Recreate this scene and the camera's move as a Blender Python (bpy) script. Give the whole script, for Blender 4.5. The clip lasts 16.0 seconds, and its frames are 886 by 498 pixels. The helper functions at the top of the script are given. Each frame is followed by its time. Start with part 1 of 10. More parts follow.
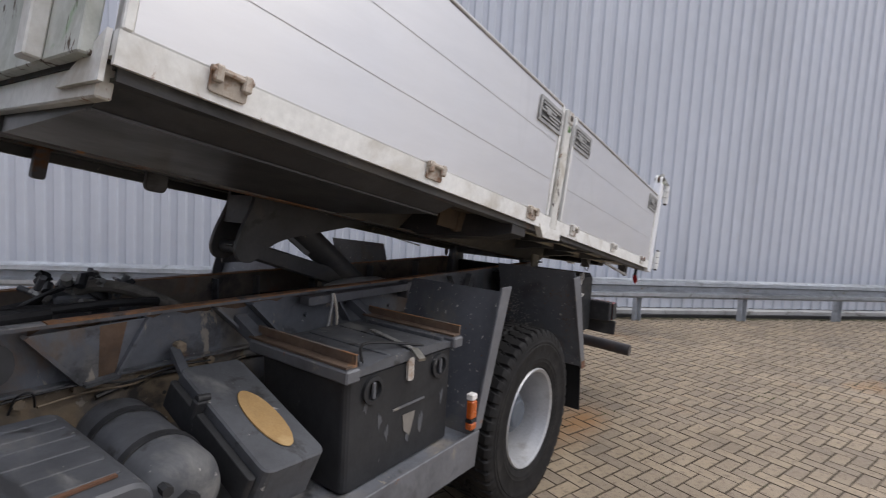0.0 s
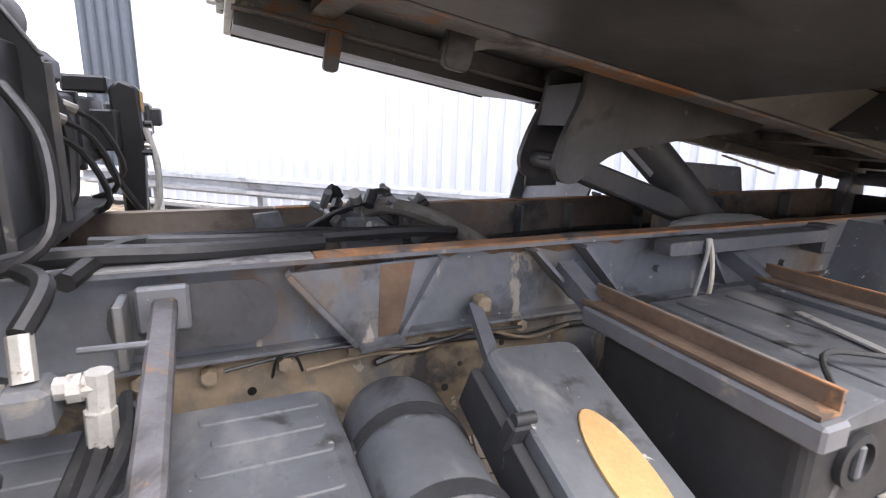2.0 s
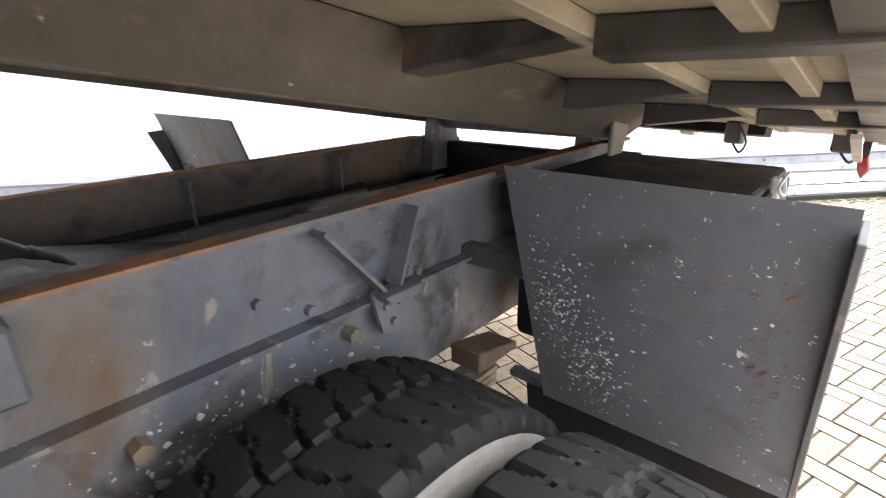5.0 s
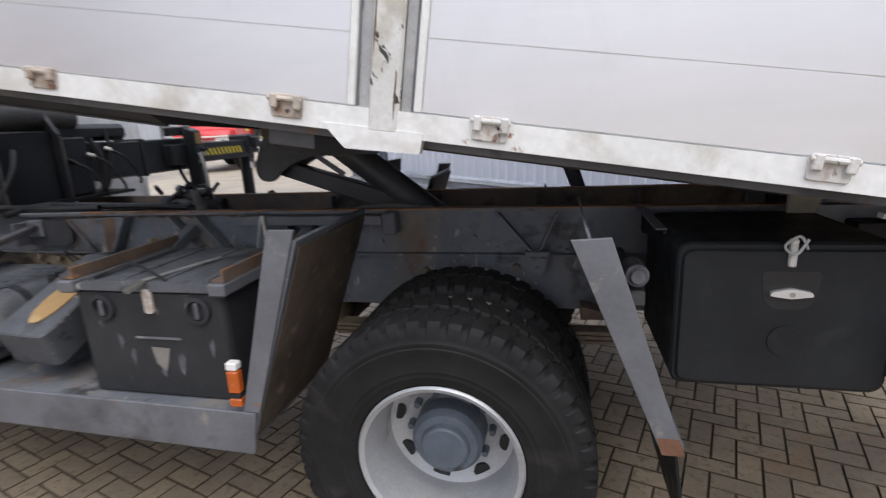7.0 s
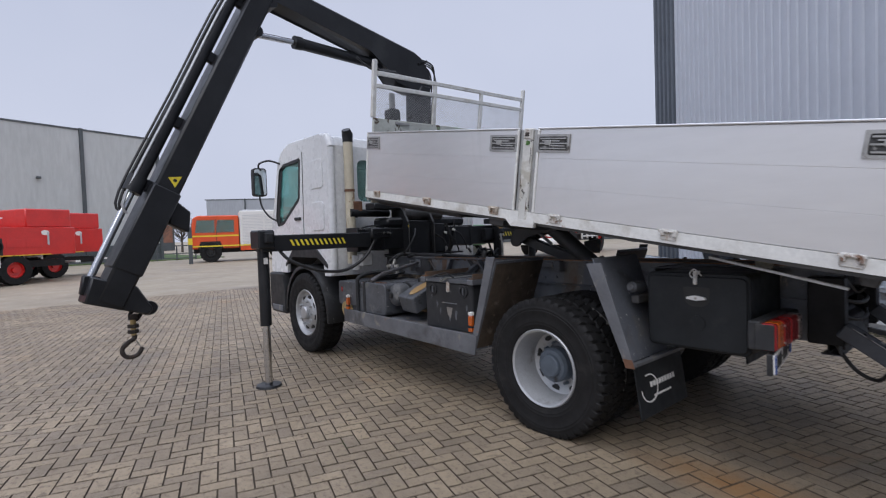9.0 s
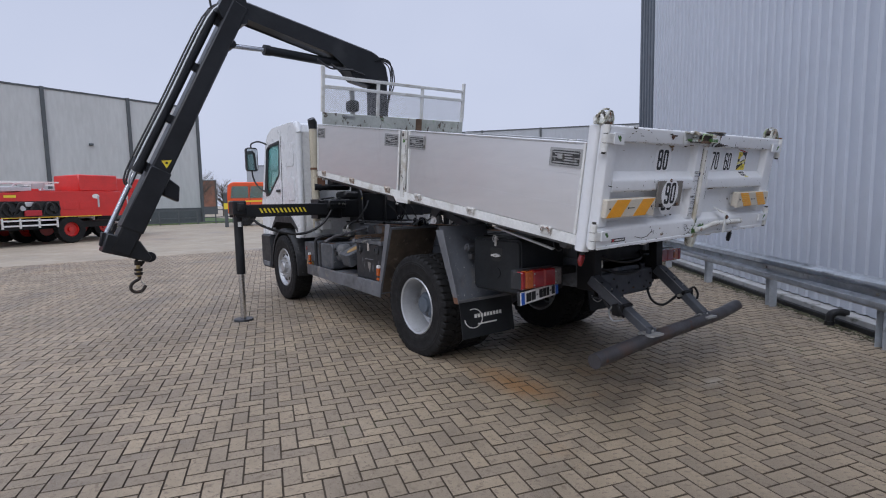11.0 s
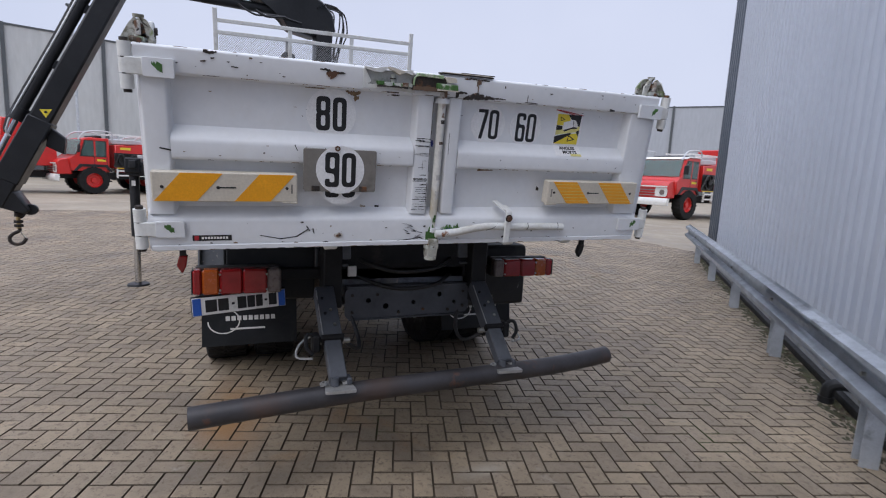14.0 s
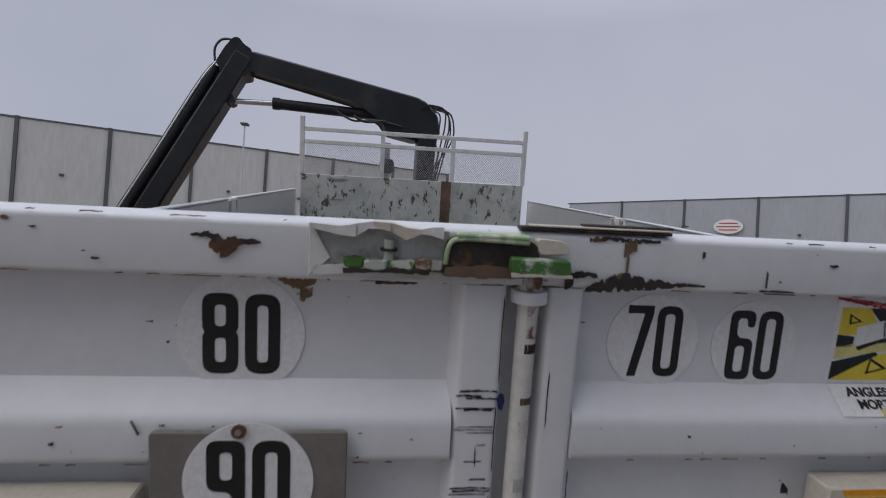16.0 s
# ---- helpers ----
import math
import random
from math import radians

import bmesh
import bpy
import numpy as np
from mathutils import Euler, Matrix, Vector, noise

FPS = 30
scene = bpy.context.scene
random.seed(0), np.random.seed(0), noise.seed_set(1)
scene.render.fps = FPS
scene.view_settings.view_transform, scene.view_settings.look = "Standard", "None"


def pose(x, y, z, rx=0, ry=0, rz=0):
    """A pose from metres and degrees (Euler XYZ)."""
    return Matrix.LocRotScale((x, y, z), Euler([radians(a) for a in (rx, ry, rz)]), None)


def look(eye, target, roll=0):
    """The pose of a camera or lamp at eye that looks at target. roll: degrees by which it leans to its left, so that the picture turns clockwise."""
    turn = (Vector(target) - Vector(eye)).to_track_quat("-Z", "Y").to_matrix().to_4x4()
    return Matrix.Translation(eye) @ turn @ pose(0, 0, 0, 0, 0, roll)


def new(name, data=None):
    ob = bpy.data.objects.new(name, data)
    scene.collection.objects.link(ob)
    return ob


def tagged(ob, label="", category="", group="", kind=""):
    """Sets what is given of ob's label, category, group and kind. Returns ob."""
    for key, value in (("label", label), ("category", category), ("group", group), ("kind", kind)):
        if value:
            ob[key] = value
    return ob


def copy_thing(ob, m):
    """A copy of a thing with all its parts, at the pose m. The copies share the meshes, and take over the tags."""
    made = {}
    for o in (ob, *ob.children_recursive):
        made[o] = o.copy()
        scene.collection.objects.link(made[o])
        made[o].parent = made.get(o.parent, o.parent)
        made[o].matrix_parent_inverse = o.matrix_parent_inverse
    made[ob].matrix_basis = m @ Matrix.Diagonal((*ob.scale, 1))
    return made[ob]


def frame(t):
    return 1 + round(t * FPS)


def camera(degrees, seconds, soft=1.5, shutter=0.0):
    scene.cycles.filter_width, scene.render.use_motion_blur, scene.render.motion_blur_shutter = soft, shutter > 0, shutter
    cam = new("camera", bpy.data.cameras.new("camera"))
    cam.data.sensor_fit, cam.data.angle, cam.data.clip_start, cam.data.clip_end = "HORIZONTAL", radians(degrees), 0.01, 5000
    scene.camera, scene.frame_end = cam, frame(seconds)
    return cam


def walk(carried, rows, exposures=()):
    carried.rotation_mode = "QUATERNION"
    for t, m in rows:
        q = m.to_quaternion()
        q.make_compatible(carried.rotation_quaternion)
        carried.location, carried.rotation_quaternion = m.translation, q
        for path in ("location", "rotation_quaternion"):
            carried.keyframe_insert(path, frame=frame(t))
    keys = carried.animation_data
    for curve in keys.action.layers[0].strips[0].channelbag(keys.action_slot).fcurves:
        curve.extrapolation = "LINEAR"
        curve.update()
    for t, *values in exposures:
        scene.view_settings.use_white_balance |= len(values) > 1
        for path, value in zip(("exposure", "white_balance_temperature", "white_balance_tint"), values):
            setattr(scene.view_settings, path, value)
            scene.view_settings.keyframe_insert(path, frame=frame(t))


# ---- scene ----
cam = camera(82.8, 16.0, soft=1.1, shutter=0.2)
PATH = [
    (0, (2.506, 2.27, 1.6), (0.884, 1.112, 1.433), 3.3),
    (0.5, (2.302, 2.097, 1.549), (0.961, 0.625, 1.365), 2.4),
    (1, (2.231, 1.931, 1.498), (1.245, 0.21, 1.237), 2.0),
    (1.5, (2.209, 1.688, 1.468), (1.365, -0.087, 1.098), 2.1),
    (2, (2.148, 1.476, 1.453), (1.362, -0.3, 0.976), 1.8),
    (2.5, (2.008, 1.293, 1.472), (1.256, -0.496, 0.986), 1.3),
    (3, (1.796, 1.104, 1.476), (0.804, -0.558, 0.972), 1.7),
    (3.5, (1.482, 1.001, 1.476), (0.184, -0.425, 0.943), 1.6),
    (4, (1.119, 1.002, 1.462), (-0.324, -0.27, 0.914), 1.1),
    (4.5, (0.725, 1.039, 1.448), (-0.823, -0.083, 0.861), 2.0),
    (4.7, (0.555, 1.08, 1.455), (-0.963, -0.065, 0.833), 0.8),
    (5.3, (0.225, 1.27, 1.385), (-1.055, -0.09, 0.70), -1.9),
    (6.8, (-0.253, 2.284, 1.526), (-0.063, 0.381, 0.941), -2.7),
    (7, (-0.363, 2.498, 1.528), (0.075, 0.608, 1.045), -2.9),
    (7.5, (-0.733, 2.999, 1.495), (0.384, 1.355, 1.272), -4.3),
    (8, (-1.152, 3.43, 1.467), (0.295, 2.052, 1.392), -3.4),
    (8.5, (-1.706, 3.725, 1.473), (-0.19, 2.419, 1.466), -3.4),
    (9, (-2.226, 3.927, 1.447), (-0.708, 2.627, 1.38), -2.0),
    (9.2, (-2.431, 3.978, 1.436), (-0.93, 2.663, 1.302), -1.7),
    (11.3, (-4.197, 3.614, 1.483), (-2.57, 2.466, 1.293), -1.0),
    (11.5, (-4.289, 3.44, 1.49), (-2.652, 2.306, 1.302), -1.0),
    (12, (-4.486, 2.949, 1.5), (-2.848, 1.811, 1.353), -0.8),
    (12.5, (-4.655, 2.38, 1.483), (-2.982, 1.293, 1.348), -0.6),
    (13, (-4.66, 1.823, 1.449), (-2.939, 0.822, 1.26), 0.4),
    (13.5, (-4.545, 1.312, 1.446), (-2.768, 0.427, 1.206), 1.4),
    (14, (-4.281, 0.89, 1.493), (-2.444, 0.154, 1.204), 2.8),
    (14.5, (-3.922, 0.654, 1.57), (-2.0, 0.162, 1.313), 3.0),
    (15, (-3.575, 0.49, 1.67), (-1.598, 0.222, 1.536), 2.6),
    (15.5, (-3.272, 0.403, 1.732), (-1.287, 0.157, 1.751), 3.1),
    (16, (-3.01, 0.341, 1.859), (-1.025, 0.097, 1.896), 3.4),
]
EXPOSURE = [(0.0, 0.35, 6900, 12), (0.6, 0.45, 6900, 13), (1.0, 0.98, 6900, 13), (1.5, 1.80, 6950, 14), (2.5, 2.28, 7050, 14), (3.5, 2.50, 7150, 14), (4.0, 3.15, 7150, 11), (4.7, 3.45, 7150, 10),
            (5.3, 2.0, 7000, 11), (6.0, 1.0, 6900, 11), (6.8, 0.75, 6700, 11), (7.5, 0.40, 6650, 12), (8.2, 0.07, 6450, 12), (9.2, 0.0, 6300, 12), (11.3, 0.0, 6150, 12), (12.5, 0.0, 6200, 12), (13.5, 0.2, 6300, 13),
            (14.5, 0.16, 6250, 12), (15.3, -0.20, 6350, 13), (16.0, -0.46, 6600, 13)]
walk(cam, [(t, look(e, a, r)) for t, e, a, r in PATH], EXPOSURE)

# ---- world and light: a flat overcast winter sky ----
world = bpy.data.worlds.new("overcast_sky")
scene.world = world
world.use_nodes = True
wn, wl = world.node_tree.nodes, world.node_tree.links
wn.clear()
w_out = wn.new("ShaderNodeOutputWorld")
w_bg = wn.new("ShaderNodeBackground")
w_sky = wn.new("ShaderNodeTexSky")
w_sky.sky_type = "NISHITA"
w_sky.sun_disc = False
w_sky.sun_elevation = radians(38)
w_sky.sun_rotation = radians(200)
w_sky.dust_density = 4.0
w_scale = wn.new("ShaderNodeVectorMath")
w_scale.operation = "SCALE"
w_scale.inputs[3].default_value = 0.10
w_mix = wn.new("ShaderNodeMix")
w_mix.data_type = "RGBA"
w_mix.inputs[0].default_value = 0.90
w_noise = wn.new("ShaderNodeTexNoise")
w_noise.inputs["Scale"].default_value = 1.6
w_noise.inputs["Detail"].default_value = 4.0
w_ramp = wn.new("ShaderNodeValToRGB")
w_ramp.color_ramp.elements[0].position = 0.30
w_ramp.color_ramp.elements[0].color = (0.55, 0.60, 0.74, 1)
w_ramp.color_ramp.elements[1].position = 0.75
w_ramp.color_ramp.elements[1].color = (0.66, 0.70, 0.83, 1)
w_co = wn.new("ShaderNodeTexCoord")
wl.new(w_co.outputs["Generated"], w_noise.inputs["Vector"])
wl.new(w_noise.outputs["Fac"], w_ramp.inputs["Fac"])
wl.new(w_sky.outputs["Color"], w_scale.inputs[0])
wl.new(w_scale.outputs["Vector"], w_mix.inputs[6])
wl.new(w_ramp.outputs["Color"], w_mix.inputs[7])
wl.new(w_mix.outputs[2], w_bg.inputs["Color"])
# an overcast sky is about twice as bright overhead as near the horizon
w_sep = wn.new("ShaderNodeSeparateXYZ")
wl.new(w_co.outputs["Generated"], w_sep.inputs["Vector"])
w_up = wn.new("ShaderNodeMapRange")
w_up.inputs["From Min"].default_value, w_up.inputs["From Max"].default_value = 0.42, 1.0
w_up.inputs["To Min"].default_value, w_up.inputs["To Max"].default_value = 0.97, 2.6
wl.new(w_sep.outputs["Z"], w_up.inputs["Value"])
wl.new(w_up.outputs["Result"], w_bg.inputs["Strength"])
wl.new(w_bg.outputs["Background"], w_out.inputs["Surface"])

sun_data = bpy.data.lights.new("sun", "SUN")
sun_data.energy, sun_data.angle, sun_data.color = 1.3, radians(50), (1.0, 0.96, 0.90)
sun = new("sun", sun_data)
sun.matrix_world = look((-6, 9, 14), (0, 0, 0))


# ---- materials ----
def link_noise(nt, scale, detail=4.0, rough=0.55, stretch=None, distort=0.0):
    co = nt.nodes.new("ShaderNodeTexCoord")
    n = nt.nodes.new("ShaderNodeTexNoise")
    n.inputs["Scale"].default_value, n.inputs["Detail"].default_value = scale, detail
    n.inputs["Roughness"].default_value, n.inputs["Distortion"].default_value = rough, distort
    src = co.outputs["Object"]
    if stretch:
        m = nt.nodes.new("ShaderNodeMapping")
        m.inputs["Scale"].default_value = stretch
        nt.links.new(src, m.inputs["Vector"])
        src = m.outputs["Vector"]
    nt.links.new(src, n.inputs["Vector"])
    return n.outputs["Fac"]


def ramp(nt, fac, lo, hi, a=(0, 0, 0, 1), b=(1, 1, 1, 1)):
    r = nt.nodes.new("ShaderNodeValToRGB")
    r.color_ramp.elements[0].position, r.color_ramp.elements[0].color = lo, a
    r.color_ramp.elements[1].position, r.color_ramp.elements[1].color = hi, b
    nt.links.new(fac, r.inputs["Fac"])
    return r.outputs["Color"]


def mixed(nt, fac, a, b, mode="MIX"):
    m = nt.nodes.new("ShaderNodeMix")
    m.data_type, m.blend_type = "RGBA", mode
    for socket, value in ((m.inputs[0], fac), (m.inputs[6], a), (m.inputs[7], b)):
        if isinstance(value, (int, float)):
            socket.default_value = value
        elif isinstance(value, tuple):
            socket.default_value = (*value[:3], 1)
        else:
            nt.links.new(value, socket)
    return m.outputs[2]


def material(name, base, rough=0.6, metal=0.0, var=0.25, scale=3.0, wear=(), bump=0.15, bump_scale=60.0, stretch=None,
             island=0.0, coat=0.0, spec=0.5, grain=0.6):
    """wear: rows of (colour, threshold, softness, scale, roughness, stretch): patches with a shape of their own."""
    m = bpy.data.materials.new(name)
    m.use_nodes = True
    nt = m.node_tree
    b = nt.nodes["Principled BSDF"]
    b.inputs["Metallic"].default_value = metal
    b.inputs["Specular IOR Level"].default_value = spec
    b.inputs["Coat Weight"].default_value = coat
    lo = tuple(max(0.0, c * (1 - var)) for c in base)
    hi = tuple(min(1.0, c * (1 + var)) for c in base)
    colour = ramp(nt, link_noise(nt, scale, 6.0, 0.6, stretch), 0.32, 0.68, (*lo, 1), (*hi, 1))
    fine = ramp(nt, link_noise(nt, scale * 14, 3.0, 0.6, stretch), 0.3, 0.7, (0.86, 0.86, 0.86, 1), (1.1, 1.1, 1.1, 1))
    colour = mixed(nt, grain, colour, mixed(nt, 1.0, colour, fine, "MULTIPLY"))
    if island:
        g = nt.nodes.new("ShaderNodeNewGeometry")
        oi = nt.nodes.new("ShaderNodeObjectInfo")
        add = nt.nodes.new("ShaderNodeMath")
        add.operation = "ADD"
        fr = nt.nodes.new("ShaderNodeMath")
        fr.operation = "FRACT"
        nt.links.new(g.outputs["Random Per Island"], add.inputs[0])
        nt.links.new(oi.outputs["Random"], add.inputs[1])
        nt.links.new(add.outputs[0], fr.inputs[0])
        tone = ramp(nt, fr.outputs[0], 0.0, 1.0, (1 - island, 1 - island, 1 - island * 0.8, 1), (1 + island, 1 + island * 0.9, 1 + island * 0.75, 1))
        colour = mixed(nt, 1.0, colour, tone, "MULTIPLY")
    rv = ramp(nt, link_noise(nt, scale * 3, 4.0), 0.3, 0.7, (rough * 0.82,) * 3 + (1,), (min(1, rough * 1.18),) * 3 + (1,))
    for c, threshold, soft, sc, r, st in wear:
        f = ramp(nt, link_noise(nt, sc, 8.0, 0.62, st, 0.4), threshold, threshold + soft)
        colour = mixed(nt, f, colour, c)
        rv = mixed(nt, f, rv, (r, r, r))
    nt.links.new(colour, b.inputs["Base Color"])
    nt.links.new(rv, b.inputs["Roughness"])
    if bump:
        bp = nt.nodes.new("ShaderNodeBump")
        bp.inputs["Strength"].default_value, bp.inputs["Distance"].default_value = bump, 0.004
        nt.links.new(link_noise(nt, bump_scale, 5.0, 0.6, stretch), bp.inputs["Height"])
        nt.links.new(bp.outputs["Normal"], b.inputs["Normal"])
    return m


RUST = (0.24, 0.10, 0.04)
DUST = (0.30, 0.27, 0.22)
M = {}
M["paver"] = material("concrete_paver", (0.262, 0.209, 0.142), 0.62, var=0.22, scale=1.1, island=0.17, bump=0.9, bump_scale=230,
                      wear=[((0.12, 0.098, 0.073), 0.55, 0.14, 0.5, 0.40, None), ((0.36, 0.32, 0.27), 0.66, 0.1, 5.0, 0.7, None),
                            ((0.27, 0.155, 0.065), 0.605, 0.10, 0.55, 0.55, None), ((0.17, 0.130, 0.090), 0.53, 0.12, 26, 0.7, None),
                            ((0.085, 0.066, 0.048), 0.60, 0.07, 85, 0.8, None), ((0.46, 0.42, 0.35), 0.665, 0.05, 120, 0.6, None)])
nt = M["paver"].node_tree
geo, bsdf = nt.nodes.new("ShaderNodeNewGeometry"), nt.nodes["Principled BSDF"]
blot = nt.nodes.new("ShaderNodeTexNoise")
blot.inputs["Scale"].default_value, blot.inputs["Detail"].default_value = 3.2, 6.0
nt.links.new(geo.outputs["Position"], blot.inputs["Vector"])
# an orange rust stain under the tail, a pale scuff behind it
for centre, size, lo, hi, colour in (((-1.16, 0.97), (0.80, 0.32), 0.08, 0.50, (0.26, 0.140, 0.055)), ((-2.15, -0.27), (0.09, 0.24), 0.06, 0.75, (0.40, 0.355, 0.285))):
    shift = nt.nodes.new("ShaderNodeMapping")
    shift.inputs["Location"].default_value = (-centre[0] / size[0], -centre[1] / size[1], 0)
    shift.inputs["Scale"].default_value = (1 / size[0], 1 / size[1], 0)
    ball = nt.nodes.new("ShaderNodeTexGradient")
    ball.gradient_type = "SPHERICAL"
    nt.links.new(geo.outputs["Position"], shift.inputs["Vector"])
    nt.links.new(shift.outputs["Vector"], ball.inputs["Vector"])
    edge = nt.nodes.new("ShaderNodeMath")
    edge.operation = "MULTIPLY"
    nt.links.new(ball.outputs["Fac"], edge.inputs[0])
    nt.links.new(blot.outputs["Fac"], edge.inputs[1])
    nt.links.new(mixed(nt, ramp(nt, edge.outputs[0], lo, hi), bsdf.inputs["Base Color"].links[0].from_socket, colour), bsdf.inputs["Base Color"])
M["far_paving"] = material("far_paving", (0.288, 0.245, 0.180), 0.65, var=0.15, scale=0.5, bump=0.4, bump_scale=12,
                           wear=[((0.15, 0.13, 0.105), 0.58, 0.12, 0.25, 0.5, None)])
M["joint"] = material("joint_sand", (0.070, 0.052, 0.034), 0.9, var=0.3, scale=6, wear=[((0.05, 0.07, 0.02), 0.6, 0.1, 1.5, 0.9, None)])
M["cladding"] = material("silver_grey_steel_cladding", (0.495, 0.528, 0.585), 0.5, metal=0.1, grain=0.2, var=0.04, scale=0.4, bump=0.05,
                         wear=[((0.36, 0.385, 0.42), 0.60, 0.2, 0.9, 0.55, (1, 1, 0.08))])
M["cladding_dark"] = material("dark_grey_steel_cladding", (0.075, 0.092, 0.115), 0.45, metal=0.2, var=0.08, scale=0.6, bump=0.05)
M["galvanised"] = material("galvanised_steel", (0.50, 0.53, 0.56), 0.5, metal=0.45, var=0.16, scale=7, bump=0.1,
                           wear=[((0.25, 0.265, 0.275), 0.60, 0.12, 5, 0.6, None), ((0.55, 0.57, 0.58), 0.66, 0.08, 13, 0.4, None)])
M["kerb"] = material("pale_concrete", (0.42, 0.42, 0.41), 0.8, var=0.2, scale=3, wear=[((0.16, 0.16, 0.13), 0.56, 0.12, 4, 0.9, None)])
M["drain"] = material("black_plastic_drain", (0.012, 0.012, 0.012), 0.5, scale=9)
M["alu"] = material("aluminium_board", (0.76, 0.755, 0.75), 0.36, metal=0.72, grain=0.2, var=0.03, scale=0.6, stretch=(0.4, 1, 2.0), bump=0.06, bump_scale=40,
                    wear=[((0.60, 0.595, 0.585), 0.60, 0.25, 1.2, 0.5, (1.2, 1, 0.35)), ((0.13, 0.11, 0.10), 0.775, 0.02, 11, 0.6, None)])
M["alu_dull"] = material("dull_aluminium", (0.40, 0.40, 0.39), 0.5, metal=0.6, var=0.2, scale=9,
                         wear=[((0.12, 0.11, 0.10), 0.60, 0.08, 14, 0.7, None)])
CHIPS = [((0.70, 0.70, 0.68), 0.60, 0.2, 2.2, 0.55, None), ((0.34, 0.19, 0.10), 0.715, 0.03, 6.0, 0.85, None),
         ((0.035, 0.03, 0.03), 0.725, 0.010, 17.0, 0.8, (0.5, 0.5, 1.2))]
M["white"] = material("chipped_white_paint", (0.735, 0.748, 0.762), 0.42, grain=0.18, var=0.03, scale=2, bump=0.08, bump_scale=30, wear=CHIPS)
M["pole"] = material("yellowed_chipped_paint", (0.66, 0.65, 0.60), 0.5, var=0.12, scale=6, bump=0.15, bump_scale=60,
                     wear=[((0.45, 0.39, 0.27), 0.53, 0.12, 7, 0.7, (1, 1, 0.3)), ((0.22, 0.10, 0.045), 0.60, 0.05, 9, 0.85, (1, 1, 0.35)), ((0.03, 0.028, 0.026), 0.64, 0.03, 16, 0.8, (1, 1, 0.3))])
M["white_rail"] = material("worn_white_paint", (0.71, 0.715, 0.69), 0.5, var=0.08, scale=3, bump=0.12, bump_scale=40,
                           wear=[((0.42, 0.39, 0.33), 0.53, 0.22, 3.5, 0.7, None), ((0.24, 0.10, 0.045), 0.675, 0.04, 7, 0.85, None),
                                 ((0.03, 0.028, 0.026), 0.735, 0.015, 16, 0.8, None)])
M["head_inner"] = material("scraped_pale_paint", (0.50, 0.52, 0.48), 0.6, var=0.12, scale=3,
                           wear=[((0.36, 0.38, 0.33), 0.5, 0.15, 5, 0.7, None), ((0.10, 0.075, 0.055), 0.575, 0.04, 16, 0.85, (1, 1, 0.45)), ((0.28, 0.40, 0.25), 0.62, 0.1, 6, 0.7, None)])
M["chassis"] = material("dark_grey_chassis_paint", (0.140, 0.150, 0.168), 0.55, var=0.3, scale=2.5, bump=0.25,
                        wear=[((0.215, 0.190, 0.155), 0.52, 0.16, 2.6, 0.8, (1, 1, 0.45)), ((0.045, 0.046, 0.048), 0.55, 0.10, 4.5, 0.6, None), ((0.165, 0.110, 0.072), 0.60, 0.09, 2.3, 0.88, (1, 1, 0.6)),
                              ((0.30, 0.27, 0.23), 0.62, 0.03, 11, 0.85, (1, 1, 0.3)), ((0.40, 0.38, 0.35), 0.69, 0.02, 26, 0.8, None)])
M["chassis_rust"] = material("rusty_chassis_edge", (0.29, 0.145, 0.07), 0.85, var=0.5, scale=5, bump=0.4, bump_scale=90,
                             wear=[((0.16, 0.14, 0.125), 0.51, 0.09, 2.6, 0.7, None), ((0.07, 0.062, 0.058), 0.56, 0.08, 5.0, 0.6, None), ((0.42, 0.20, 0.085), 0.60, 0.08, 9, 0.9, None)])
M["angle"] = material("rusting_grey_angle", (0.15, 0.145, 0.145), 0.7, var=0.35, scale=5, bump=0.35, bump_scale=90,
                      wear=[((0.24, 0.12, 0.06), 0.50, 0.07, 3.2, 0.88, (1, 0.5, 1)), ((0.055, 0.05, 0.048), 0.56, 0.1, 6, 0.7, None), ((0.36, 0.19, 0.09), 0.62, 0.05, 10, 0.9, None)])
M["far_rail"] = material("dusty_brown_rail", (0.165, 0.137, 0.115), 0.8, var=0.35, scale=3, bump=0.3,
                         wear=[((0.05, 0.047, 0.046), 0.55, 0.12, 3.5, 0.7, None), ((0.22, 0.13, 0.075), 0.58, 0.10, 3, 0.9, (1, 1, 0.5))])
M["hinge_worn"] = material("worn_rusty_hinge", (0.56, 0.55, 0.52), 0.6, var=0.2, scale=12, bump=0.3,
                           wear=[((0.36, 0.27, 0.20), 0.50, 0.12, 10, 0.8, None), ((0.17, 0.095, 0.06), 0.57, 0.06, 14, 0.88, None), ((0.035, 0.03, 0.028), 0.62, 0.04, 22, 0.8, None)])
M["hinge_rusty"] = material("rust_brown_hinge", (0.42, 0.37, 0.31), 0.7, var=0.25, scale=12, bump=0.3,
                            wear=[((0.21, 0.125, 0.080), 0.47, 0.09, 10, 0.88, None), ((0.05, 0.040, 0.034), 0.60, 0.05, 20, 0.8, None)])
M["box_black"] = material("matt_black_box", (0.014, 0.016, 0.018), 0.5, spec=0.28, var=0.3, scale=4, bump=0.12,
                          wear=[((0.026, 0.028, 0.029), 0.60, 0.12, 6, 0.7, None)])
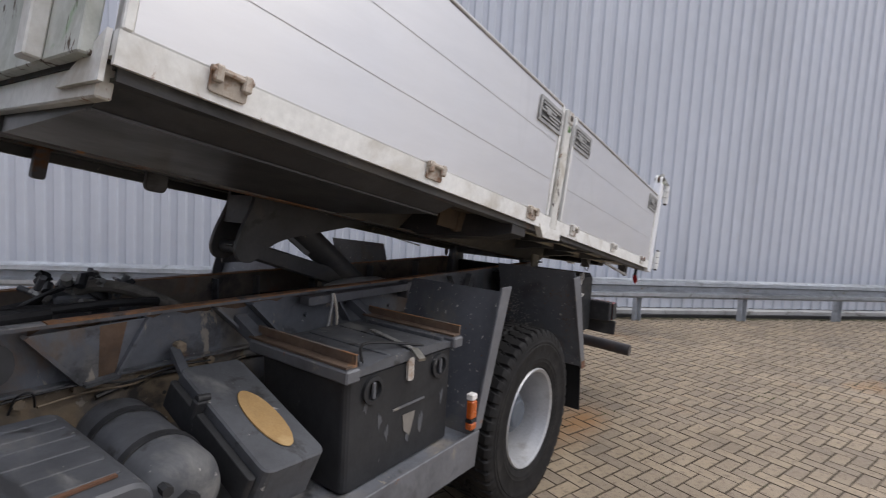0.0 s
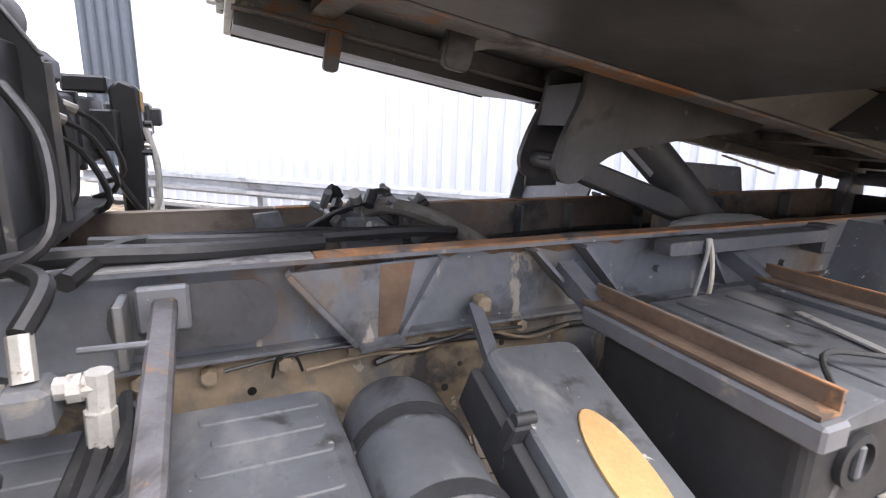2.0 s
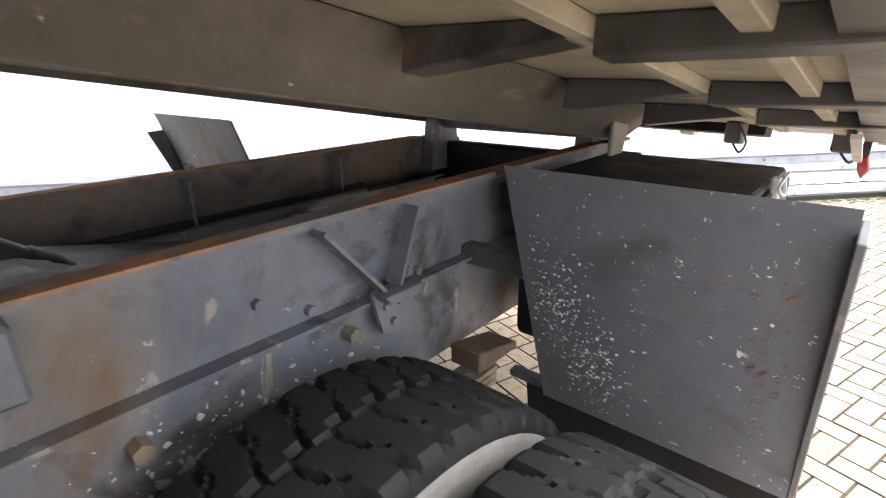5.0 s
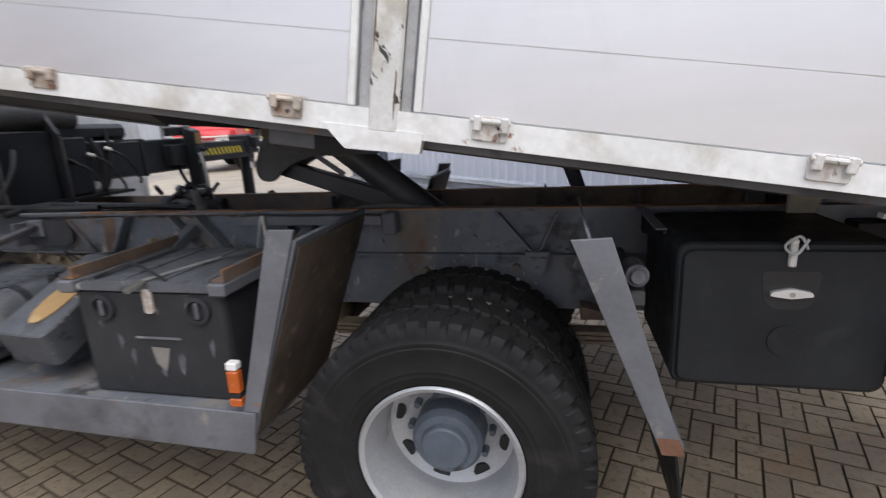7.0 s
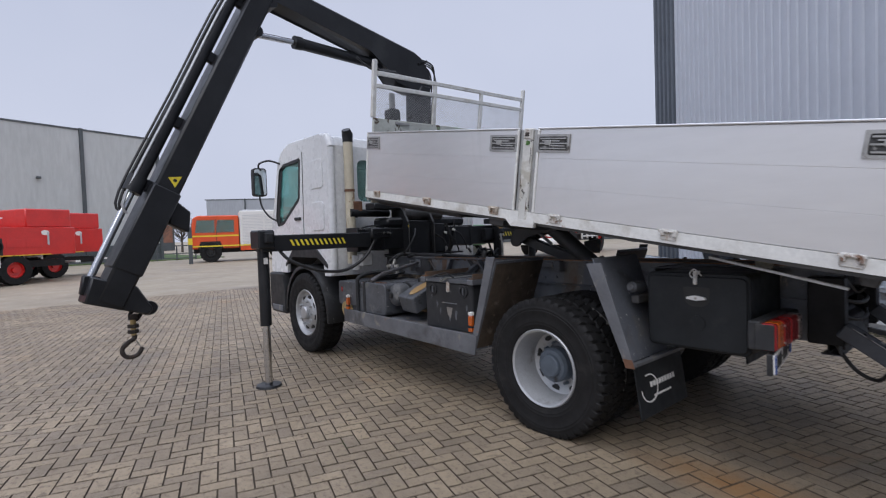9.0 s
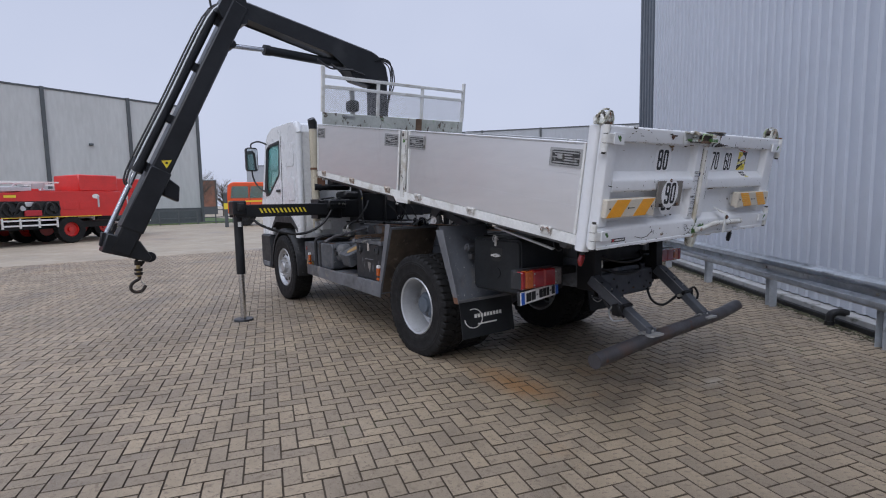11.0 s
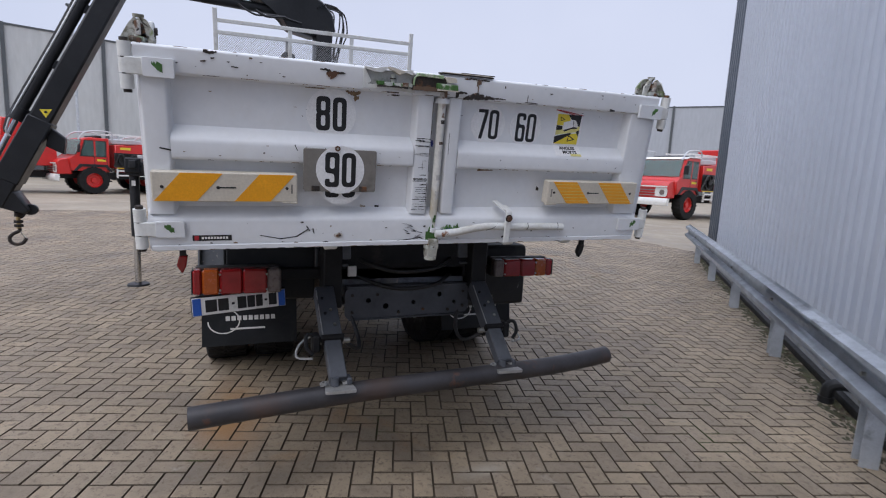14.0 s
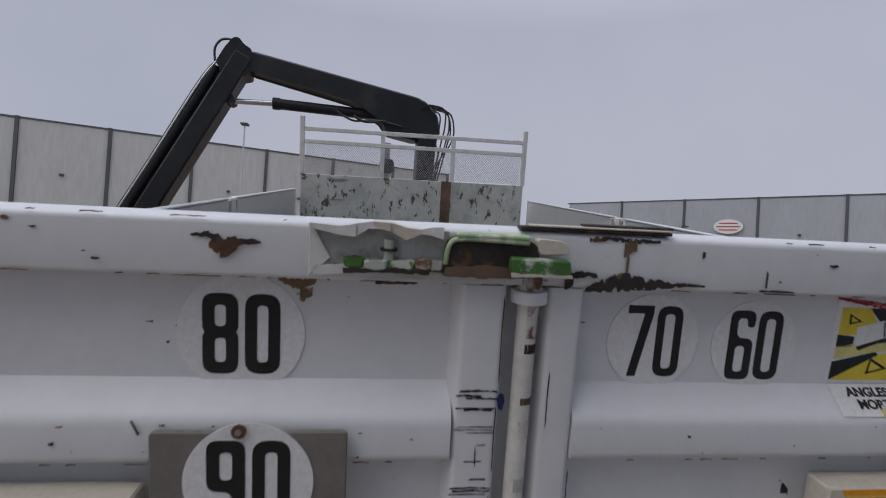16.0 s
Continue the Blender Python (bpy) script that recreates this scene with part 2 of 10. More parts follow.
M["chassis_tan"] = material("dusty_tan_chassis", (0.25, 0.195, 0.135), 0.85, var=0.4, scale=3, bump=0.4,
                            wear=[((0.10, 0.098, 0.098), 0.50, 0.12, 2.4, 0.8, None), ((0.04, 0.037, 0.036), 0.56, 0.09, 5, 0.8, None), ((0.26, 0.15, 0.08), 0.60, 0.08, 4, 0.9, (1, 1, 0.5)),
                                  ((0.30, 0.27, 0.23), 0.64, 0.03, 18, 0.9, None)])
M["lift_dark"] = material("greasy_dark_steel", (0.066, 0.066, 0.068), 0.5, var=0.3, scale=3, bump=0.3, bump_scale=40,
                          wear=[((0.115, 0.105, 0.092), 0.56, 0.14, 2.4, 0.75, None), ((0.028, 0.028, 0.028), 0.57, 0.1, 5, 0.5, None), ((0.20, 0.19, 0.17), 0.665, 0.04, 14, 0.85, None)])
M["bed_under"] = material("dark_underbody", (0.082, 0.083, 0.085), 0.5, var=0.4, scale=2.2, bump=0.4, bump_scale=35,
                          wear=[((0.150, 0.140, 0.126), 0.53, 0.14, 1.7, 0.7, (0.4, 1, 1)), ((0.030, 0.029, 0.029), 0.555, 0.10, 4, 0.5, (0.5, 1, 1)), ((0.26, 0.235, 0.195), 0.64, 0.05, 8, 0.85, None), ((0.20, 0.095, 0.045), 0.62, 0.07, 3, 0.9, None)])
M["bed_rib"] = material("dusty_olive_underbody", (0.36, 0.33, 0.26), 0.85, var=0.25, scale=5,
                        wear=[((0.06, 0.055, 0.05), 0.58, 0.1, 5, 0.8, None)])
M["spattered"] = material("spattered_dark_steel", (0.118, 0.128, 0.146), 0.5, var=0.2, scale=2.2, bump=0.2,
                          wear=[((0.20, 0.185, 0.16), 0.56, 0.2, 3.0, 0.75, None), ((0.150, 0.115, 0.080), 0.58, 0.16, 2.6, 0.88, (1, 1, 0.5)), ((0.22, 0.135, 0.075), 0.66, 0.05, 5.0, 0.9, (1, 1, 0.5)), ((0.075, 0.078, 0.084), 0.57, 0.16, 3.5, 0.6, None),
                                ((0.62, 0.60, 0.56), 0.665, 0.02, 30, 0.8, None), ((0.45, 0.43, 0.40), 0.65, 0.03, 60, 0.8, None)])
M["mud"] = material("dried_brown_mud", (0.075, 0.056, 0.040), 0.92, var=0.4, scale=5, bump=0.7, bump_scale=50,
                    wear=[((0.20, 0.16, 0.12), 0.60, 0.1, 9, 0.9, None), ((0.04, 0.038, 0.036), 0.6, 0.1, 4, 0.9, None)])
M["steel_grey"] = material("grey_painted_steel", (0.122, 0.127, 0.138), 0.5, var=0.22, scale=4,
                           wear=[((0.065, 0.064, 0.066), 0.55, 0.14, 3, 0.6, None), ((0.24, 0.22, 0.19), 0.60, 0.08, 7, 0.8, None), (RUST, 0.675, 0.04, 8, 0.85, None)])
M["black"] = material("black_paint", (0.018, 0.019, 0.021), 0.42, spec=0.3, var=0.3, scale=3,
                      wear=[((0.06, 0.06, 0.06), 0.60, 0.15, 4, 0.65, None)])
M["crane"] = material("black_crane_paint", (0.017, 0.018, 0.020), 0.38, spec=0.3, var=0.25, scale=2.5, bump=0.08,
                      wear=[((0.035, 0.036, 0.038), 0.58, 0.2, 2.5, 0.55, None), ((0.26, 0.25, 0.24), 0.78, 0.015, 18, 0.6, None)])
M["plastic"] = material("black_plastic", (0.028, 0.029, 0.031), 0.52, spec=0.3, var=0.2, scale=5,
                        wear=[((0.075, 0.073, 0.07), 0.57, 0.18, 3.5, 0.7, None), ((0.20, 0.20, 0.195), 0.68, 0.03, 14, 0.7, (1, 1, 0.35))])
M["dusty_black"] = material("dusty_black_plastic", (0.078, 0.083, 0.092), 0.55, var=0.25, scale=4,
                            wear=[((0.18, 0.178, 0.172), 0.55, 0.16, 6, 0.8, (1, 0.4, 1)), ((0.03, 0.03, 0.03), 0.58, 0.08, 8, 0.5, None), ((0.36, 0.35, 0.33), 0.66, 0.04, 26, 0.85, None)])
M["rubber"] = material("tyre_rubber", (0.014, 0.0138, 0.014), 0.70, spec=0.20, var=0.25, scale=6, bump=0.2,
                       wear=[((0.036, 0.034, 0.031), 0.58, 0.18, 5, 0.85, None)])
M["rim"] = material("silver_wheel_paint", (0.43, 0.44, 0.45), 0.40, metal=0.45, var=0.08, scale=6,
                    wear=[((0.30, 0.29, 0.28), 0.58, 0.15, 6, 0.6, None), ((0.20, 0.11, 0.06), 0.73, 0.03, 12, 0.85, None)])
M["hub"] = material("blue_grey_hub_paint", (0.085, 0.105, 0.13), 0.45, var=0.2, scale=8, wear=[((0.03, 0.03, 0.03), 0.6, 0.1, 9, 0.5, None)])
M["cab"] = material("white_cab_paint", (0.74, 0.755, 0.765), 0.28, var=0.04, scale=1.5, bump=0.02, coat=0.3,
                    wear=[((0.55, 0.55, 0.54), 0.6, 0.25, 1.6, 0.45, None)])
M["tan_pipe"] = material("yellowed_exhaust_paint", (0.52, 0.47, 0.36), 0.55, var=0.12, scale=5, wear=[((0.25, 0.16, 0.09), 0.64, 0.06, 7, 0.8, None)])
M["chrome"] = material("bright_steel_rod", (0.62, 0.63, 0.65), 0.18, metal=1.0, var=0.06, scale=6, bump=0.02)
M["plated"] = material("pale_plated_fitting", (0.44, 0.43, 0.40), 0.4, metal=0.25, var=0.2, scale=25, wear=[((0.22, 0.19, 0.16), 0.60, 0.06, 30, 0.7, None)])
M["zinc"] = material("zinc_fitting", (0.42, 0.415, 0.38), 0.35, metal=0.8, var=0.2, scale=20)
M["brass"] = material("dirty_brass", (0.45, 0.34, 0.16), 0.45, metal=0.7, var=0.25, scale=20)
M["rust"] = material("rusted_steel", (0.125, 0.060, 0.034), 0.88, var=0.4, scale=7, bump=0.5, bump_scale=120,
                     wear=[((0.24, 0.125, 0.062), 0.6, 0.1, 10, 0.9, None), ((0.05, 0.042, 0.04), 0.62, 0.08, 6, 0.7, None)])
M["bare_dark"] = material("bare_dark_steel", (0.035, 0.028, 0.024), 0.8, var=0.4, scale=20, wear=[((0.16, 0.075, 0.035), 0.58, 0.08, 16, 0.9, None)])
M["rust_dull"] = material("dull_rusty_edge", (0.125, 0.080, 0.052), 0.85, var=0.4, scale=5, bump=0.3, wear=[((0.06, 0.055, 0.05), 0.54, 0.10, 3.0, 0.7, None)])
M["bar"] = material("dark_painted_bar", (0.040, 0.038, 0.041), 0.45, var=0.3, scale=4, bump=0.2,
                    wear=[((0.075, 0.048, 0.038), 0.52, 0.16, 2.2, 0.7, None), ((0.13, 0.062, 0.040), 0.63, 0.07, 5, 0.85, None), ((0.42, 0.38, 0.35), 0.735, 0.02, 15, 0.7, None)])
# blacker than plain black paint: shade under the tail put into the colour
M["oily"] = material("shade_black_steel", (0.012, 0.012, 0.013), 0.55, spec=0.25, var=0.4, scale=4, wear=[((0.045, 0.040, 0.036), 0.60, 0.12, 5, 0.8, None)])
M["cross_steel"] = material("blue_grey_painted_steel", (0.068, 0.074, 0.086), 0.55, var=0.25, scale=4, bump=0.2,
                            wear=[((0.035, 0.036, 0.038), 0.56, 0.12, 3, 0.6, None), ((0.16, 0.15, 0.14), 0.66, 0.05, 10, 0.8, None)])
M["hose"] = material("black_hydraulic_hose", (0.018, 0.018, 0.019), 0.5, var=0.25, scale=25)
M["hose_dusty"] = material("dusty_thick_hose", (0.13, 0.12, 0.105), 0.8, var=0.3, scale=18, wear=[((0.04, 0.038, 0.036), 0.58, 0.1, 12, 0.6, None)])
M["foam"] = material("yellow_foam", (0.37, 0.235, 0.100), 0.9, var=0.12, scale=10, bump=0.3, wear=[((0.47, 0.34, 0.17), 0.58, 0.15, 8, 0.9, None)])
M["orange_lens"] = material("orange_lens", (0.42, 0.085, 0.010), 0.25, var=0.1, scale=20, bump=0.3, coat=0.6)
M["red_lens"] = material("red_lens", (0.27, 0.010, 0.013), 0.22, var=0.12, scale=20, bump=0.3, coat=0.6)
M["clear_lens"] = material("dirty_clear_lens", (0.16, 0.13, 0.12), 0.3, var=0.2, scale=20, coat=0.5)
M["sign_white"] = material("reflective_white", (0.74, 0.73, 0.70), 0.42, var=0.05, scale=8, wear=[((0.50, 0.47, 0.42), 0.62, 0.14, 6, 0.6, None)])
M["sign_cream"] = material("faded_reflective_white", (0.60, 0.55, 0.46), 0.5, var=0.06, scale=8, wear=[((0.42, 0.38, 0.32), 0.62, 0.14, 6, 0.6, None)])
M["sign_orange"] = material("reflective_orange", (0.84, 0.36, 0.008), 0.4, var=0.06, scale=10, wear=[((0.62, 0.24, 0.01), 0.62, 0.12, 6, 0.6, None)])
M["ink"] = material("black_print", (0.010, 0.010, 0.011), 0.55, var=0.2, scale=20)
M["taupe"] = material("taupe_plastic_board", (0.20, 0.185, 0.165), 0.65, var=0.1, scale=5, wear=[((0.13, 0.12, 0.10), 0.6, 0.12, 7, 0.8, None)])
M["yellow"] = material("yellow_print", (0.76, 0.60, 0.04), 0.5, var=0.1, scale=12)
M["pale_yellow"] = material("faded_yellow_print", (0.72, 0.66, 0.24), 0.55, var=0.12, scale=12)
M["blue_print"] = material("blue_print", (0.02, 0.10, 0.45), 0.45, var=0.1, scale=12)
M["red_print"] = material("red_print", (0.42, 0.02, 0.03), 0.5, var=0.1, scale=12)
M["green"] = material("scuffed_green_paint", (0.056, 0.149, 0.031), 0.6, var=0.35, scale=14,
                      wear=[((0.55, 0.56, 0.50), 0.56, 0.06, 14, 0.6, None), ((0.05, 0.04, 0.03), 0.66, 0.04, 11, 0.8, None)])
M["red"] = material("red_fire_paint", (0.56, 0.022, 0.018), 0.35, var=0.1, scale=1.5, coat=0.2, wear=[((0.40, 0.03, 0.025), 0.6, 0.2, 2, 0.5, None)])
M["orange_red"] = material("orange_red_paint", (0.66, 0.085, 0.02), 0.38, var=0.08, scale=1.5, coat=0.2)
M["silver"] = material("silver_shutter", (0.52, 0.53, 0.54), 0.4, metal=0.5, var=0.08, scale=2)
M["machine_green"] = material("green_machine_paint", (0.04, 0.17, 0.055), 0.5, var=0.2, scale=3)
M["hall"] = material("pale_hall_panel", (0.47, 0.485, 0.475), 0.6, var=0.03, scale=0.3, stretch=(1, 1, 0.2), bump=0.05, bump_scale=3)
M["hall_dark"] = material("dark_hall_trim", (0.075, 0.085, 0.09), 0.6, var=0.1, scale=1)
M["hall_grey"] = material("grey_hall_panel", (0.36, 0.38, 0.41), 0.6, var=0.05, scale=0.3, stretch=(1, 1, 0.2), bump=0.05, bump_scale=3)
M["grass"] = material("verge_grass", (0.07, 0.115, 0.03), 0.9, var=0.4, scale=1.2, bump=0.6, bump_scale=30)
M["twig"] = material("bare_twigs", (0.10, 0.085, 0.07), 0.9, var=0.3, scale=4)
M["brick_red"] = material("red_brick_wall", (0.25, 0.12, 0.08), 0.85, var=0.2, scale=2)

M["under_skin"] = material("dark_folded_skin", (0.060, 0.060, 0.062), 0.42, var=0.35, scale=1.6, bump=0.25, bump_scale=25,
                           wear=[((0.12, 0.105, 0.080), 0.56, 0.2, 1.4, 0.65, (0.4, 1, 1)), ((0.03, 0.03, 0.03), 0.57, 0.12, 3, 0.4, (0.5, 1, 1)), ((0.24, 0.21, 0.17), 0.69, 0.03, 12, 0.85, None)])
M["body_tan"] = material("dusty_tan_underbody", (0.112, 0.103, 0.088), 0.8, var=0.35, scale=2.2, bump=0.35, bump_scale=30,
                         wear=[((0.085, 0.078, 0.068), 0.52, 0.16, 1.8, 0.7, (0.5, 1, 1)), ((0.30, 0.26, 0.20), 0.58, 0.12, 4, 0.9, None), ((0.20, 0.105, 0.05), 0.66, 0.06, 3, 0.9, None), ((0.42, 0.38, 0.32), 0.71, 0.02, 16, 0.9, None)])
M["cross_dark"] = material("black_cross_beam", (0.040, 0.040, 0.042), 0.40, var=0.4, scale=1.8, bump=0.2, bump_scale=30,
                           wear=[((0.115, 0.105, 0.090), 0.58, 0.16, 2.2, 0.7, (1, 0.4, 1)), ((0.20, 0.185, 0.16), 0.69, 0.03, 11, 0.85, None)])
M["bay_brown"] = material("rust_brown_floor", (0.085, 0.060, 0.038), 0.9, var=0.4, scale=2.5, bump=0.4,
                          wear=[((0.05, 0.045, 0.04), 0.52, 0.14, 2.2, 0.8, None), ((0.22, 0.125, 0.06), 0.60, 0.10, 4, 0.9, None), ((0.27, 0.235, 0.18), 0.66, 0.05, 7, 0.9, None)])
M["angle_rust"] = material("rust_brown_angle", (0.130, 0.088, 0.062), 0.85, var=0.4, scale=6, bump=0.4, bump_scale=100,
                           wear=[((0.075, 0.06, 0.055), 0.53, 0.09, 3.5, 0.75, (1, 0.5, 1)), ((0.25, 0.135, 0.070), 0.61, 0.06, 9, 0.9, None), ((0.15, 0.15, 0.155), 0.66, 0.04, 4, 0.6, None)])
M["scraped"] = material("scraped_dark_bar", (0.095, 0.092, 0.098), 0.6, var=0.35, scale=9, bump=0.5, bump_scale=70,
                        wear=[((0.045, 0.042, 0.042), 0.54, 0.1, 7, 0.6, None), ((0.21, 0.13, 0.075), 0.60, 0.06, 14, 0.9, None), ((0.42, 0.41, 0.40), 0.655, 0.03, 22, 0.6, (1, 0.5, 1))])
M["grimy"] = material("grimy_chipped_paint", (0.50, 0.50, 0.45), 0.7, var=0.25, scale=14, bump=0.5, bump_scale=70,
                      wear=[((0.20, 0.19, 0.14), 0.48, 0.10, 18, 0.85, None), ((0.06, 0.055, 0.045), 0.55, 0.06, 24, 0.8, None), ((0.22, 0.28, 0.13), 0.60, 0.06, 15, 0.8, None), ((0.24, 0.11, 0.05), 0.64, 0.04, 26, 0.9, None)])
M["steel_pale"] = material("scraped_pale_steel", (0.44, 0.45, 0.44), 0.55, var=0.2, scale=12, wear=[((0.22, 0.22, 0.19), 0.54, 0.12, 16, 0.7, None), ((0.10, 0.08, 0.06), 0.63, 0.05, 22, 0.85, None)])
M["green_pale"] = material("pale_green_paint", (0.33, 0.46, 0.25), 0.6, var=0.3, scale=22, wear=[((0.62, 0.62, 0.52), 0.54, 0.08, 26, 0.6, None), ((0.07, 0.06, 0.04), 0.62, 0.05, 22, 0.85, None)])
M["disc_white"] = material("bright_white_film", (0.81, 0.81, 0.81), 0.38, var=0.03, scale=8, bump=0.04, wear=[((0.60, 0.58, 0.55), 0.66, 0.10, 9, 0.6, None)])
M["rust_stain"] = material("brown_rust_stain", (0.20, 0.130, 0.070), 0.8, var=0.4, scale=20, wear=[((0.45, 0.40, 0.32), 0.56, 0.1, 25, 0.8, None)])
M["rust_film"] = material("thin_rust_film", (0.165, 0.120, 0.085), 0.8, var=0.3, scale=14, wear=[((0.24, 0.135, 0.065), 0.54, 0.10, 18, 0.88, None)])
M["blue_smear"] = material("dark_blue_smear", (0.012, 0.022, 0.12), 0.5, var=0.4, scale=20)
M["red_faded"] = material("faded_red_print", (0.50, 0.22, 0.23), 0.6, var=0.3, scale=30)
# dark mottled colour of the flat sheet inside the latch frames
M["latch_dark"] = material("dark_latch_well", (0.055, 0.055, 0.055), 0.6, var=0.5, scale=30, wear=[((0.30, 0.30, 0.29), 0.58, 0.06, 30, 0.5, None)])
M["tyre_dust"] = material("pale_tyre_dust", (0.20, 0.195, 0.185), 0.85, var=0.3, scale=5, wear=[((0.08, 0.078, 0.075), 0.56, 0.12, 6, 0.8, None)])
M["alu_bright"] = material("bright_aluminium", (0.72, 0.72, 0.72), 0.35, metal=0.6, var=0.1, scale=20)
M["bare_steel"] = material("bare_scuffed_steel", (0.30, 0.30, 0.30), 0.55, metal=0.3, var=0.3, scale=6, wear=[((0.12, 0.11, 0.11), 0.55, 0.1, 4, 0.7, None), ((0.20, 0.12, 0.07), 0.63, 0.06, 6, 0.9, None)])
M["moss"] = material("dark_moss", (0.062, 0.062, 0.030), 0.95, var=0.5, scale=9, bump=0.6, bump_scale=60, wear=[((0.10, 0.075, 0.045), 0.52, 0.12, 6, 0.95, None)])
M["post_chipped"] = material("densely_chipped_white", (0.60, 0.60, 0.57), 0.55, var=0.1, scale=6, bump=0.2, wear=[((0.44, 0.42, 0.36), 0.52, 0.15, 6, 0.7, None), ((0.05, 0.045, 0.04), 0.62, 0.02, 22, 0.8, (1, 1, 0.7)), ((0.24, 0.15, 0.08), 0.66, 0.03, 12, 0.85, (1, 1, 0.5))])
M["fleck"] = material("dried_plaster_fleck", (0.58, 0.56, 0.52), 0.85, var=0.2, scale=30)
glass = bpy.data.materials.new("green_tinted_glass")
glass.use_nodes = True
gb = glass.node_tree.nodes["Principled BSDF"]
gb.inputs["Base Color"].default_value = (0.45, 0.72, 0.68, 1)
gb.inputs["Roughness"].default_value = 0.04
gb.inputs["Transmission Weight"].default_value = 0.85
gb.inputs["IOR"].default_value = 1.45
M["glass"] = glass
mirror_glass = bpy.data.materials.new("mirror_glass")
mirror_glass.use_nodes = True
mb = mirror_glass.node_tree.nodes["Principled BSDF"]
mb.inputs["Base Color"].default_value = (0.62, 0.68, 0.70, 1)
mb.inputs["Metallic"].default_value = 1.0
mb.inputs["Roughness"].default_value = 0.05
M["mirror"] = mirror_glass


# ---- building blocks ----
def mesh_of(name, bm, mat, smooth=30):
    me = bpy.data.meshes.new(name)
    bmesh.ops.recalc_face_normals(bm, faces=bm.faces)
    bm.to_mesh(me)
    bm.free()
    for m in (mat if isinstance(mat, (list, tuple)) else [mat]):
        me.materials.append(M[m])
    if smooth:
        me.shade_smooth()
        me.set_sharp_from_angle(angle=radians(smooth))
    return me


def part(name, bm, mat, parent, label="", smooth=30):
    while parent.parent and parent.parent.parent:   # thing, part, piece: no deeper
        parent = parent.parent
    ob = new(name, mesh_of(name, bm, mat, smooth))
    ob.parent = parent
    if label:
        ob["label"] = label
    return ob


def thing(name, label, category, group="", kind="", at=None):
    ob = new(name)
    if at is not None:
        ob.matrix_world = at
    return tagged(ob, label, category, group, kind)


def B():
    return bmesh.new()


def soften(bm, verts, width, segments=1):
    if width:
        edges = list({e for v in verts for e in v.link_edges})
        bmesh.ops.bevel(bm, geom=edges, offset=width, segments=segments, affect="EDGES", clamp_overlap=True)


def box(bm, x0, x1, y0, y1, z0, z1, bevel=0.0, m=None, index=0):
    r = bmesh.ops.create_cube(bm, size=1.0, matrix=Matrix.LocRotScale(
        ((x0 + x1) / 2, (y0 + y1) / 2, (z0 + z1) / 2), None, (abs(x1 - x0), abs(y1 - y0), abs(z1 - z0))))
    vs = r["verts"]
    if m is not None:
        bmesh.ops.transform(bm, matrix=m, verts=vs)
    if index:
        for f in {f for v in vs for f in v.link_faces}:
            f.material_index = index
    soften(bm, vs, bevel)
    return bm


def prism(bm, outline, axis, a, b, bevel=0.0, m=None, index=0):
    """An outline of (p, q) pairs drawn out along an axis: x takes (y, z), y takes (x, z), z takes (x, y)."""
    def at(p, q, s):
        return {"x": (s, p, q), "y": (p, s, q), "z": (p, q, s)}[axis]
    lo = [bm.verts.new(at(p, q, a)) for p, q in outline]
    hi = [bm.verts.new(at(p, q, b)) for p, q in outline]
    n = len(outline)
    faces = [bm.faces.new(lo), bm.faces.new(hi[::-1])]
    for i in range(n):
        faces.append(bm.faces.new((lo[i], hi[i], hi[(i + 1) % n], lo[(i + 1) % n])))
    for f in faces:
        f.material_index = index
    if m is not None:
        bmesh.ops.transform(bm, matrix=m, verts=lo + hi)
    soften(bm, lo + hi, bevel)
    return bm


def rod(bm, p, q, r, r2=None, segments=16, index=0):
    p, q = Vector(p), Vector(q)
    d = q - p
    mat = Matrix.Translation((p + q) / 2) @ d.to_track_quat("Z", "Y").to_matrix().to_4x4()
    res = bmesh.ops.create_cone(bm, cap_ends=True, segments=segments, radius1=r, radius2=r if r2 is None else r2, depth=d.length, matrix=mat)
    if index:
        for f in {f for v in res["verts"] for f in v.link_faces}:
            f.material_index = index
    return bm


def beam(bm, p, q, wide, high, bevel=0.0, up=(0, 0, 1)):
    """A square bar from p to q."""
    p, q = Vector(p), Vector(q)
    d = (q - p)
    z = d.normalized()
    x = Vector(up).cross(z)
    x = x.normalized() if x.length > 1e-4 else Vector((1, 0, 0))
    y = z.cross(x)
    rot = Matrix((x, y, z)).transposed().to_4x4()
    r = bmesh.ops.create_cube(bm, size=1.0, matrix=Matrix.Translation((p + q) / 2) @ rot @ Matrix.Diagonal((wide, high, d.length, 1)))
    soften(bm, r["verts"], bevel)
    return bm


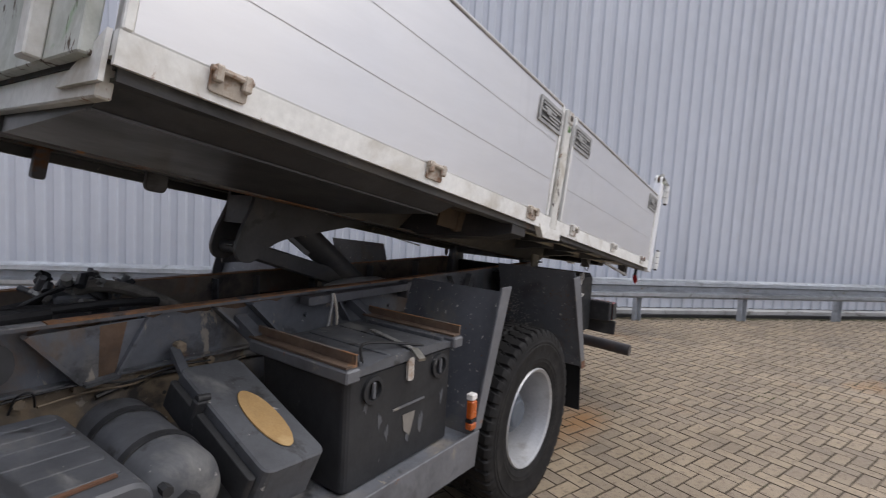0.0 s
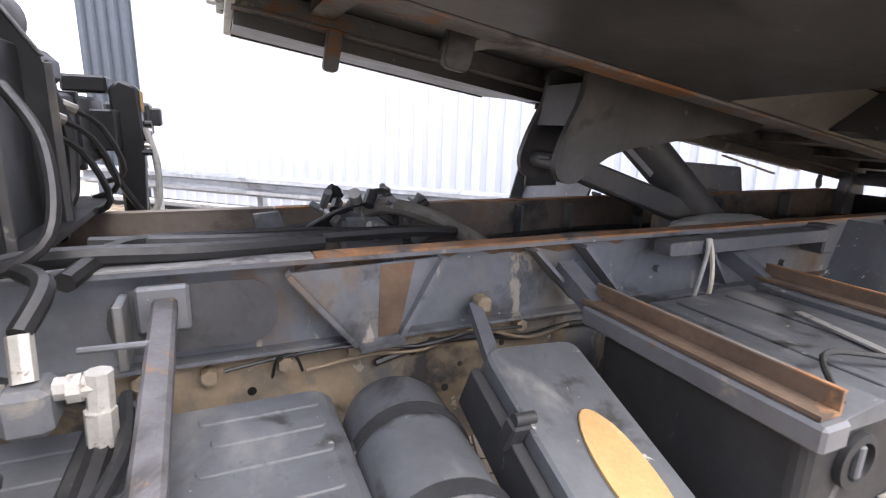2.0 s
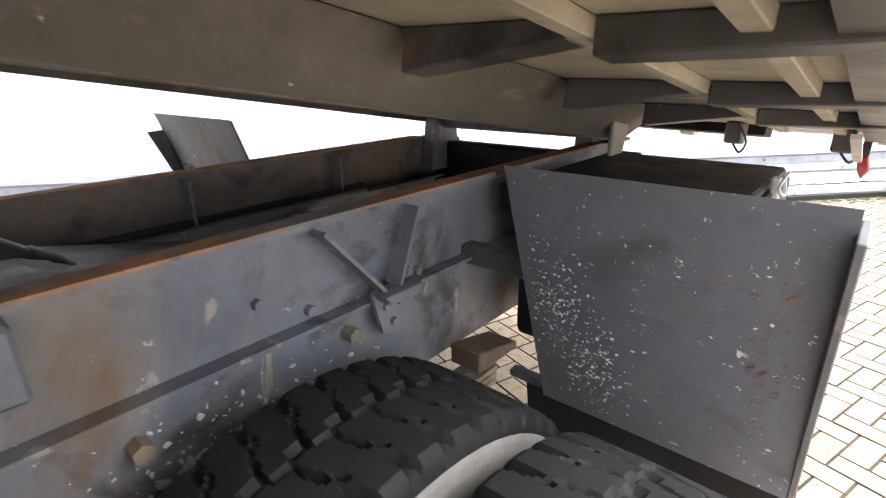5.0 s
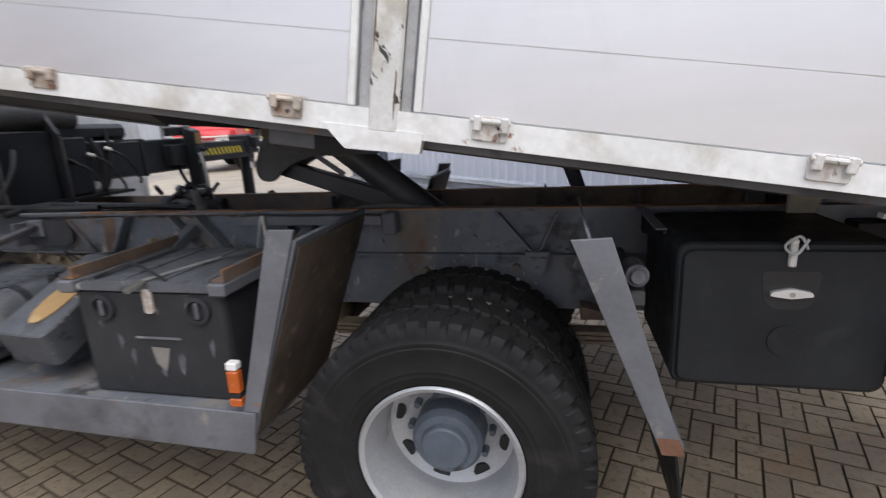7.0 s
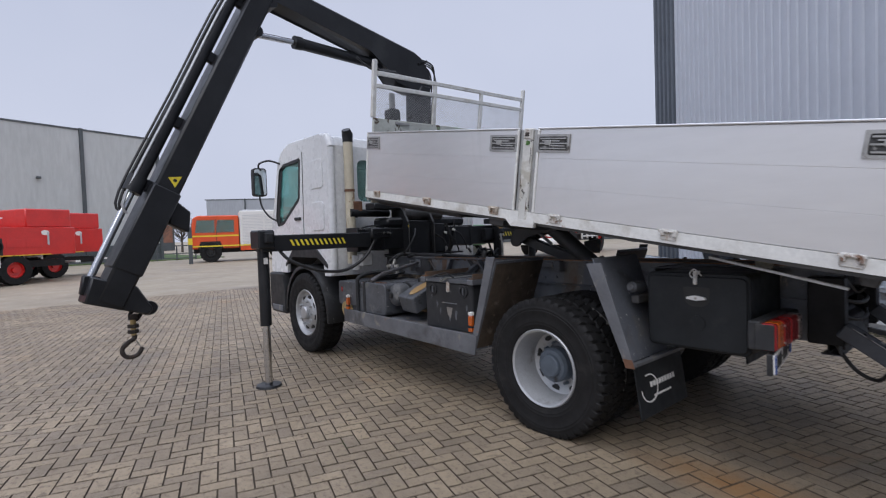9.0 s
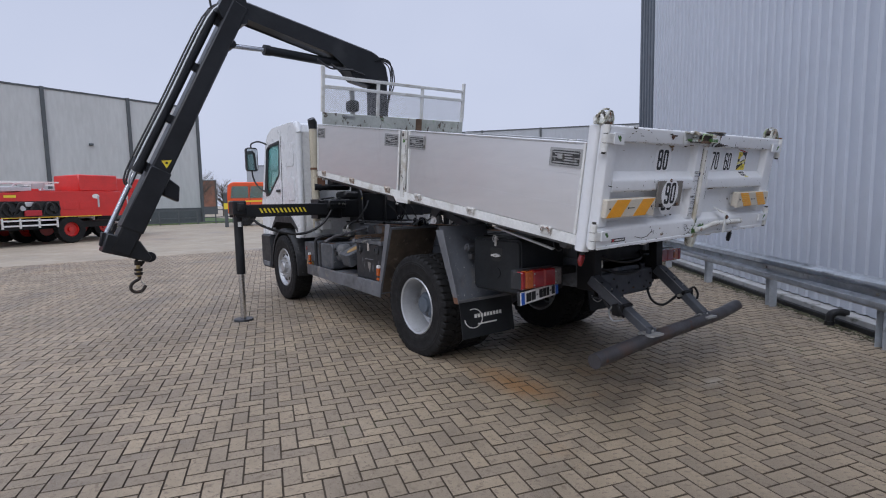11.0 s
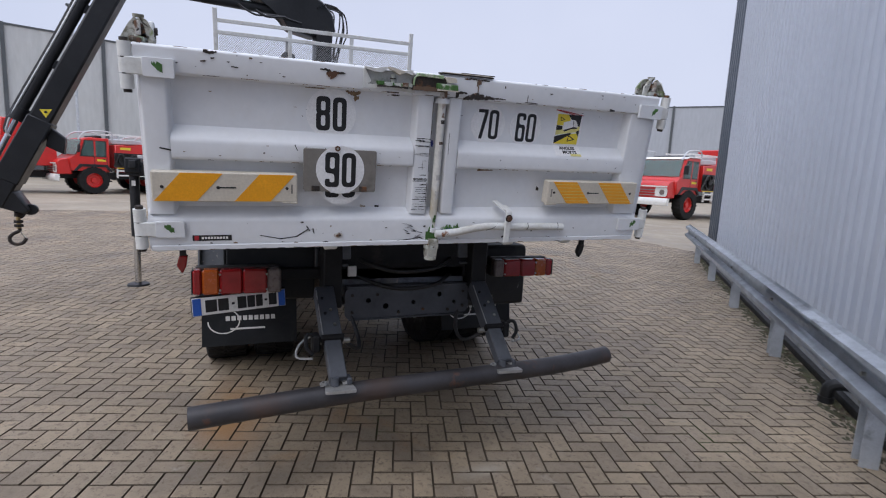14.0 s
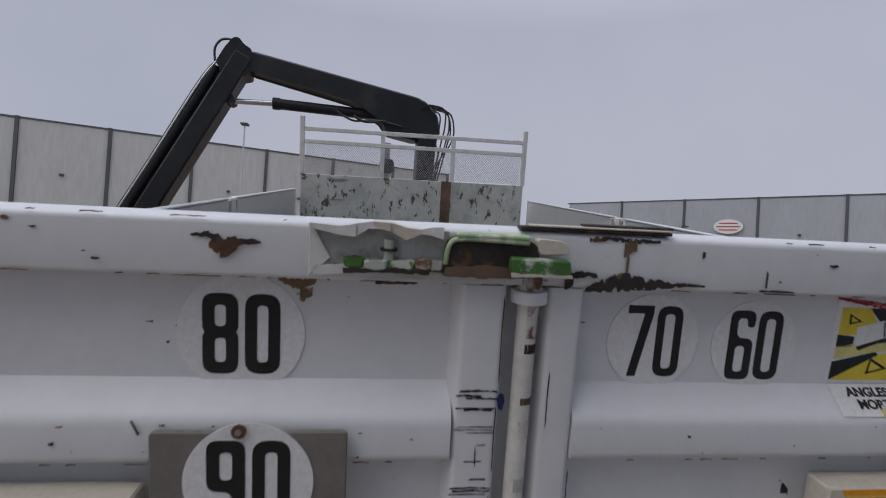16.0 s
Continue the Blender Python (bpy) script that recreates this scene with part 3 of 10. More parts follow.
def sweep(bm, points, r, segments=8, steps=6):
    """A round hose through points, rounded by a Catmull-Rom curve."""
    pts = [Vector(p) for p in points]
    fine = []
    for i in range(len(pts) - 1):
        a, b, c, d = pts[max(i - 1, 0)], pts[i], pts[i + 1], pts[min(i + 2, len(pts) - 1)]
        for k in range(steps):
            t = k / steps
            fine.append(0.5 * ((2 * b) + (c - a) * t + (2 * a - 5 * b + 4 * c - d) * t * t + (3 * b - a - 3 * c + d) * t ** 3))
    fine.append(pts[-1])
    rings = []
    side = None
    for i, p in enumerate(fine):
        d = (fine[min(i + 1, len(fine) - 1)] - fine[max(i - 1, 0)]).normalized()
        if side is None:
            side = d.cross(Vector((0, 0, 1)))
            side = side if side.length > 0.05 else d.cross(Vector((1, 0, 0)))
        side = (side - d * side.dot(d)).normalized()
        up = d.cross(side)
        rings.append([bm.verts.new(p + r * (math.cos(2 * math.pi * k / segments) * side + math.sin(2 * math.pi * k / segments) * up)) for k in range(segments)])
    for a, b in zip(rings, rings[1:]):
        for k in range(segments):
            bm.faces.new((a[k], a[(k + 1) % segments], b[(k + 1) % segments], b[k]))
    bm.faces.new(rings[0][::-1])
    bm.faces.new(rings[-1])
    return bm


def lathe(bm, profile, segments=48, closed=False):
    """Turns (radius, y) pairs about the y axis."""
    rings = [[bm.verts.new((r * math.cos(2 * math.pi * k / segments), y, r * math.sin(2 * math.pi * k / segments))) for k in range(segments)] for r, y in profile]
    pairs = list(zip(rings, rings[1:])) + ([(rings[-1], rings[0])] if closed else [])
    for a, b in pairs:
        for k in range(segments):
            bm.faces.new((a[k], a[(k + 1) % segments], b[(k + 1) % segments], b[k]))
    if not closed:
        bm.faces.new(rings[0])
        bm.faces.new(rings[-1][::-1])
    return bm


def holed(bm, outer, holes, axis, s, thick, m=None):
    """A sheet in the plane axis = s with holes right through it."""
    def at(p, q):
        return {"x": (s, p, q), "y": (p, s, q), "z": (p, q, s)}[axis]
    edges = []
    for loop in (outer, *holes):
        vs = [bm.verts.new(at(p, q)) for p, q in loop]
        edges += [bm.edges.new((vs[i], vs[(i + 1) % len(vs)])) for i in range(len(vs))]
    faces = [g for g in bmesh.ops.triangle_fill(bm, edges=edges, use_beauty=True, use_dissolve=False)["geom"] if isinstance(g, bmesh.types.BMFace)]
    r = bmesh.ops.extrude_face_region(bm, geom=faces)
    vs = [g for g in r["geom"] if isinstance(g, bmesh.types.BMVert)]
    step = {"x": (thick, 0, 0), "y": (0, thick, 0), "z": (0, 0, thick)}[axis]
    bmesh.ops.translate(bm, vec=step, verts=vs)
    if m is not None:
        bmesh.ops.transform(bm, matrix=m, verts=bm.verts)
    return bm


def fillet(points, r, n=4):
    """Rounds the corners of a closed outline."""
    out = []
    for i, p in enumerate(points):
        a, b, c = Vector(points[i - 1]), Vector(p), Vector(points[(i + 1) % len(points)])
        u, v = (a - b), (c - b)
        k = min(r, u.length * 0.45, v.length * 0.45)
        u, v = b + u.normalized() * k, b + v.normalized() * k
        for t in range(n + 1):
            f = t / n
            q = u * (1 - f) ** 2 + b * 2 * f * (1 - f) + v * f * f
            out.append((q.x, q.y))
    return out


def oval(cx, cy, rx, ry, n=24, start=0.0):
    return [(cx + rx * math.cos(start + 2 * math.pi * k / n), cy + ry * math.sin(start + 2 * math.pi * k / n)) for k in range(n)]


def rounded(x0, x1, y0, y1, r, n=4):
    pts = []
    for cx, cy, a in ((x1 - r, y1 - r, 0), (x0 + r, y1 - r, 90), (x0 + r, y0 + r, 180), (x1 - r, y0 + r, 270)):
        pts += [(cx + r * math.cos(radians(a + 90 * k / n)), cy + r * math.sin(radians(a + 90 * k / n))) for k in range(n + 1)]
    return pts


def words(text, size, wide, m, bold=0.0, depth=0.0008):
    """Lettering in the built-in font as a mesh, centred, laid into the pose m (x along the line, y up, z out)."""
    cu = bpy.data.curves.new("lettering", "FONT")
    cu.body, cu.size, cu.align_x, cu.align_y, cu.extrude, cu.offset = text, size, "CENTER", "CENTER", depth, bold
    ob = new("lettering", cu)
    bpy.context.view_layer.update()
    me = bpy.data.meshes.new_from_object(ob.evaluated_get(bpy.context.evaluated_depsgraph_get()))
    bpy.data.objects.remove(ob)
    bpy.data.curves.remove(cu)
    bm = bmesh.new()
    bm.from_mesh(me)
    bpy.data.meshes.remove(me)
    bmesh.ops.transform(bm, matrix=m @ Matrix.Diagonal((wide, 1, 1, 1)), verts=bm.verts)
    return bm


# ---- the yard: big hall wall, guard rail, far halls ----
# the wall runs obliquely past the truck: along D, its face turned towards N
ALONG = pose(-2.69, -2.309, 0, 0, 0, math.degrees(math.atan2(-0.667, 0.745)))  # local x along the wall, y towards the yard
WALL_FACE, WALL_END, PIER_END, WALL_START = -0.45, 8.40, 9.62, -34.0


def corrugated(bm, s0, s1, y, z0, z1, pitch, deep, m):
    """Trapezoidal sheet: ribs stand out of the plane by deep."""
    pts, s = [], s0
    while s < s1 - 0.01:
        for f, o in ((0.0, 0), (0.36, 0), (0.46, 1), (0.90, 1)):
            if s + f * pitch < s1:
                pts.append((s + f * pitch, y - deep + o * deep))
        s += pitch
    pts.append((s1, pts[-1][1]))
    lo = [bm.verts.new((px, py, z0)) for px, py in pts]
    hi = [bm.verts.new((px, py, z1)) for px, py in pts]
    for i in range(len(pts) - 1):
        bm.faces.new((lo[i], lo[i + 1], hi[i + 1], hi[i]))
    bmesh.ops.transform(bm, matrix=m, verts=lo + hi)
    return bm


wall_south = thing("wall_south", "tall warehouse wall clad in silver-grey corrugated steel", "wall", kind="structure")
part("cladding", corrugated(B(), WALL_START, WALL_END, WALL_FACE, 0.13, 11.0, 0.207, 0.026, ALONG), "cladding", wall_south, smooth=20)
part("corner_cladding", corrugated(B(), WALL_END, PIER_END, WALL_FACE + 0.012, 0.05, 11.0, 0.24, 0.05, ALONG), "cladding_dark", wall_south, "dark grey ribbed corner cladding", smooth=20)
part("wall_core", box(B(), WALL_START, PIER_END, WALL_FACE - 0.35, WALL_FACE - 0.06, 0.0, 11.0, m=ALONG), "hall_dark", wall_south)
part("end_wall", box(B(), PIER_END - 0.25, PIER_END, WALL_FACE - 30, WALL_FACE - 0.352, 0.0, 11.0, m=ALONG), "cladding_dark", wall_south)
part("plinth", box(B(), WALL_START, PIER_END, -0.53, -0.30, 0.0, 0.115, 0.006, m=ALONG), "kerb", wall_south, "pale concrete plinth strip")
part("drain_strip", box(B(), WALL_START, PIER_END, -0.298, -0.245, -0.005, 0.055, 0.004, m=ALONG), "drain", wall_south)

guard_rail = thing("guard_rail", "galvanised steel crash barrier along the warehouse wall", "guard rail")
W_PROFILE = [(0.00, 0.365), (0.012, 0.385), (0.075, 0.405), (0.080, 0.455), (0.020, 0.485), (0.018, 0.55), (0.080, 0.58), (0.075, 0.63), (0.012, 0.65), (0.0, 0.672)]
RAIL_SPANS = [(-33.2 + 3.906 * k, -33.2 + 3.906 * (k + 1)) for k in range(10)] + [(5.86, 9.30)]
for k, (s0, s1) in enumerate(RAIL_SPANS):
    bm = B()
    o = 0.0035 if k % 2 else 0.0
    lap = 0.16 if k + 1 < len(RAIL_SPANS) else 0.0
    lo = [bm.verts.new((s0, y + o - 0.01, z)) for y, z in W_PROFILE]
    hi = [bm.verts.new((s1 + lap, y + o - 0.01, z)) for y, z in W_PROFILE]
    for i in range(len(W_PROFILE) - 1):
        bm.faces.new((lo[i], hi[i], hi[i + 1], lo[i + 1]))
    bmesh.ops.solidify(bm, geom=bm.faces[:], thickness=0.003)
    bmesh.ops.transform(bm, matrix=ALONG, verts=bm.verts)
    part("rail_beam", bm, "galvanised", guard_rail)
for k in range(-16, 5):
    s = 1.953 * k
    bm = B()
    prism(bm, [(s - 0.05, -0.105), (s + 0.05, -0.105), (s + 0.05, -0.012), (s + 0.044, -0.012), (s + 0.044, -0.099), (s - 0.044, -0.099), (s - 0.044, -0.012), (s - 0.05, -0.012)], "z", -0.02, 0.62, m=ALONG)
    post = part("post", bm, "galvanised", guard_rail)
    bm = B()
    rod(bm, (s, 0.004, 0.518), (s, 0.030, 0.518), 0.014, segments=6)
    bmesh.ops.transform(bm, matrix=ALONG, verts=bm.verts)
    part("bolt", bm, "zinc", post)

# moss and grit in the seam along the drain strip: nobody could count it
mrng = random.Random(52)
mv, mf = [], []
for k in range(3600):
    ms, my = mrng.uniform(-14.0, 8.6), -0.235 + abs(mrng.gauss(0, 0.07))
    mr, mh = mrng.uniform(0.006, 0.026), mrng.uniform(0.003, 0.012)
    i0 = len(mv)
    for j in range(5):
        t = 2 * math.pi * j / 5 + mrng.random()
        mv.append(tuple(ALONG @ Vector((ms + 1.8 * mr * math.cos(t), my + mr * math.sin(t), -0.002))))
    mv.append(tuple(ALONG @ Vector((ms, my, mh))))
    mf += [(i0 + j, i0 + (j + 1) % 5, i0 + 5) for j in range(5)]
moss_me = bpy.data.meshes.new("moss")
moss_me.from_pydata(mv, [], mf)
moss_me.materials.append(M["moss"])
tagged(new("moss", moss_me), "dark moss and grit along the drain strip", "moss", kind="stuff")

downspout = thing("drain_elbow", "black plastic drain elbow at the wall foot", "drain pipe")
bm = B()
sweep(bm, [(0.92, -0.33, 0.13), (0.92, -0.24, 0.145), (0.92, -0.165, 0.12), (0.92, -0.15, 0.05), (0.92, -0.15, -0.02)], 0.042, 12)
rod(bm, (0.92, -0.15, 0.0), (0.92, -0.15, 0.045), 0.05)
bmesh.ops.transform(bm, matrix=ALONG, verts=bm.verts)
part("elbow", bm, "drain", downspout)


def hall(name, a, b, height, deep, label, seams, mat, trim, lamps=0):
    """A far warehouse: its front runs from a to b."""
    h = thing(name, label, "warehouse")
    a, b = Vector((*a, 0)), Vector((*b, 0))
    d = (b - a)
    length = d.length
    m = Matrix.Translation(a) @ Matrix.Rotation(math.atan2(d.y, d.x), 4, "Z")
    n = seams
    for k in range(n):
        s0, s1 = length * k / n, length * (k + 1) / n
        part("wall_panel", box(B(), s0 + 0.12, s1 - 0.12, 0.0, 0.3, 1.3, height, m=m), mat, h)
        part("downpipe", box(B(), s1 - 0.11, s1 + 0.11, -0.14, 0.2, 0.0, height + 0.15, m=m), trim, h)
    part("plinth", box(B(), 0, length, -0.03, 0.32, 0.0, 1.298, m=m), trim, h)
    part("roof_edge", box(B(), -0.1, length + 0.1, -0.05, 0.34, height + 0.002, height + 0.12, m=m), trim, h)
    part("rear_block", box(B(), 0.1, length - 0.1, 0.352, deep, 0.0, height - 0.05, m=m), mat, h)
    for k in range(lamps):
        s = length * (k + 0.5) / max(lamps, 1)
        part("wall_lamp", box(B(), s - 0.13, s + 0.13, -0.22, -0.002, height * 0.62, height * 0.62 + 0.16, 0.02, m=m), trim, h)
    return h


hall("far_warehouse", (32.12, 36.62), (45.12, -5.58), 9.9, 18, "long pale grey warehouse with dark downpipes", 8, "hall", "hall_dark", 8)
hall("far_warehouse", (58.5, -23.0), (22.0, -55.0), 9.7, 16, "grey corrugated warehouse behind the yard", 7, "hall_grey", "hall_dark", 3)
hall("far_warehouse", (84.0, -20.0), (76.0, -36.0), 7.9, 12, "low grey-blue warehouse in the distance", 3, "hall_grey", "hall_dark")
hall("far_warehouse", (90.0, 2.0), (88.0, -16.0), 5.6, 9, "low brick building in the distance", 3, "brick_red", "hall_dark")

# round company mark on the far hall
sign = thing("wall_sign", "white round sign with red bars on a far warehouse", "sign")
sm = Matrix.Translation((44.6, -34.85, 6.85)) @ Matrix.Rotation(math.atan2(-32.0, -36.5), 4, "Z")
part("disc", prism(B(), oval(0, 0, 1.35, 0.75, 28), "y", -0.10, -0.06, m=sm), "sign_white", sign)
for k in range(3):
    w = (0.85, 1.1, 0.85)[k]
    part("bar", box(B(), -w, w, -0.13, -0.102, -0.40 + 0.34 * k, -0.30 + 0.34 * k, m=sm), "red_print", sign)


def lamp_post(x, y, high):
    p = thing("lamp_post", "slim grey yard lamp post", "lamp post", group="yard lamps")
    bm = B()
    rod(bm, (x, y, 0), (x, y, high), 0.09, 0.05, 10)
    part("mast", bm, "galvanised", p)
    part("lamp_head", box(B(), x - 0.3, x + 0.3, y - 0.25, y + 0.25, high, high + 0.14, 0.03), "hall_dark", p)


lamp_post(33.8, 10.4, 10.4)
lamp_post(46.0, -31.0, 6.6)

verge = tagged(new("grass_verge", mesh_of("grass_verge", box(B(), 41.5, 74.0, -9.5, 2.0, -0.02, 0.05), "grass")), "rough green grass verge behind the yard fence", "grass", kind="stuff")

fence = thing("fence", "low dark steel sliding gate fence at the yard edge", "fence")
for k in range(9):
    y = -7.0 + 1.35 * k
    part("post", box(B(), 40.36, 40.44, y - 0.04, y + 0.04, -0.01, 1.15), "hall_dark", fence)
for z in (0.12, 0.48, 1.08):
    part("rail", box(B(), 40.37, 40.43, -7.0, 3.8, z, z + 0.07), "hall_dark", fence)
bollard = thing("gate_post", "tall dark gate post with a yellow band", "gate post")
part("post", box(B(), 31.9, 32.1, -4.65, -4.45, 0, 2.3, 0.01), "hall_dark", bollard)
part("band", box(B(), 31.89, 32.11, -4.66, -4.44, 1.2, 1.6), "yellow", bollard)


def bare_tree(x, y, high, seed):
    rnd = random.Random(seed)
    t = thing("bare_tree", "bare winter tree beyond the yard", "tree", group="winter trees")
    bm = B()
    rod(bm, (x, y, 0), (x, y, high * 0.45), 0.16, 0.1, 7)
    part("trunk", bm, "twig", t)
    bm = B()
    for k in range(70):
        a, up = rnd.uniform(0, 6.28), rnd.uniform(0.25, 0.75) * high
        p = Vector((x, y, up))
        r = rnd.uniform(0.5, 1.0) * high * 0.32
        q = p + Vector((math.cos(a) * r, math.sin(a) * r, r * rnd.uniform(0.6, 1.3)))
        rod(bm, p, q, 0.04, 0.012, 4)
        for j in range(3):
            e = q + Vector((rnd.uniform(-1, 1), rnd.uniform(-1, 1), rnd.uniform(0.1, 1))) * high * 0.09
            rod(bm, p.lerp(q, rnd.uniform(0.4, 1)), e, 0.018, 0.006, 3)
    part("crown", bm, "twig", t)


for k, (x, y, hh) in enumerate(((62, -5.5, 5.2), (66, -9.5, 5.6), (70, -13.0, 5.0), (64, -2.0, 4.6))):
    bare_tree(x, y, hh, k)


# ---- the truck: x forwards, y to its left side, rear axle over the origin ----
truck = thing("tipper_truck", "white two-axle tipper truck with a black loader crane and raised body", "truck")

# chassis rails: dark subframe on top of the dusty main rails
for side in (1, -1):
    y = 0.40 * side
    o = 0.045 * side
    top = 1.175 if side > 0 else 1.142
    rail = part("subframe_rail", prism(B(), [(y, 0.972), (y + o, 0.972), (y + o, 0.980), (y + 0.008 * side, 0.980), (y + 0.008 * side, top - 0.01), (y + o, top - 0.01), (y + o, top), (y, top)], "x", -1.55, 2.95), "chassis" if side > 0 else "far_rail", truck)
    part("rusty_top", box(B(), -1.3, 1.98, y - 0.002 * side, y + o + 0.002 * side, top + 0.0005, top + 0.006), "chassis_rust", rail, "rust-brown top flange")
    part("bare_top", box(B(), 1.985, 2.85, y - 0.002 * side, y + o + 0.002 * side, top + 0.0005, top + 0.005), "bare_steel" if side > 0 else "far_rail", rail, "bare scuffed top flange")
    MAIN = [(y + 0.012 * side, 0.735), (y - 0.055 * side, 0.735), (y - 0.055 * side, 0.745), (y + 0.003 * side, 0.745), (y + 0.003 * side, 0.961), (y - 0.055 * side, 0.961), (y - 0.055 * side, 0.971), (y + 0.012 * side, 0.971)]
    part("main_rail", prism(B(), MAIN, "x", -1.5, 1.30), "chassis", truck, "dark main chassis rail")
    part("main_rail", prism(B(), MAIN, "x", 1.30, 4.5), "chassis_tan", truck, "dusty tan main chassis rail")
for x in (-1.42, -0.62, 0.55, 1.55, 2.4, 3.3, 4.3):
    part("cross_member", box(B(), x - 0.05, x + 0.05, -0.384, 0.384, 0.78, 0.95, 0.01), "chassis", truck)

# holes and bolts on the near main rail
for x, z, r in ((1.70, 0.93, 0.016), (1.64, 0.935, 0.008), (1.585, 0.94, 0.008), (1.75, 0.915, 0.010), (1.62, 0.86, 0.007), (1.66, 0.80, 0.010), (1.5, 0.9, 0.008), (2.3, 0.9, 0.012), (2.12, 0.88, 0.010)):
    bm = B()
    rod(bm, (x, 0.409, z), (x, 0.4135, z), r, segments=12)
    part("hole", bm, "drain", truck)
for x, z in ((1.9, 0.955), (2.05, 0.945), (2.2, 0.94), (2.32, 0.95), (1.46, 0.955), (1.0, 0.9), (0.9, 0.93), (0.2, 0.9), (-0.2, 0.92)):
    bm = B()
    rod(bm, (x, 0.412, z), (x, 0.445, z), 0.017, segments=6)
    part("bolt", bm, "chassis_tan", truck)

# gussets on the subframe: a wide one and two pairs of ribs
for outline in ([(2.04, 1.15), (1.70, 1.16), (1.80, 0.985), (1.90, 0.975)],):
    g = part("gusset", prism(B(), outline, "y", 0.446, 0.456, 0.002), "chassis", truck, "trapezoid gusset streaked with rust")
    for a, b in ((outline[0], outline[3]), (outline[1], outline[2])):
        part("gusset_edge", beam(B(), (a[0], 0.452, a[1]), (b[0], 0.452, b[1]), 0.012, 0.05, up=(0, 1, 0)), "chassis", g)
    part("gusset_edge", beam(B(), (outline[3][0], 0.475, outline[3][1]), (outline[2][0], 0.475, outline[2][1]), 0.05, 0.010), "chassis", g)
    part("rust_run", prism(B(), [(1.845, 1.153), (1.765, 1.156), (1.80, 0.99), (1.85, 0.985)], "y", 0.4565, 0.4575), "rust_dull", g)
for x0, x1, side in ((1.45, 1.30, 1), (1.30, 1.16, 1), (0.86, 0.76, 1),  (1.45, 1.30, -1), (0.5, 0.4, -1), (-0.3, -0.36, -1)):
    part("rib", beam(B(), (x0, 0.445 * side, 1.16), (x1, 0.455 * side, 1.01), 0.009, 0.06, up=(0, 1, 0)), "chassis", truck)
for x0, x1 in ((-0.130, -0.262), (-0.368, -0.300)):
    part("rib", beam(B(), (x0, 0.450, 1.158), (x1, 0.455, 1.004), 0.008, 0.042, up=(0, 1, 0)), "chassis", truck)
part("stiffener_plate", prism(B(), rounded(2.06, 2.36, 1.01, 1.145, 0.06), "y", 0.4455, 0.4495), "lift_dark", truck, "dark plate with rounded end welded to the rail")

# body rest bracket with its strap
br = part("body_rest", prism(B(), rounded(0.36, 1.05, 1.124, 1.164, 0.010), "y", 0.455, 0.515, 0.006), "steel_grey", truck, "grey steel body rest bolted to the rail")
part("end_cap", box(B(), 0.30, 0.36, 0.43, 0.51, 1.08, 1.175, 0.006), "steel_grey", br)
part("strap", sweep(B(), [(0.918, 0.520, 1.17), (0.925, 0.530, 1.13), (0.945, 0.532, 1.04), (0.962, 0.525, 0.95)], 0.006, 6, 4), "kerb", br, "pale worn strap")
part("strap", sweep(B(), [(0.912, 0.520, 1.17), (0.903, 0.530, 1.12), (0.897, 0.535, 1.04), (0.902, 0.528, 0.955)], 0.007, 6, 4), "sign_cream", br, "yellowed worn strap")

# far rail details: filler box, pump unit and its hoses between the rails
part("pale_plate", prism(B(), [(1.93, 1.0), (2.05, 1.0), (2.07, 1.165), (1.99, 1.172)], "y", -0.20, -0.185, 0.003), "steel_grey", truck, "pale slanted steel plate between the rails")
pump = part("pump_block", box(B(), 1.62, 1.82, -0.16, -0.03, 1.06, 1.17, 0.012), "steel_grey", truck, "greasy hydraulic pump and valve block")
rnd = random.Random(3)
part("pump_body", prism(B(), rounded(1.64, 1.76, 1.15, 1.225, 0.02), "y", -0.14, -0.05, 0.008), "alu_dull", pump)
for k in range(34):
    bm = B()
    p = Vector((rnd.uniform(1.58, 1.90), rnd.uniform(-0.18, 0.02), rnd.uniform(1.08, 1.215)))
    rod(bm, p, p + Vector((rnd.uniform(-0.05, 0.05), rnd.uniform(-0.05, 0.05), rnd.uniform(0.01, 0.05))), rnd.uniform(0.010, 0.02), segments=8)
    part("fitting", bm, rnd.choice(("steel_grey", "alu_dull", "black", "steel_grey", "chassis")), pump)
for pts, r in (([(1.84, -0.12, 1.14), (2.0, -0.05, 1.13), (2.2, 0.12, 1.13), (2.4, 0.25, 1.15)], 0.017),
               ([(1.70, -0.06, 1.16), (1.72, -0.08, 1.23), (1.66, -0.10, 1.235), (1.62, -0.09, 1.17)], 0.010),
               ([(1.66, 0.0, 1.12), (1.95, 0.12, 1.16), (2.2, 0.26, 1.19), (2.34, 0.34, 1.20), (2.40, 0.5, 1.18)], 0.018),
               ([(2.40, 0.30, 1.20), (2.05, 0.33, 1.195), (1.75, 0.27, 1.185), (1.55, 0.2, 1.16)], 0.016)):
    part("hose", sweep(B(), pts, r), "hose", truck)
part("thick_hose", sweep(B(), [(1.74, -0.06, 1.185), (1.68, -0.01, 1.205), (1.58, 0.08, 1.185), (1.49, 0.17, 1.135), (1.42, 0.235, 1.085), (1.38, 0.28, 1.03)], 0.026, 12), "hose_dusty", truck, "thick dusty hydraulic hose")
for k in range(5):
    part("hose", sweep(B(), [(1.86 + 0.03 * k, -0.16 + 0.02 * k, 1.10), (1.80, -0.12 + 0.02 * k, 1.17 + 0.008 * k), (1.74 - 0.02 * k, -0.05, 1.20), (1.66, -0.02 + 0.01 * k, 1.14)], 0.008, 6), "hose", pump)
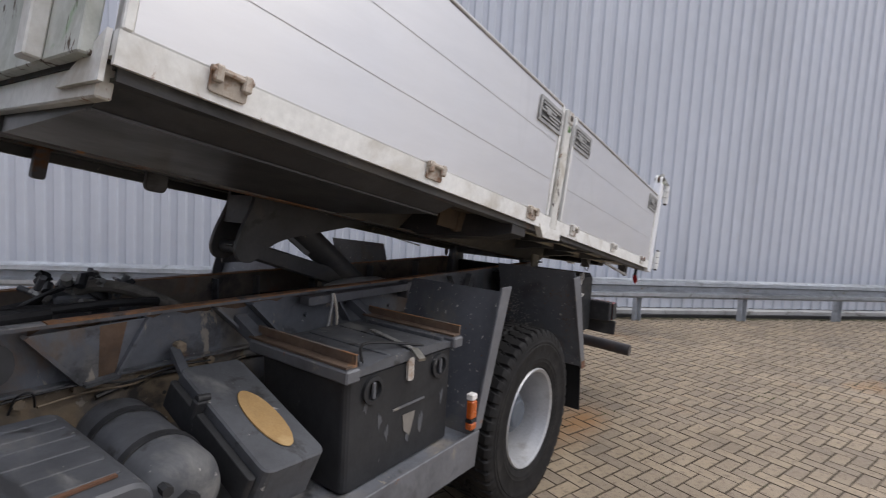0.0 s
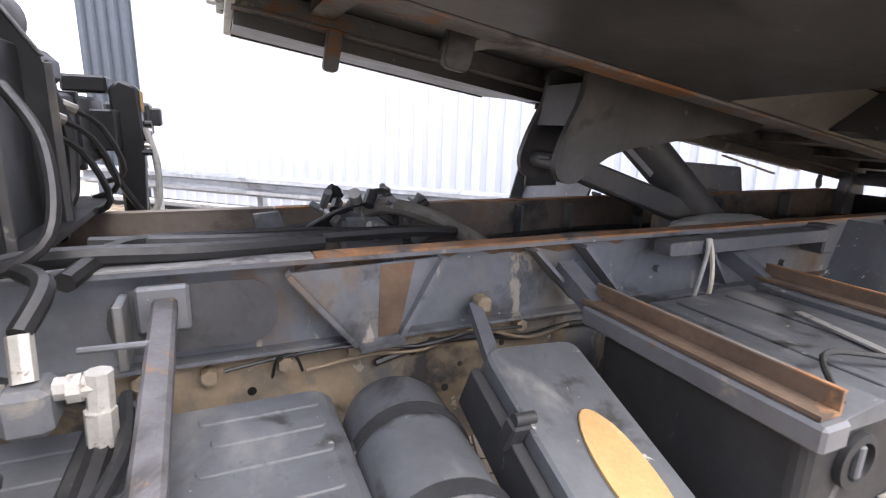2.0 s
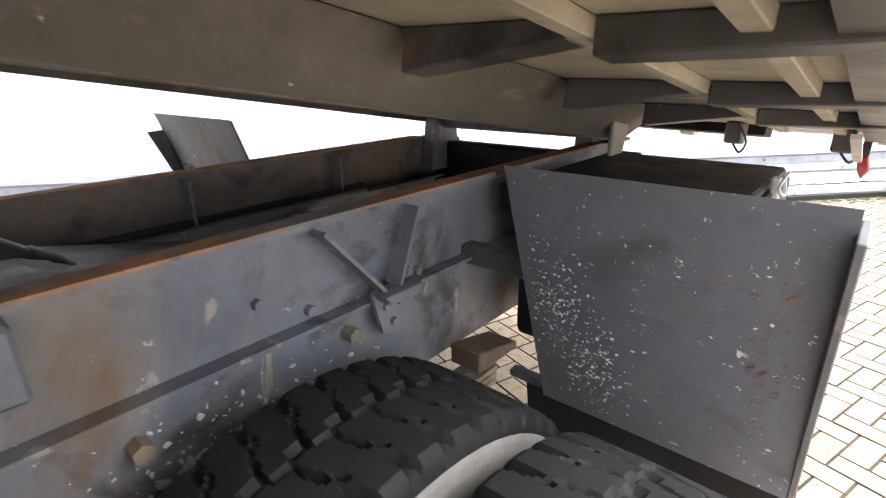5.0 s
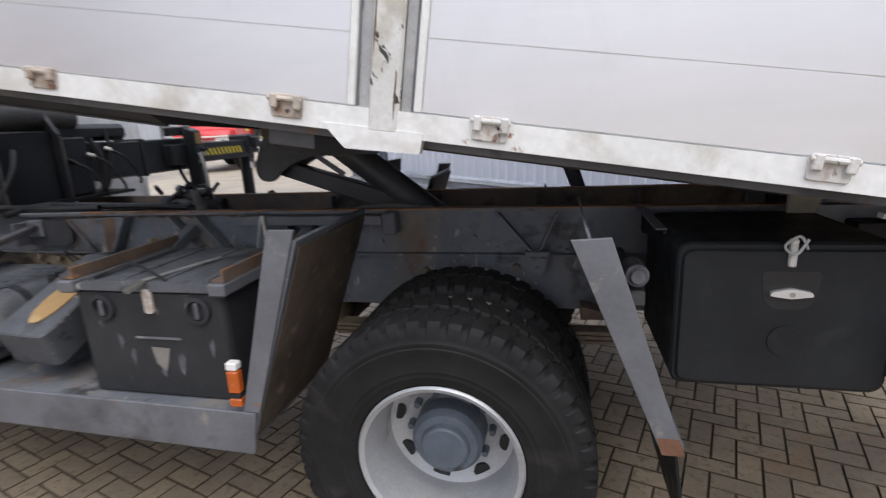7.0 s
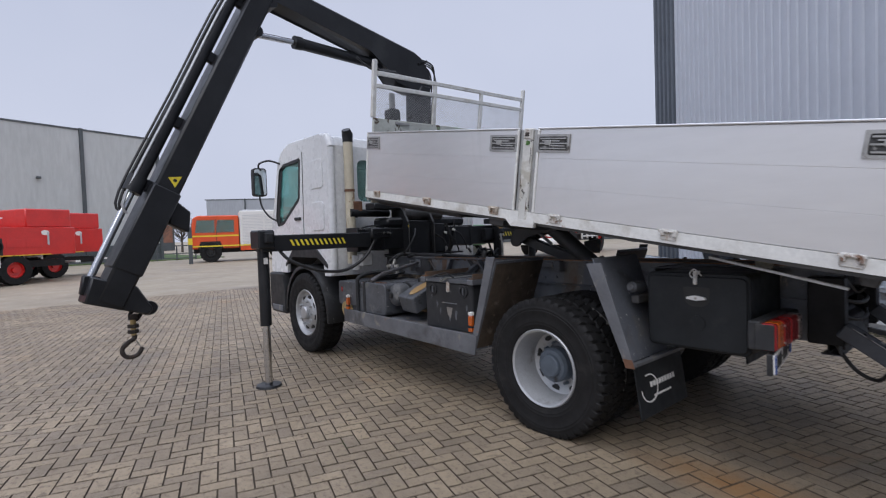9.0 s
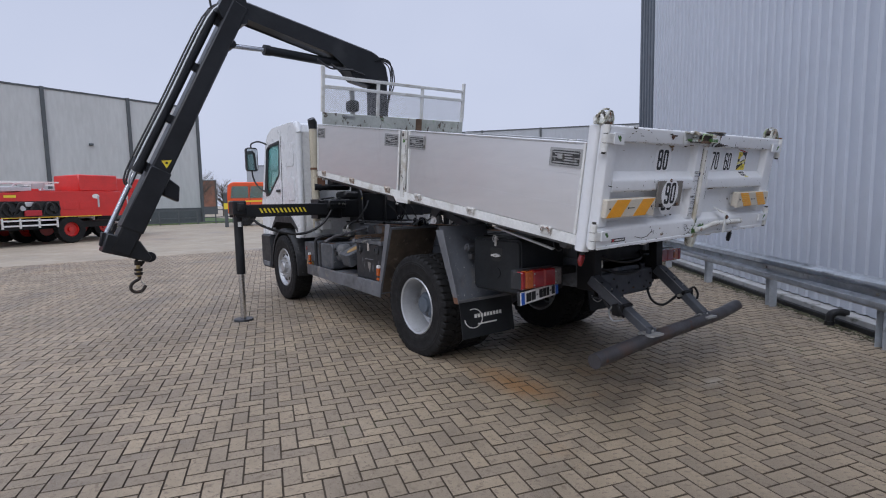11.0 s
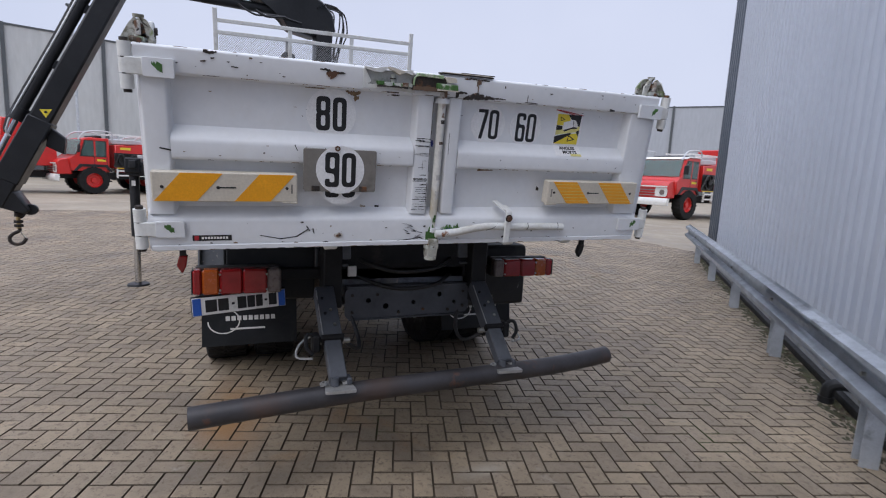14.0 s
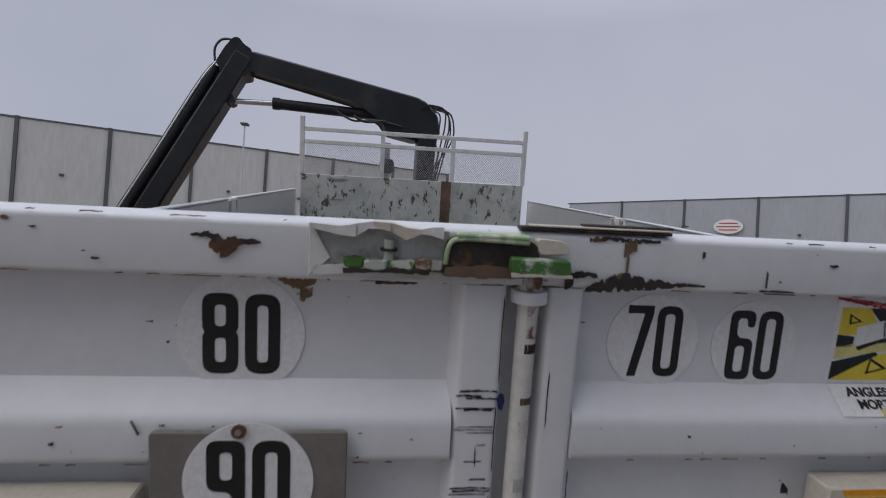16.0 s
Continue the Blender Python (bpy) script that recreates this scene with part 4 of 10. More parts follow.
for k in range(5):
    part("bright_bolt", box(B(), 1.05 + 0.075 * k, 1.075 + 0.075 * k, -0.352, -0.338, 0.89 + 0.004 * k, 0.902 + 0.004 * k), "sign_white", truck)
part("gearbox", prism(B(), rounded(0.7, 2.6, -0.25, 0.25, 0.1), "z", 0.50, 0.86, 0.04), "chassis_tan", truck, "dusty gearbox and shaft between the rails")
bm = B()
rod(bm, (0.0, 0, 0.56), (0.75, 0, 0.66), 0.06)
part("drive_shaft", bm, "chassis", truck)
bm = B()
rod(bm, (0, -0.95, 0.53), (0, 0.95, 0.53), 0.085, segments=20)
bmesh.ops.create_uvsphere(bm, u_segments=20, v_segments=12, radius=0.22, matrix=Matrix.Translation((0, 0, 0.53)))
part("rear_axle", bm, "chassis", truck)
bm = B()
rod(bm, (3.7, -0.95, 0.47), (3.7, 0.95, 0.47), 0.06)
part("front_axle", bm, "chassis", truck)
for side in (1, -1):
    for k in range(3):
        part("leaf_spring", beam(B(), (-0.62, 0.46 * side, 0.66 - 0.02 * k), (0.62, 0.46 * side, 0.66 - 0.02 * k), 0.075, 0.014), "chassis_tan", truck)


# wheels
def tyre_mesh(R, W, rim_r, pitches, seat):
    """One moulded skin: rounded walls with rings, and a tread of curved blocks between deep grooves."""
    h, steps = W / 2, 12
    n = pitches * steps
    wall = [(rim_r, 0.80), (rim_r + 0.012, 0.90), (rim_r + 0.030, 0.925), (rim_r + 0.040, 0.955), (rim_r + 0.048, 0.945), (rim_r + 0.060, 0.975), (rim_r + 0.066, 0.966), (rim_r + (R - rim_r) * 0.45, 1.0), (R - 0.098, 1.005),
            (R - 0.092, 1.022), (R - 0.084, 1.022), (R - 0.080, 1.004), (R - 0.074, 1.018), (R - 0.066, 1.016), (R - 0.062, 0.996), (R - 0.050, 0.990)]
    tread = [0.985 - 0.066 * k / 2 if k < 3 else 0.919 - (k - 2) * 0.0635 for k in range(31)]
    tread = [y for y in tread if y > -0.92] + [-0.919, -0.952, -0.985]
    rows = [(r, y, None) for r, y in wall] + [(0, y, abs(y)) for y in tread] + [(r, -y, None) for r, y in wall[::-1]]
    verts, faces = [], []
    for r, y, t in rows:
        for k in range(n):
            rr = r
            if t is not None:
                crown = R - 0.004 * t * t - (0.030 * ((t - 0.88) / 0.105) ** 1.5 if t > 0.88 else 0.0)
                p = k / steps + 0.62 * t ** 1.25 + (0.5 if y > 0 else 0.0) + (0.17 if 0.42 < t < 0.60 else 0.0)
                f = p - math.floor(p)
                wide = 0.085 + (0.02 if t < 0.42 else 0.0) + (0.30 * (t - 0.58) / 0.42 if t > 0.58 else 0.0)
                zig = 0.05 * (1 if (k // (steps // 2)) % 2 else -1)
                deep = 0.015 if f < wide else (0.012 if abs(y - zig) < 0.045 else 0.0)
                rr = crown - deep * (1.0 if t < 0.9 else 0.8)
            a = 2 * math.pi * k / n
            verts.append((rr * math.cos(a), y * h, max(rr * math.sin(a), -seat)))
    m = len(rows)
    for i in range(m):
        a, b = i * n, ((i + 1) % m) * n
        faces += [(a + k, a + (k + 1) % n, b + (k + 1) % n, b + k) for k in range(n)]
    me = bpy.data.meshes.new("tyre")
    me.from_pydata(verts, [], faces)
    me.materials.append(M["rubber"])
    me.shade_smooth()
    me.set_sharp_from_angle(angle=radians(32))
    return me


def wheel(at, R, dish, hub_mat, rear):
    """A wheel turned about y, its outer face towards +y."""
    w = new("wheel")
    w.matrix_world = at
    w.parent = truck
    rim_r = 0.273 if rear else 0.287
    W = 0.29
    ty = new("tyre", tyre_mesh(R, W, rim_r, 46, at.translation.z - 0.001))
    ty.parent = w
    h = W / 2
    bm = B()
    if rear:
        prof = [(rim_r + 0.004, h * 0.86), (rim_r - 0.003, h * 0.92), (rim_r - 0.018, h * 0.86), (rim_r - 0.030, h * 0.45), (rim_r - 0.042, -0.03), (0.228, -0.075), (0.17, -0.098), (0.135, -0.10), (0.11, -0.10)]
        for p, q in zip(prof, prof[1:]):
            lathe_band(bm, p, q)
    else:
        prof = [(rim_r + 0.004, h * 0.86), (rim_r - 0.003, h * 0.92), (rim_r - 0.018, h * 0.86), (rim_r - 0.035, h * 0.60), (0.215, 0.075), (0.165, 0.115), (0.12, 0.118), (0.08, 0.112)]
        for p, q in zip(prof, prof[1:]):
            lathe_band(bm, p, q)
    lathe(bm, [(rim_r - 0.002, -h * 0.8), (rim_r - 0.01, -0.122), (0.10, -0.124), (0.02, -0.124)] if rear else [(rim_r - 0.002, -h * 0.8), (rim_r - 0.03, -h * 0.5), (rim_r - 0.05, -h * 0.4), (0.02, -h * 0.45)], 40)
    rim = new("rim", mesh_of("rim", bm, "rim", 35))
    rim.parent = w
    for k in range(8):
        a = 2 * math.pi * (k + 0.3) / 8
        r, y = (0.200, -0.090) if rear else (0.195, 0.093)
        bm = B()
        tilt = Matrix.Translation((r * math.cos(a), y, r * math.sin(a))) @ Matrix.Rotation(-a, 4, "Y")
        prism(bm, oval(0, 0, 0.024, 0.033, 16), "y", -0.02, 0.008, m=tilt)
        ho = new("hand_hole", mesh_of("hand_hole", bm, "drain"))
        ho.parent = w
    for k in range(10):
        a = 2 * math.pi * k / 10
        r, y = (0.148, -0.100) if rear else (0.145, 0.112)
        bm = B()
        rod(bm, (r * math.cos(a), y, r * math.sin(a)), (r * math.cos(a), y + 0.04, r * math.sin(a)), 0.015, 0.012, 6)
        nu = new("nut", mesh_of("nut", bm, "hub" if rear else "rim"))
        nu.parent = w
    bm = B()
    if rear:
        lathe(bm, [(0.128, -0.10), (0.124, 0.0), (0.108, 0.022), (0.085, 0.028), (0.078, 0.048), (0.07, 0.053), (0.01, 0.055)], 36)
    else:
        lathe(bm, [(0.085, 0.10), (0.082, 0.15), (0.07, 0.165), (0.01, 0.168)], 28)
    hb = new("hub", mesh_of("hub", bm, hub_mat, 30))
    hb.parent = w
    return w


def lathe_band(bm, p, q, segments=72):
    rings = [[bm.verts.new((r * math.cos(2 * math.pi * k / segments), y, r * math.sin(2 * math.pi * k / segments))) for k in range(segments)] for r, y in (p, q)]
    for k in range(segments):
        bm.faces.new((rings[0][k], rings[0][(k + 1) % segments], rings[1][(k + 1) % segments], rings[1][k]))


RW, FW, RZ = 0.495, 0.50, 0.466   # rear and front tyre radius, height of the rear hub
rear_wheel = wheel(pose(0, 1.015, RZ), RW, True, "hub", True)
front_wheel = wheel(pose(3.70, 1.03, FW - 0.004), FW, False, "rim", False)
flip = pose(0, 0, 0, 0, 0, 180)
for w, m in ((rear_wheel, pose(0, 0.672, RZ) @ flip), (rear_wheel, pose(0, -1.015, RZ) @ flip), (rear_wheel, pose(0, -0.672, RZ)), (front_wheel, pose(3.70, -1.03, FW - 0.004) @ flip)):
    twin = copy_thing(w, m)
    if abs(m.translation.y) < 0.7:   # dried dust on the wall that faces the gap between the twins
        dust = B()
        for p, q in (((0.350, -0.1495), (0.395, -0.1500)), ((0.395, -0.1500), (0.425, -0.1495)), ((0.425, -0.1495), (0.446, -0.1465)), ((0.446, -0.1465), (0.456, -0.1432))):
            lathe_band(dust, p, q)
        part("dust_crust", dust, "tyre_dust", twin, "pale dried dust on the tyre wall")

# steel mudguards round the rear wheels, sill bar and underrun frame
for side in (1, -1):
    yi, yo = 0.585 * side, 1.165 * side
    fg = part("mudguard_plate", prism(B(), [(0.397, 1.208), (0.407, 1.213), (0.655, 0.50), (0.645, 0.495)], "y", yi, yo), "spattered", truck, "stained dark steel mudguard plate")
    part("mud_crust", prism(B(), [(0.391, 1.19), (0.394, 1.19), (0.642, 0.51), (0.639, 0.51)], "y", yi + 0.01 * side, yo - 0.01 * side), "mud", fg, "dried brown mud on the wheel side")
    part("flange", prism(B(), [(0.395, 1.245), (0.485, 1.245), (0.66, 0.62), (0.60, 0.62)], "y", yo, yo + 0.012 * side, 0.002), "steel_grey", fg)
    part("sill_bar", prism(B(), [(0.615, 0.618), (2.70, 0.645), (2.70, 0.505), (0.64, 0.458)], "y", yo, yo + 0.014 * side, 0.003), "steel_grey", truck, "grey steel sill bar")
    if side < 0:
        yi, yo, lift_up = -0.365, -1.0, 0.035
    else:
        lift_up = 0.0
    rg = part("mudguard_plate", prism(B(), [(-0.445, 1.245 + lift_up), (-0.435, 1.25 + lift_up), (-0.645, 0.62), (-0.655, 0.615)], "y", yi + 0.045 * side, yo), "spattered", truck, "stained dark steel mudguard plate spattered white")
    part("flange", prism(B(), [(-0.40, 1.215), (-0.505, 1.222), (-0.715, 0.60), (-0.655, 0.60)], "y", yo, yo + 0.012 * side, 0.002), "steel_grey", rg)
    part("flange_tip", prism(B(), [(-0.64, 0.65), (-0.70, 0.65), (-0.716, 0.598), (-0.655, 0.598)], "y", yo + 0.0125 * side, yo + 0.0135 * side), "rust", rg)
    part("support_tube", beam(B(), (-0.605, 0.40 * side, 0.98), (-0.605, 0.96 * side, 0.98), 0.05, 0.05, 0.006), "lift_dark", rg)
    fl = part("mud_flap", prism(B(), [(-0.70, 0.605), (-0.69, 0.605), (-0.735, 0.29), (-0.745, 0.29)], "y", 0.55 * side, 1.155 * side, 0.002), "box_black", truck, "black rubber mud flap with a white mark")
    # the mark: a ring segment and two bars, tilted with the flap
    fm = Matrix.Translation((-0.7235, 0.86 * side, 0.455)) @ Matrix.Rotation(radians(8), 4, "Y")
    bm = B()
    n = 22
    for k in range(n - 5):
        a, b = radians(70 + 290 * k / (n - 5)), radians(70 + 290 * (k + 1) / (n - 5))
        prism(bm, [(0.16 + 0.085 * math.cos(a) * 1.2, 0.085 * math.sin(a)), (0.16 + 0.085 * math.cos(b) * 1.2, 0.085 * math.sin(b)), (0.16 + 0.078 * math.cos(b) * 1.2, 0.078 * math.sin(b)), (0.16 + 0.078 * math.cos(a) * 1.2, 0.078 * math.sin(a))], "x", -0.002, 0.0, m=fm)
    part("mark_ring", bm, "sign_white", fl)
    for k in range(9):
        part("mark_bar", box(B(), -0.002, 0.0, -0.165 + 0.036 * k, -0.139 + 0.036 * k, 0.002, 0.033, m=fm), "sign_white", fl)
    part("mark_bar", box(B(), -0.002, 0.0, -0.10, 0.12, -0.060, -0.048, m=fm), "sign_white", fl)
    part("flap_rail", beam(B(), (-0.70, 0.5 * side, 0.615), (-0.70, 1.16 * side, 0.615), 0.03, 0.02), "steel_grey", fl)
part("wood_wedge", prism(B(), [(-0.46, 0.800), (-0.62, 0.765), (-0.62, 0.745), (-0.46, 0.745)], "y", 0.47, 0.56, 0.004), "angle_rust", truck, "rust-brown wedge above the axle")
can = part("air_canister", rod(B(), (-0.600, 0.86, 1.055), (-0.600, 0.985, 1.062), 0.034, segments=20), "dusty_black", truck, "dark round canister behind the mudguard", 50)
part("canister_cap", rod(B(), (-0.600, 0.985, 1.062), (-0.600, 1.005, 1.063), 0.026, 0.020, 16), "steel_grey", can)

# splashes of dried plaster on the rear mudguard, the front one and the rail; each is a spray of slivers too small to pick apart
def spray(name, parent, origin, across, down, centre, spread, count, seed, size, mat="fleck"):
    """Slivers strewn over a plate: origin and the two edge vectors give its plane."""
    r = random.Random(seed)
    o, a, d = Vector(origin), Vector(across), Vector(down)
    n = a.cross(d).normalized() * 0.0012
    n = -n if n.x < 0 and abs(n.x) > abs(n.y) else n
    n = -n if abs(n.y) > abs(n.x) and n.y < 0 else n
    a1, d1 = a.normalized(), d.normalized()
    verts, faces = [], []
    for k in range(count):
        p, q = r.gauss(centre[0], spread[0]), r.gauss(centre[1], spread[1])
        if not (0.02 < p < 0.98 and 0.02 < q < 0.98):
            continue
        c = o + a * p + d * q + n
        s, turn, slim = size * r.choice((0.4, 0.6, 0.8, 1.0, 1.7)), r.uniform(0, math.pi), r.uniform(0.3, 0.9)
        i0 = len(verts)
        for j in range(7):
            t = 2 * math.pi * j / 7
            e, f = s * math.cos(t) * r.uniform(0.6, 1.2), s * slim * math.sin(t) * r.uniform(0.6, 1.2)
            verts.append(c + a1 * (e * math.cos(turn) - f * math.sin(turn)) + d1 * (e * math.sin(turn) + f * math.cos(turn)))
        verts.append(c + n * 0.8)
        faces += [(i0 + j, i0 + (j + 1) % 7, i0 + 7) for j in range(7)]
    me = bpy.data.meshes.new(name)
    me.from_pydata([tuple(v) for v in verts], [], faces)
    me.materials.append(M[mat])
    ob = new(name, me)
    ob.parent = parent
    return ob


REAR_GUARD = ((-0.4335, 0.63, 1.247), (0, 0.535, 0), (-0.2105, 0, -0.63))
FRONT_GUARD = ((0.4085, 0.585, 1.211), (0, 0.58, 0), (0.2480, 0, -0.713))
RAIL_SIDE = ((-0.30, 0.4126, 0.965), (0.75, 0, 0), (0, 0, -0.22))
for seed, (plate, centre, spread, count, size, mat) in enumerate(((REAR_GUARD, (0.15, 0.48), (0.07, 0.12), 330, 0.0026, "fleck"), (REAR_GUARD, (0.28, 0.74), (0.07, 0.10), 210, 0.0034, "fleck"), (REAR_GUARD, (0.5, 0.4), (0.3, 0.25), 36, 0.0024, "fleck"),
                                                                  (REAR_GUARD, (0.72, 0.28), (0.10, 0.06), 90, 0.0034, "rust_film"), (REAR_GUARD, (0.87, 0.50), (0.04, 0.15), 120, 0.0038, "rust_film"), (REAR_GUARD, (0.08, 0.48), (0.03, 0.20), 30, 0.0060, "rust_stain"),
                                                                  (FRONT_GUARD, (0.45, 0.30), (0.22, 0.16), 30, 0.0022, "fleck"), (FRONT_GUARD, (0.45, 0.32), (0.22, 0.10), 40, 0.0040, "rust_film"),
                                                                  (RAIL_SIDE, (0.45, 0.50), (0.20, 0.24), 150, 0.0045, "fleck"), (RAIL_SIDE, (0.60, 0.80), (0.06, 0.10), 60, 0.0085, "fleck"))):
    spray("plaster_splash", truck, *plate, centre, spread, count, 300 + seed, size, mat)
# underside tray between sill and rail, with tread plate
part("step_tray", box(B(), 0.66, 2.6, 0.60, 1.16, 0.585, 0.60), "chassis", truck, "tray caked with dark mud behind the sill")

# orange marker lamps on the sill
for x in (0.68, 2.62):
    ml = part("marker_lamp", box(B(), x - 0.022, x + 0.022, 1.152, 1.185, 0.688, 0.77, 0.006), "orange_lens", truck, "orange side marker lamp with a black foot")
    part("lamp_band", box(B(), x - 0.021, x + 0.021, 1.152, 1.184, 0.672, 0.687, 0.002), "black", ml)
    part("lamp_foot", box(B(), x - 0.022, x + 0.022, 1.152, 1.185, 0.640, 0.671, 0.004), "orange_lens", ml)
    part("lamp_cap", box(B(), x - 0.02, x + 0.02, 1.150, 1.183, 0.772, 0.80, 0.004), "sign_white", ml)

# battery box with rubber lid, round locks, strap and rusty angles
bx = part("battery_box", prism(B(), rounded(0.74, 1.36, 0.62, 1.09, 0.03), "z", 0.605, 1.005, 0.008), "plastic", truck, "scuffed black battery box with a flat lid")
part("lid", prism(B(), [(0.735, 1.008), (1.365, 1.008), (1.365, 1.03), (1.20, 1.048), (0.90, 1.048), (0.735, 1.03)], "y", 0.615, 1.10, 0.004), "dusty_black", bx, "dusty bowed box lid")
for x in (0.80, 0.97, 1.14, 1.28):
    part("lid_ridge", prism(B(), rounded(x - 0.012, x + 0.012, 0.64, 1.08, 0.01), "z", 1.036, 1.053, 0.004), "dusty_black", bx)
for x in (1.235, 0.84):
    bm = B()
    lathe(bm, [(0.050, -0.004), (0.050, 0.010), (0.036, 0.012), (0.034, -0.003)], 28, closed=True)
    bmesh.ops.transform(bm, matrix=Matrix.Translation((x, 1.093, 0.945)), verts=bm.verts)
    lk = part("round_lock", bm, "plastic", bx)
    part("lock_key", beam(B(), (x, 1.10, 0.915), (x, 1.10, 0.975), 0.016, 0.012, 0.003), "dusty_black", bx)
bm = B()
prism(bm, [(0.985, 0.795), (1.060, 0.798), (1.050, 0.735), (1.015, 0.705), (1.0, 0.740)], "y", 1.0915, 1.0935)
part("worn_label", bm, "taupe", bx, "worn pale label")
part("slot", box(B(), 0.93, 1.12, 1.0915, 1.0955, 0.83, 0.838), "steel_grey", bx)
part("hasp", prism(B(), rounded(1.015, 1.05, 0.93, 1.02, 0.012), "y", 1.092, 1.102), "hinge_worn", bx, "worn hasp")
part("strap", beam(B(), (0.94, 0.80, 1.056), (1.03, 1.11, 1.054), 0.022, 0.005), "alu_dull", bx, "grey webbing strap over the lid")
part("strap_end", beam(B(), (1.03, 1.11, 1.054), (1.05, 1.165, 1.03), 0.030, 0.012), "zinc", bx)
part("hose", sweep(B(), [(1.28, 1.08, 1.05), (1.2, 1.0, 1.08), (1.1, 1.02, 1.075), (0.95, 1.09, 1.05)], 0.0055), "hose", bx)
for x0, lab in ((1.352, "rust-patched grey steel angle over the box"), (0.735, "rust-patched grey steel angle over the box")):
    an = part("box_angle", prism(B(), [(x0 - 0.025, 1.052), (x0 + 0.025, 1.052), (x0 + 0.025, 1.06), (x0 - 0.017, 1.06), (x0 - 0.017, 1.092), (x0 - 0.025, 1.092)], "y", 0.565, 1.105), "angle_rust", truck, lab)
    part("angle_edge", box(B(), x0 - 0.0255, x0 - 0.0165, 0.564, 1.106, 1.0915, 1.0945), "chassis_rust", an, "bright rusty edge")
    part("carrier", beam(B(), (x0 - 0.01, 0.44, 1.10), (x0 - 0.01, 0.60, 1.03), 0.05, 0.045), "chassis", an)
    part("carrier_bar", box(B(), x0 - 0.03, x0 + 0.035, 0.58, 1.12, 1.004, 1.050, 0.006), "steel_grey", an)

# slanted cover with a worn yellow oval
TL, TR, BL, BR = Vector((1.675, 0.70, 1.035)), Vector((1.455, 0.68, 1.02)), Vector((1.735, 1.15, 0.86)), Vector((1.525, 1.15, 0.84))
ex = ((TR - TL) + (BR - BL)).normalized()
ey = ((TL - BL) + (TR - BR))
ey = (ey - ex * ey.dot(ex)).normalized()
COVER = Matrix.Translation((TL + TR + BL + BR) / 4) @ Matrix((ex, ey, ex.cross(ey))).transposed().to_4x4()
bm = prism(B(), rounded(-0.112, 0.112, -0.25, 0.25, 0.03), "z", -0.16, 0.0, 0.010)
bmesh.ops.transform(bm, matrix=COVER, verts=bm.verts)
cov = part("slanted_cover", bm, "dusty_black", truck, "black slanted cover with a worn yellow foam oval")
bm = prism(B(), oval(0.012, -0.055, 0.050, 0.135, 32), "z", 0.001, 0.006, 0.002)
bmesh.ops.transform(bm, matrix=COVER, verts=bm.verts)
part("foam_oval", bm, "foam", cov, "faded yellow foam oval")
bm = prism(B(), rounded(-0.140, -0.116, -0.23, 0.23, 0.01), "z", -0.12, -0.03, 0.003)
box(bm, -0.15, -0.114, 0.06, 0.09, -0.05, 0.010, 0.004)
rod(bm, (-0.145, 0.075, 0.015), (-0.105, 0.075, 0.015), 0.011)
bmesh.ops.transform(bm, matrix=COVER, verts=bm.verts)
part("cover_clamp", bm, "plastic", cov)
part("cover_bolt", box(B(), 1.565, 1.60, 0.42, 0.47, 1.01, 1.05, 0.008), "chassis_tan", truck)
part("cover_arm", beam(B(), (1.60, 0.44, 1.02), (1.67, 0.70, 0.96), 0.03, 0.03), "chassis", truck)

# air reservoir lying across
bm = B()
lathe(bm, [(0.02, -0.28), (0.075, -0.275), (0.10, -0.255), (0.112, -0.22), (0.112, 0.22), (0.10, 0.255), (0.07, 0.275), (0.03, 0.28)], 36)
RES = Matrix.Translation((1.868, 0.81, 0.838)) @ Matrix.Rotation(radians(-4), 4, "Z")
bmesh.ops.transform(bm, matrix=RES, verts=bm.verts)
tank = part("air_reservoir", bm, "dusty_black", truck, "dusty black cylindrical air reservoir", smooth=50)
for y in (-0.12, 0.10):
    bm = B()
    lathe(bm, [(0.113, y), (0.118, y), (0.118, y + 0.03), (0.113, y + 0.03)], 36, closed=True)
    box(bm, 0.10, 0.125, y - 0.004, y + 0.034, 0.03, 0.055, 0.004)
    bmesh.ops.transform(bm, matrix=RES, verts=bm.verts)
    part("tank_band", bm, "plastic", tank)
bm = B()
rod(bm, (0, 0.27, 0), (0, 0.305, 0), 0.028, segments=6)
rod(bm, (0.05, 0.25, 0.05), (0.05, 0.30, 0.05), 0.014, segments=6)
bmesh.ops.transform(bm, matrix=RES, verts=bm.verts)
part("end_plug", bm, "plastic", tank)

# ribbed tank cover with the rusty bracket bar across
tc = part("fuel_tank", prism(B(), rounded(1.972, 2.86, 0.62, 0.945, 0.05), "y", 0.56, 1.115, 0.02), "dusty_black", truck, "dusty black fuel tank with pressed ribs")
for k, y in enumerate((0.60, 0.67, 0.74, 0.83, 0.92, 1.01)):
    part("rib", prism(B(), rounded(2.01, 2.215 - 0.02 * (k % 2), y, y + 0.03, 0.012), "z", 0.938, 0.9485, 0.003), "dusty_black", tc)
    part("rib", prism(B(), rounded(2.30, 2.80, y, y + 0.03, 0.012), "z", 0.938, 0.9490, 0.003), "dusty_black", tc)
part("tank_strap", box(B(), 2.34, 2.385, 0.55, 1.125, 0.61, 0.958, 0.006), "plastic", tc)
part("rust_mark", beam(B(), (2.03, 1.055, 0.950), (2.21, 1.065, 0.950), 0.012, 0.006), "rust", tc)
cb = part("cross_bar", beam(B(), (2.262, 0.46, 1.115), (2.250, 0.93, 1.030), 0.042, 0.030, 0.006), "scraped", truck, "scraped steel bar bent over the tank")
bm = B()
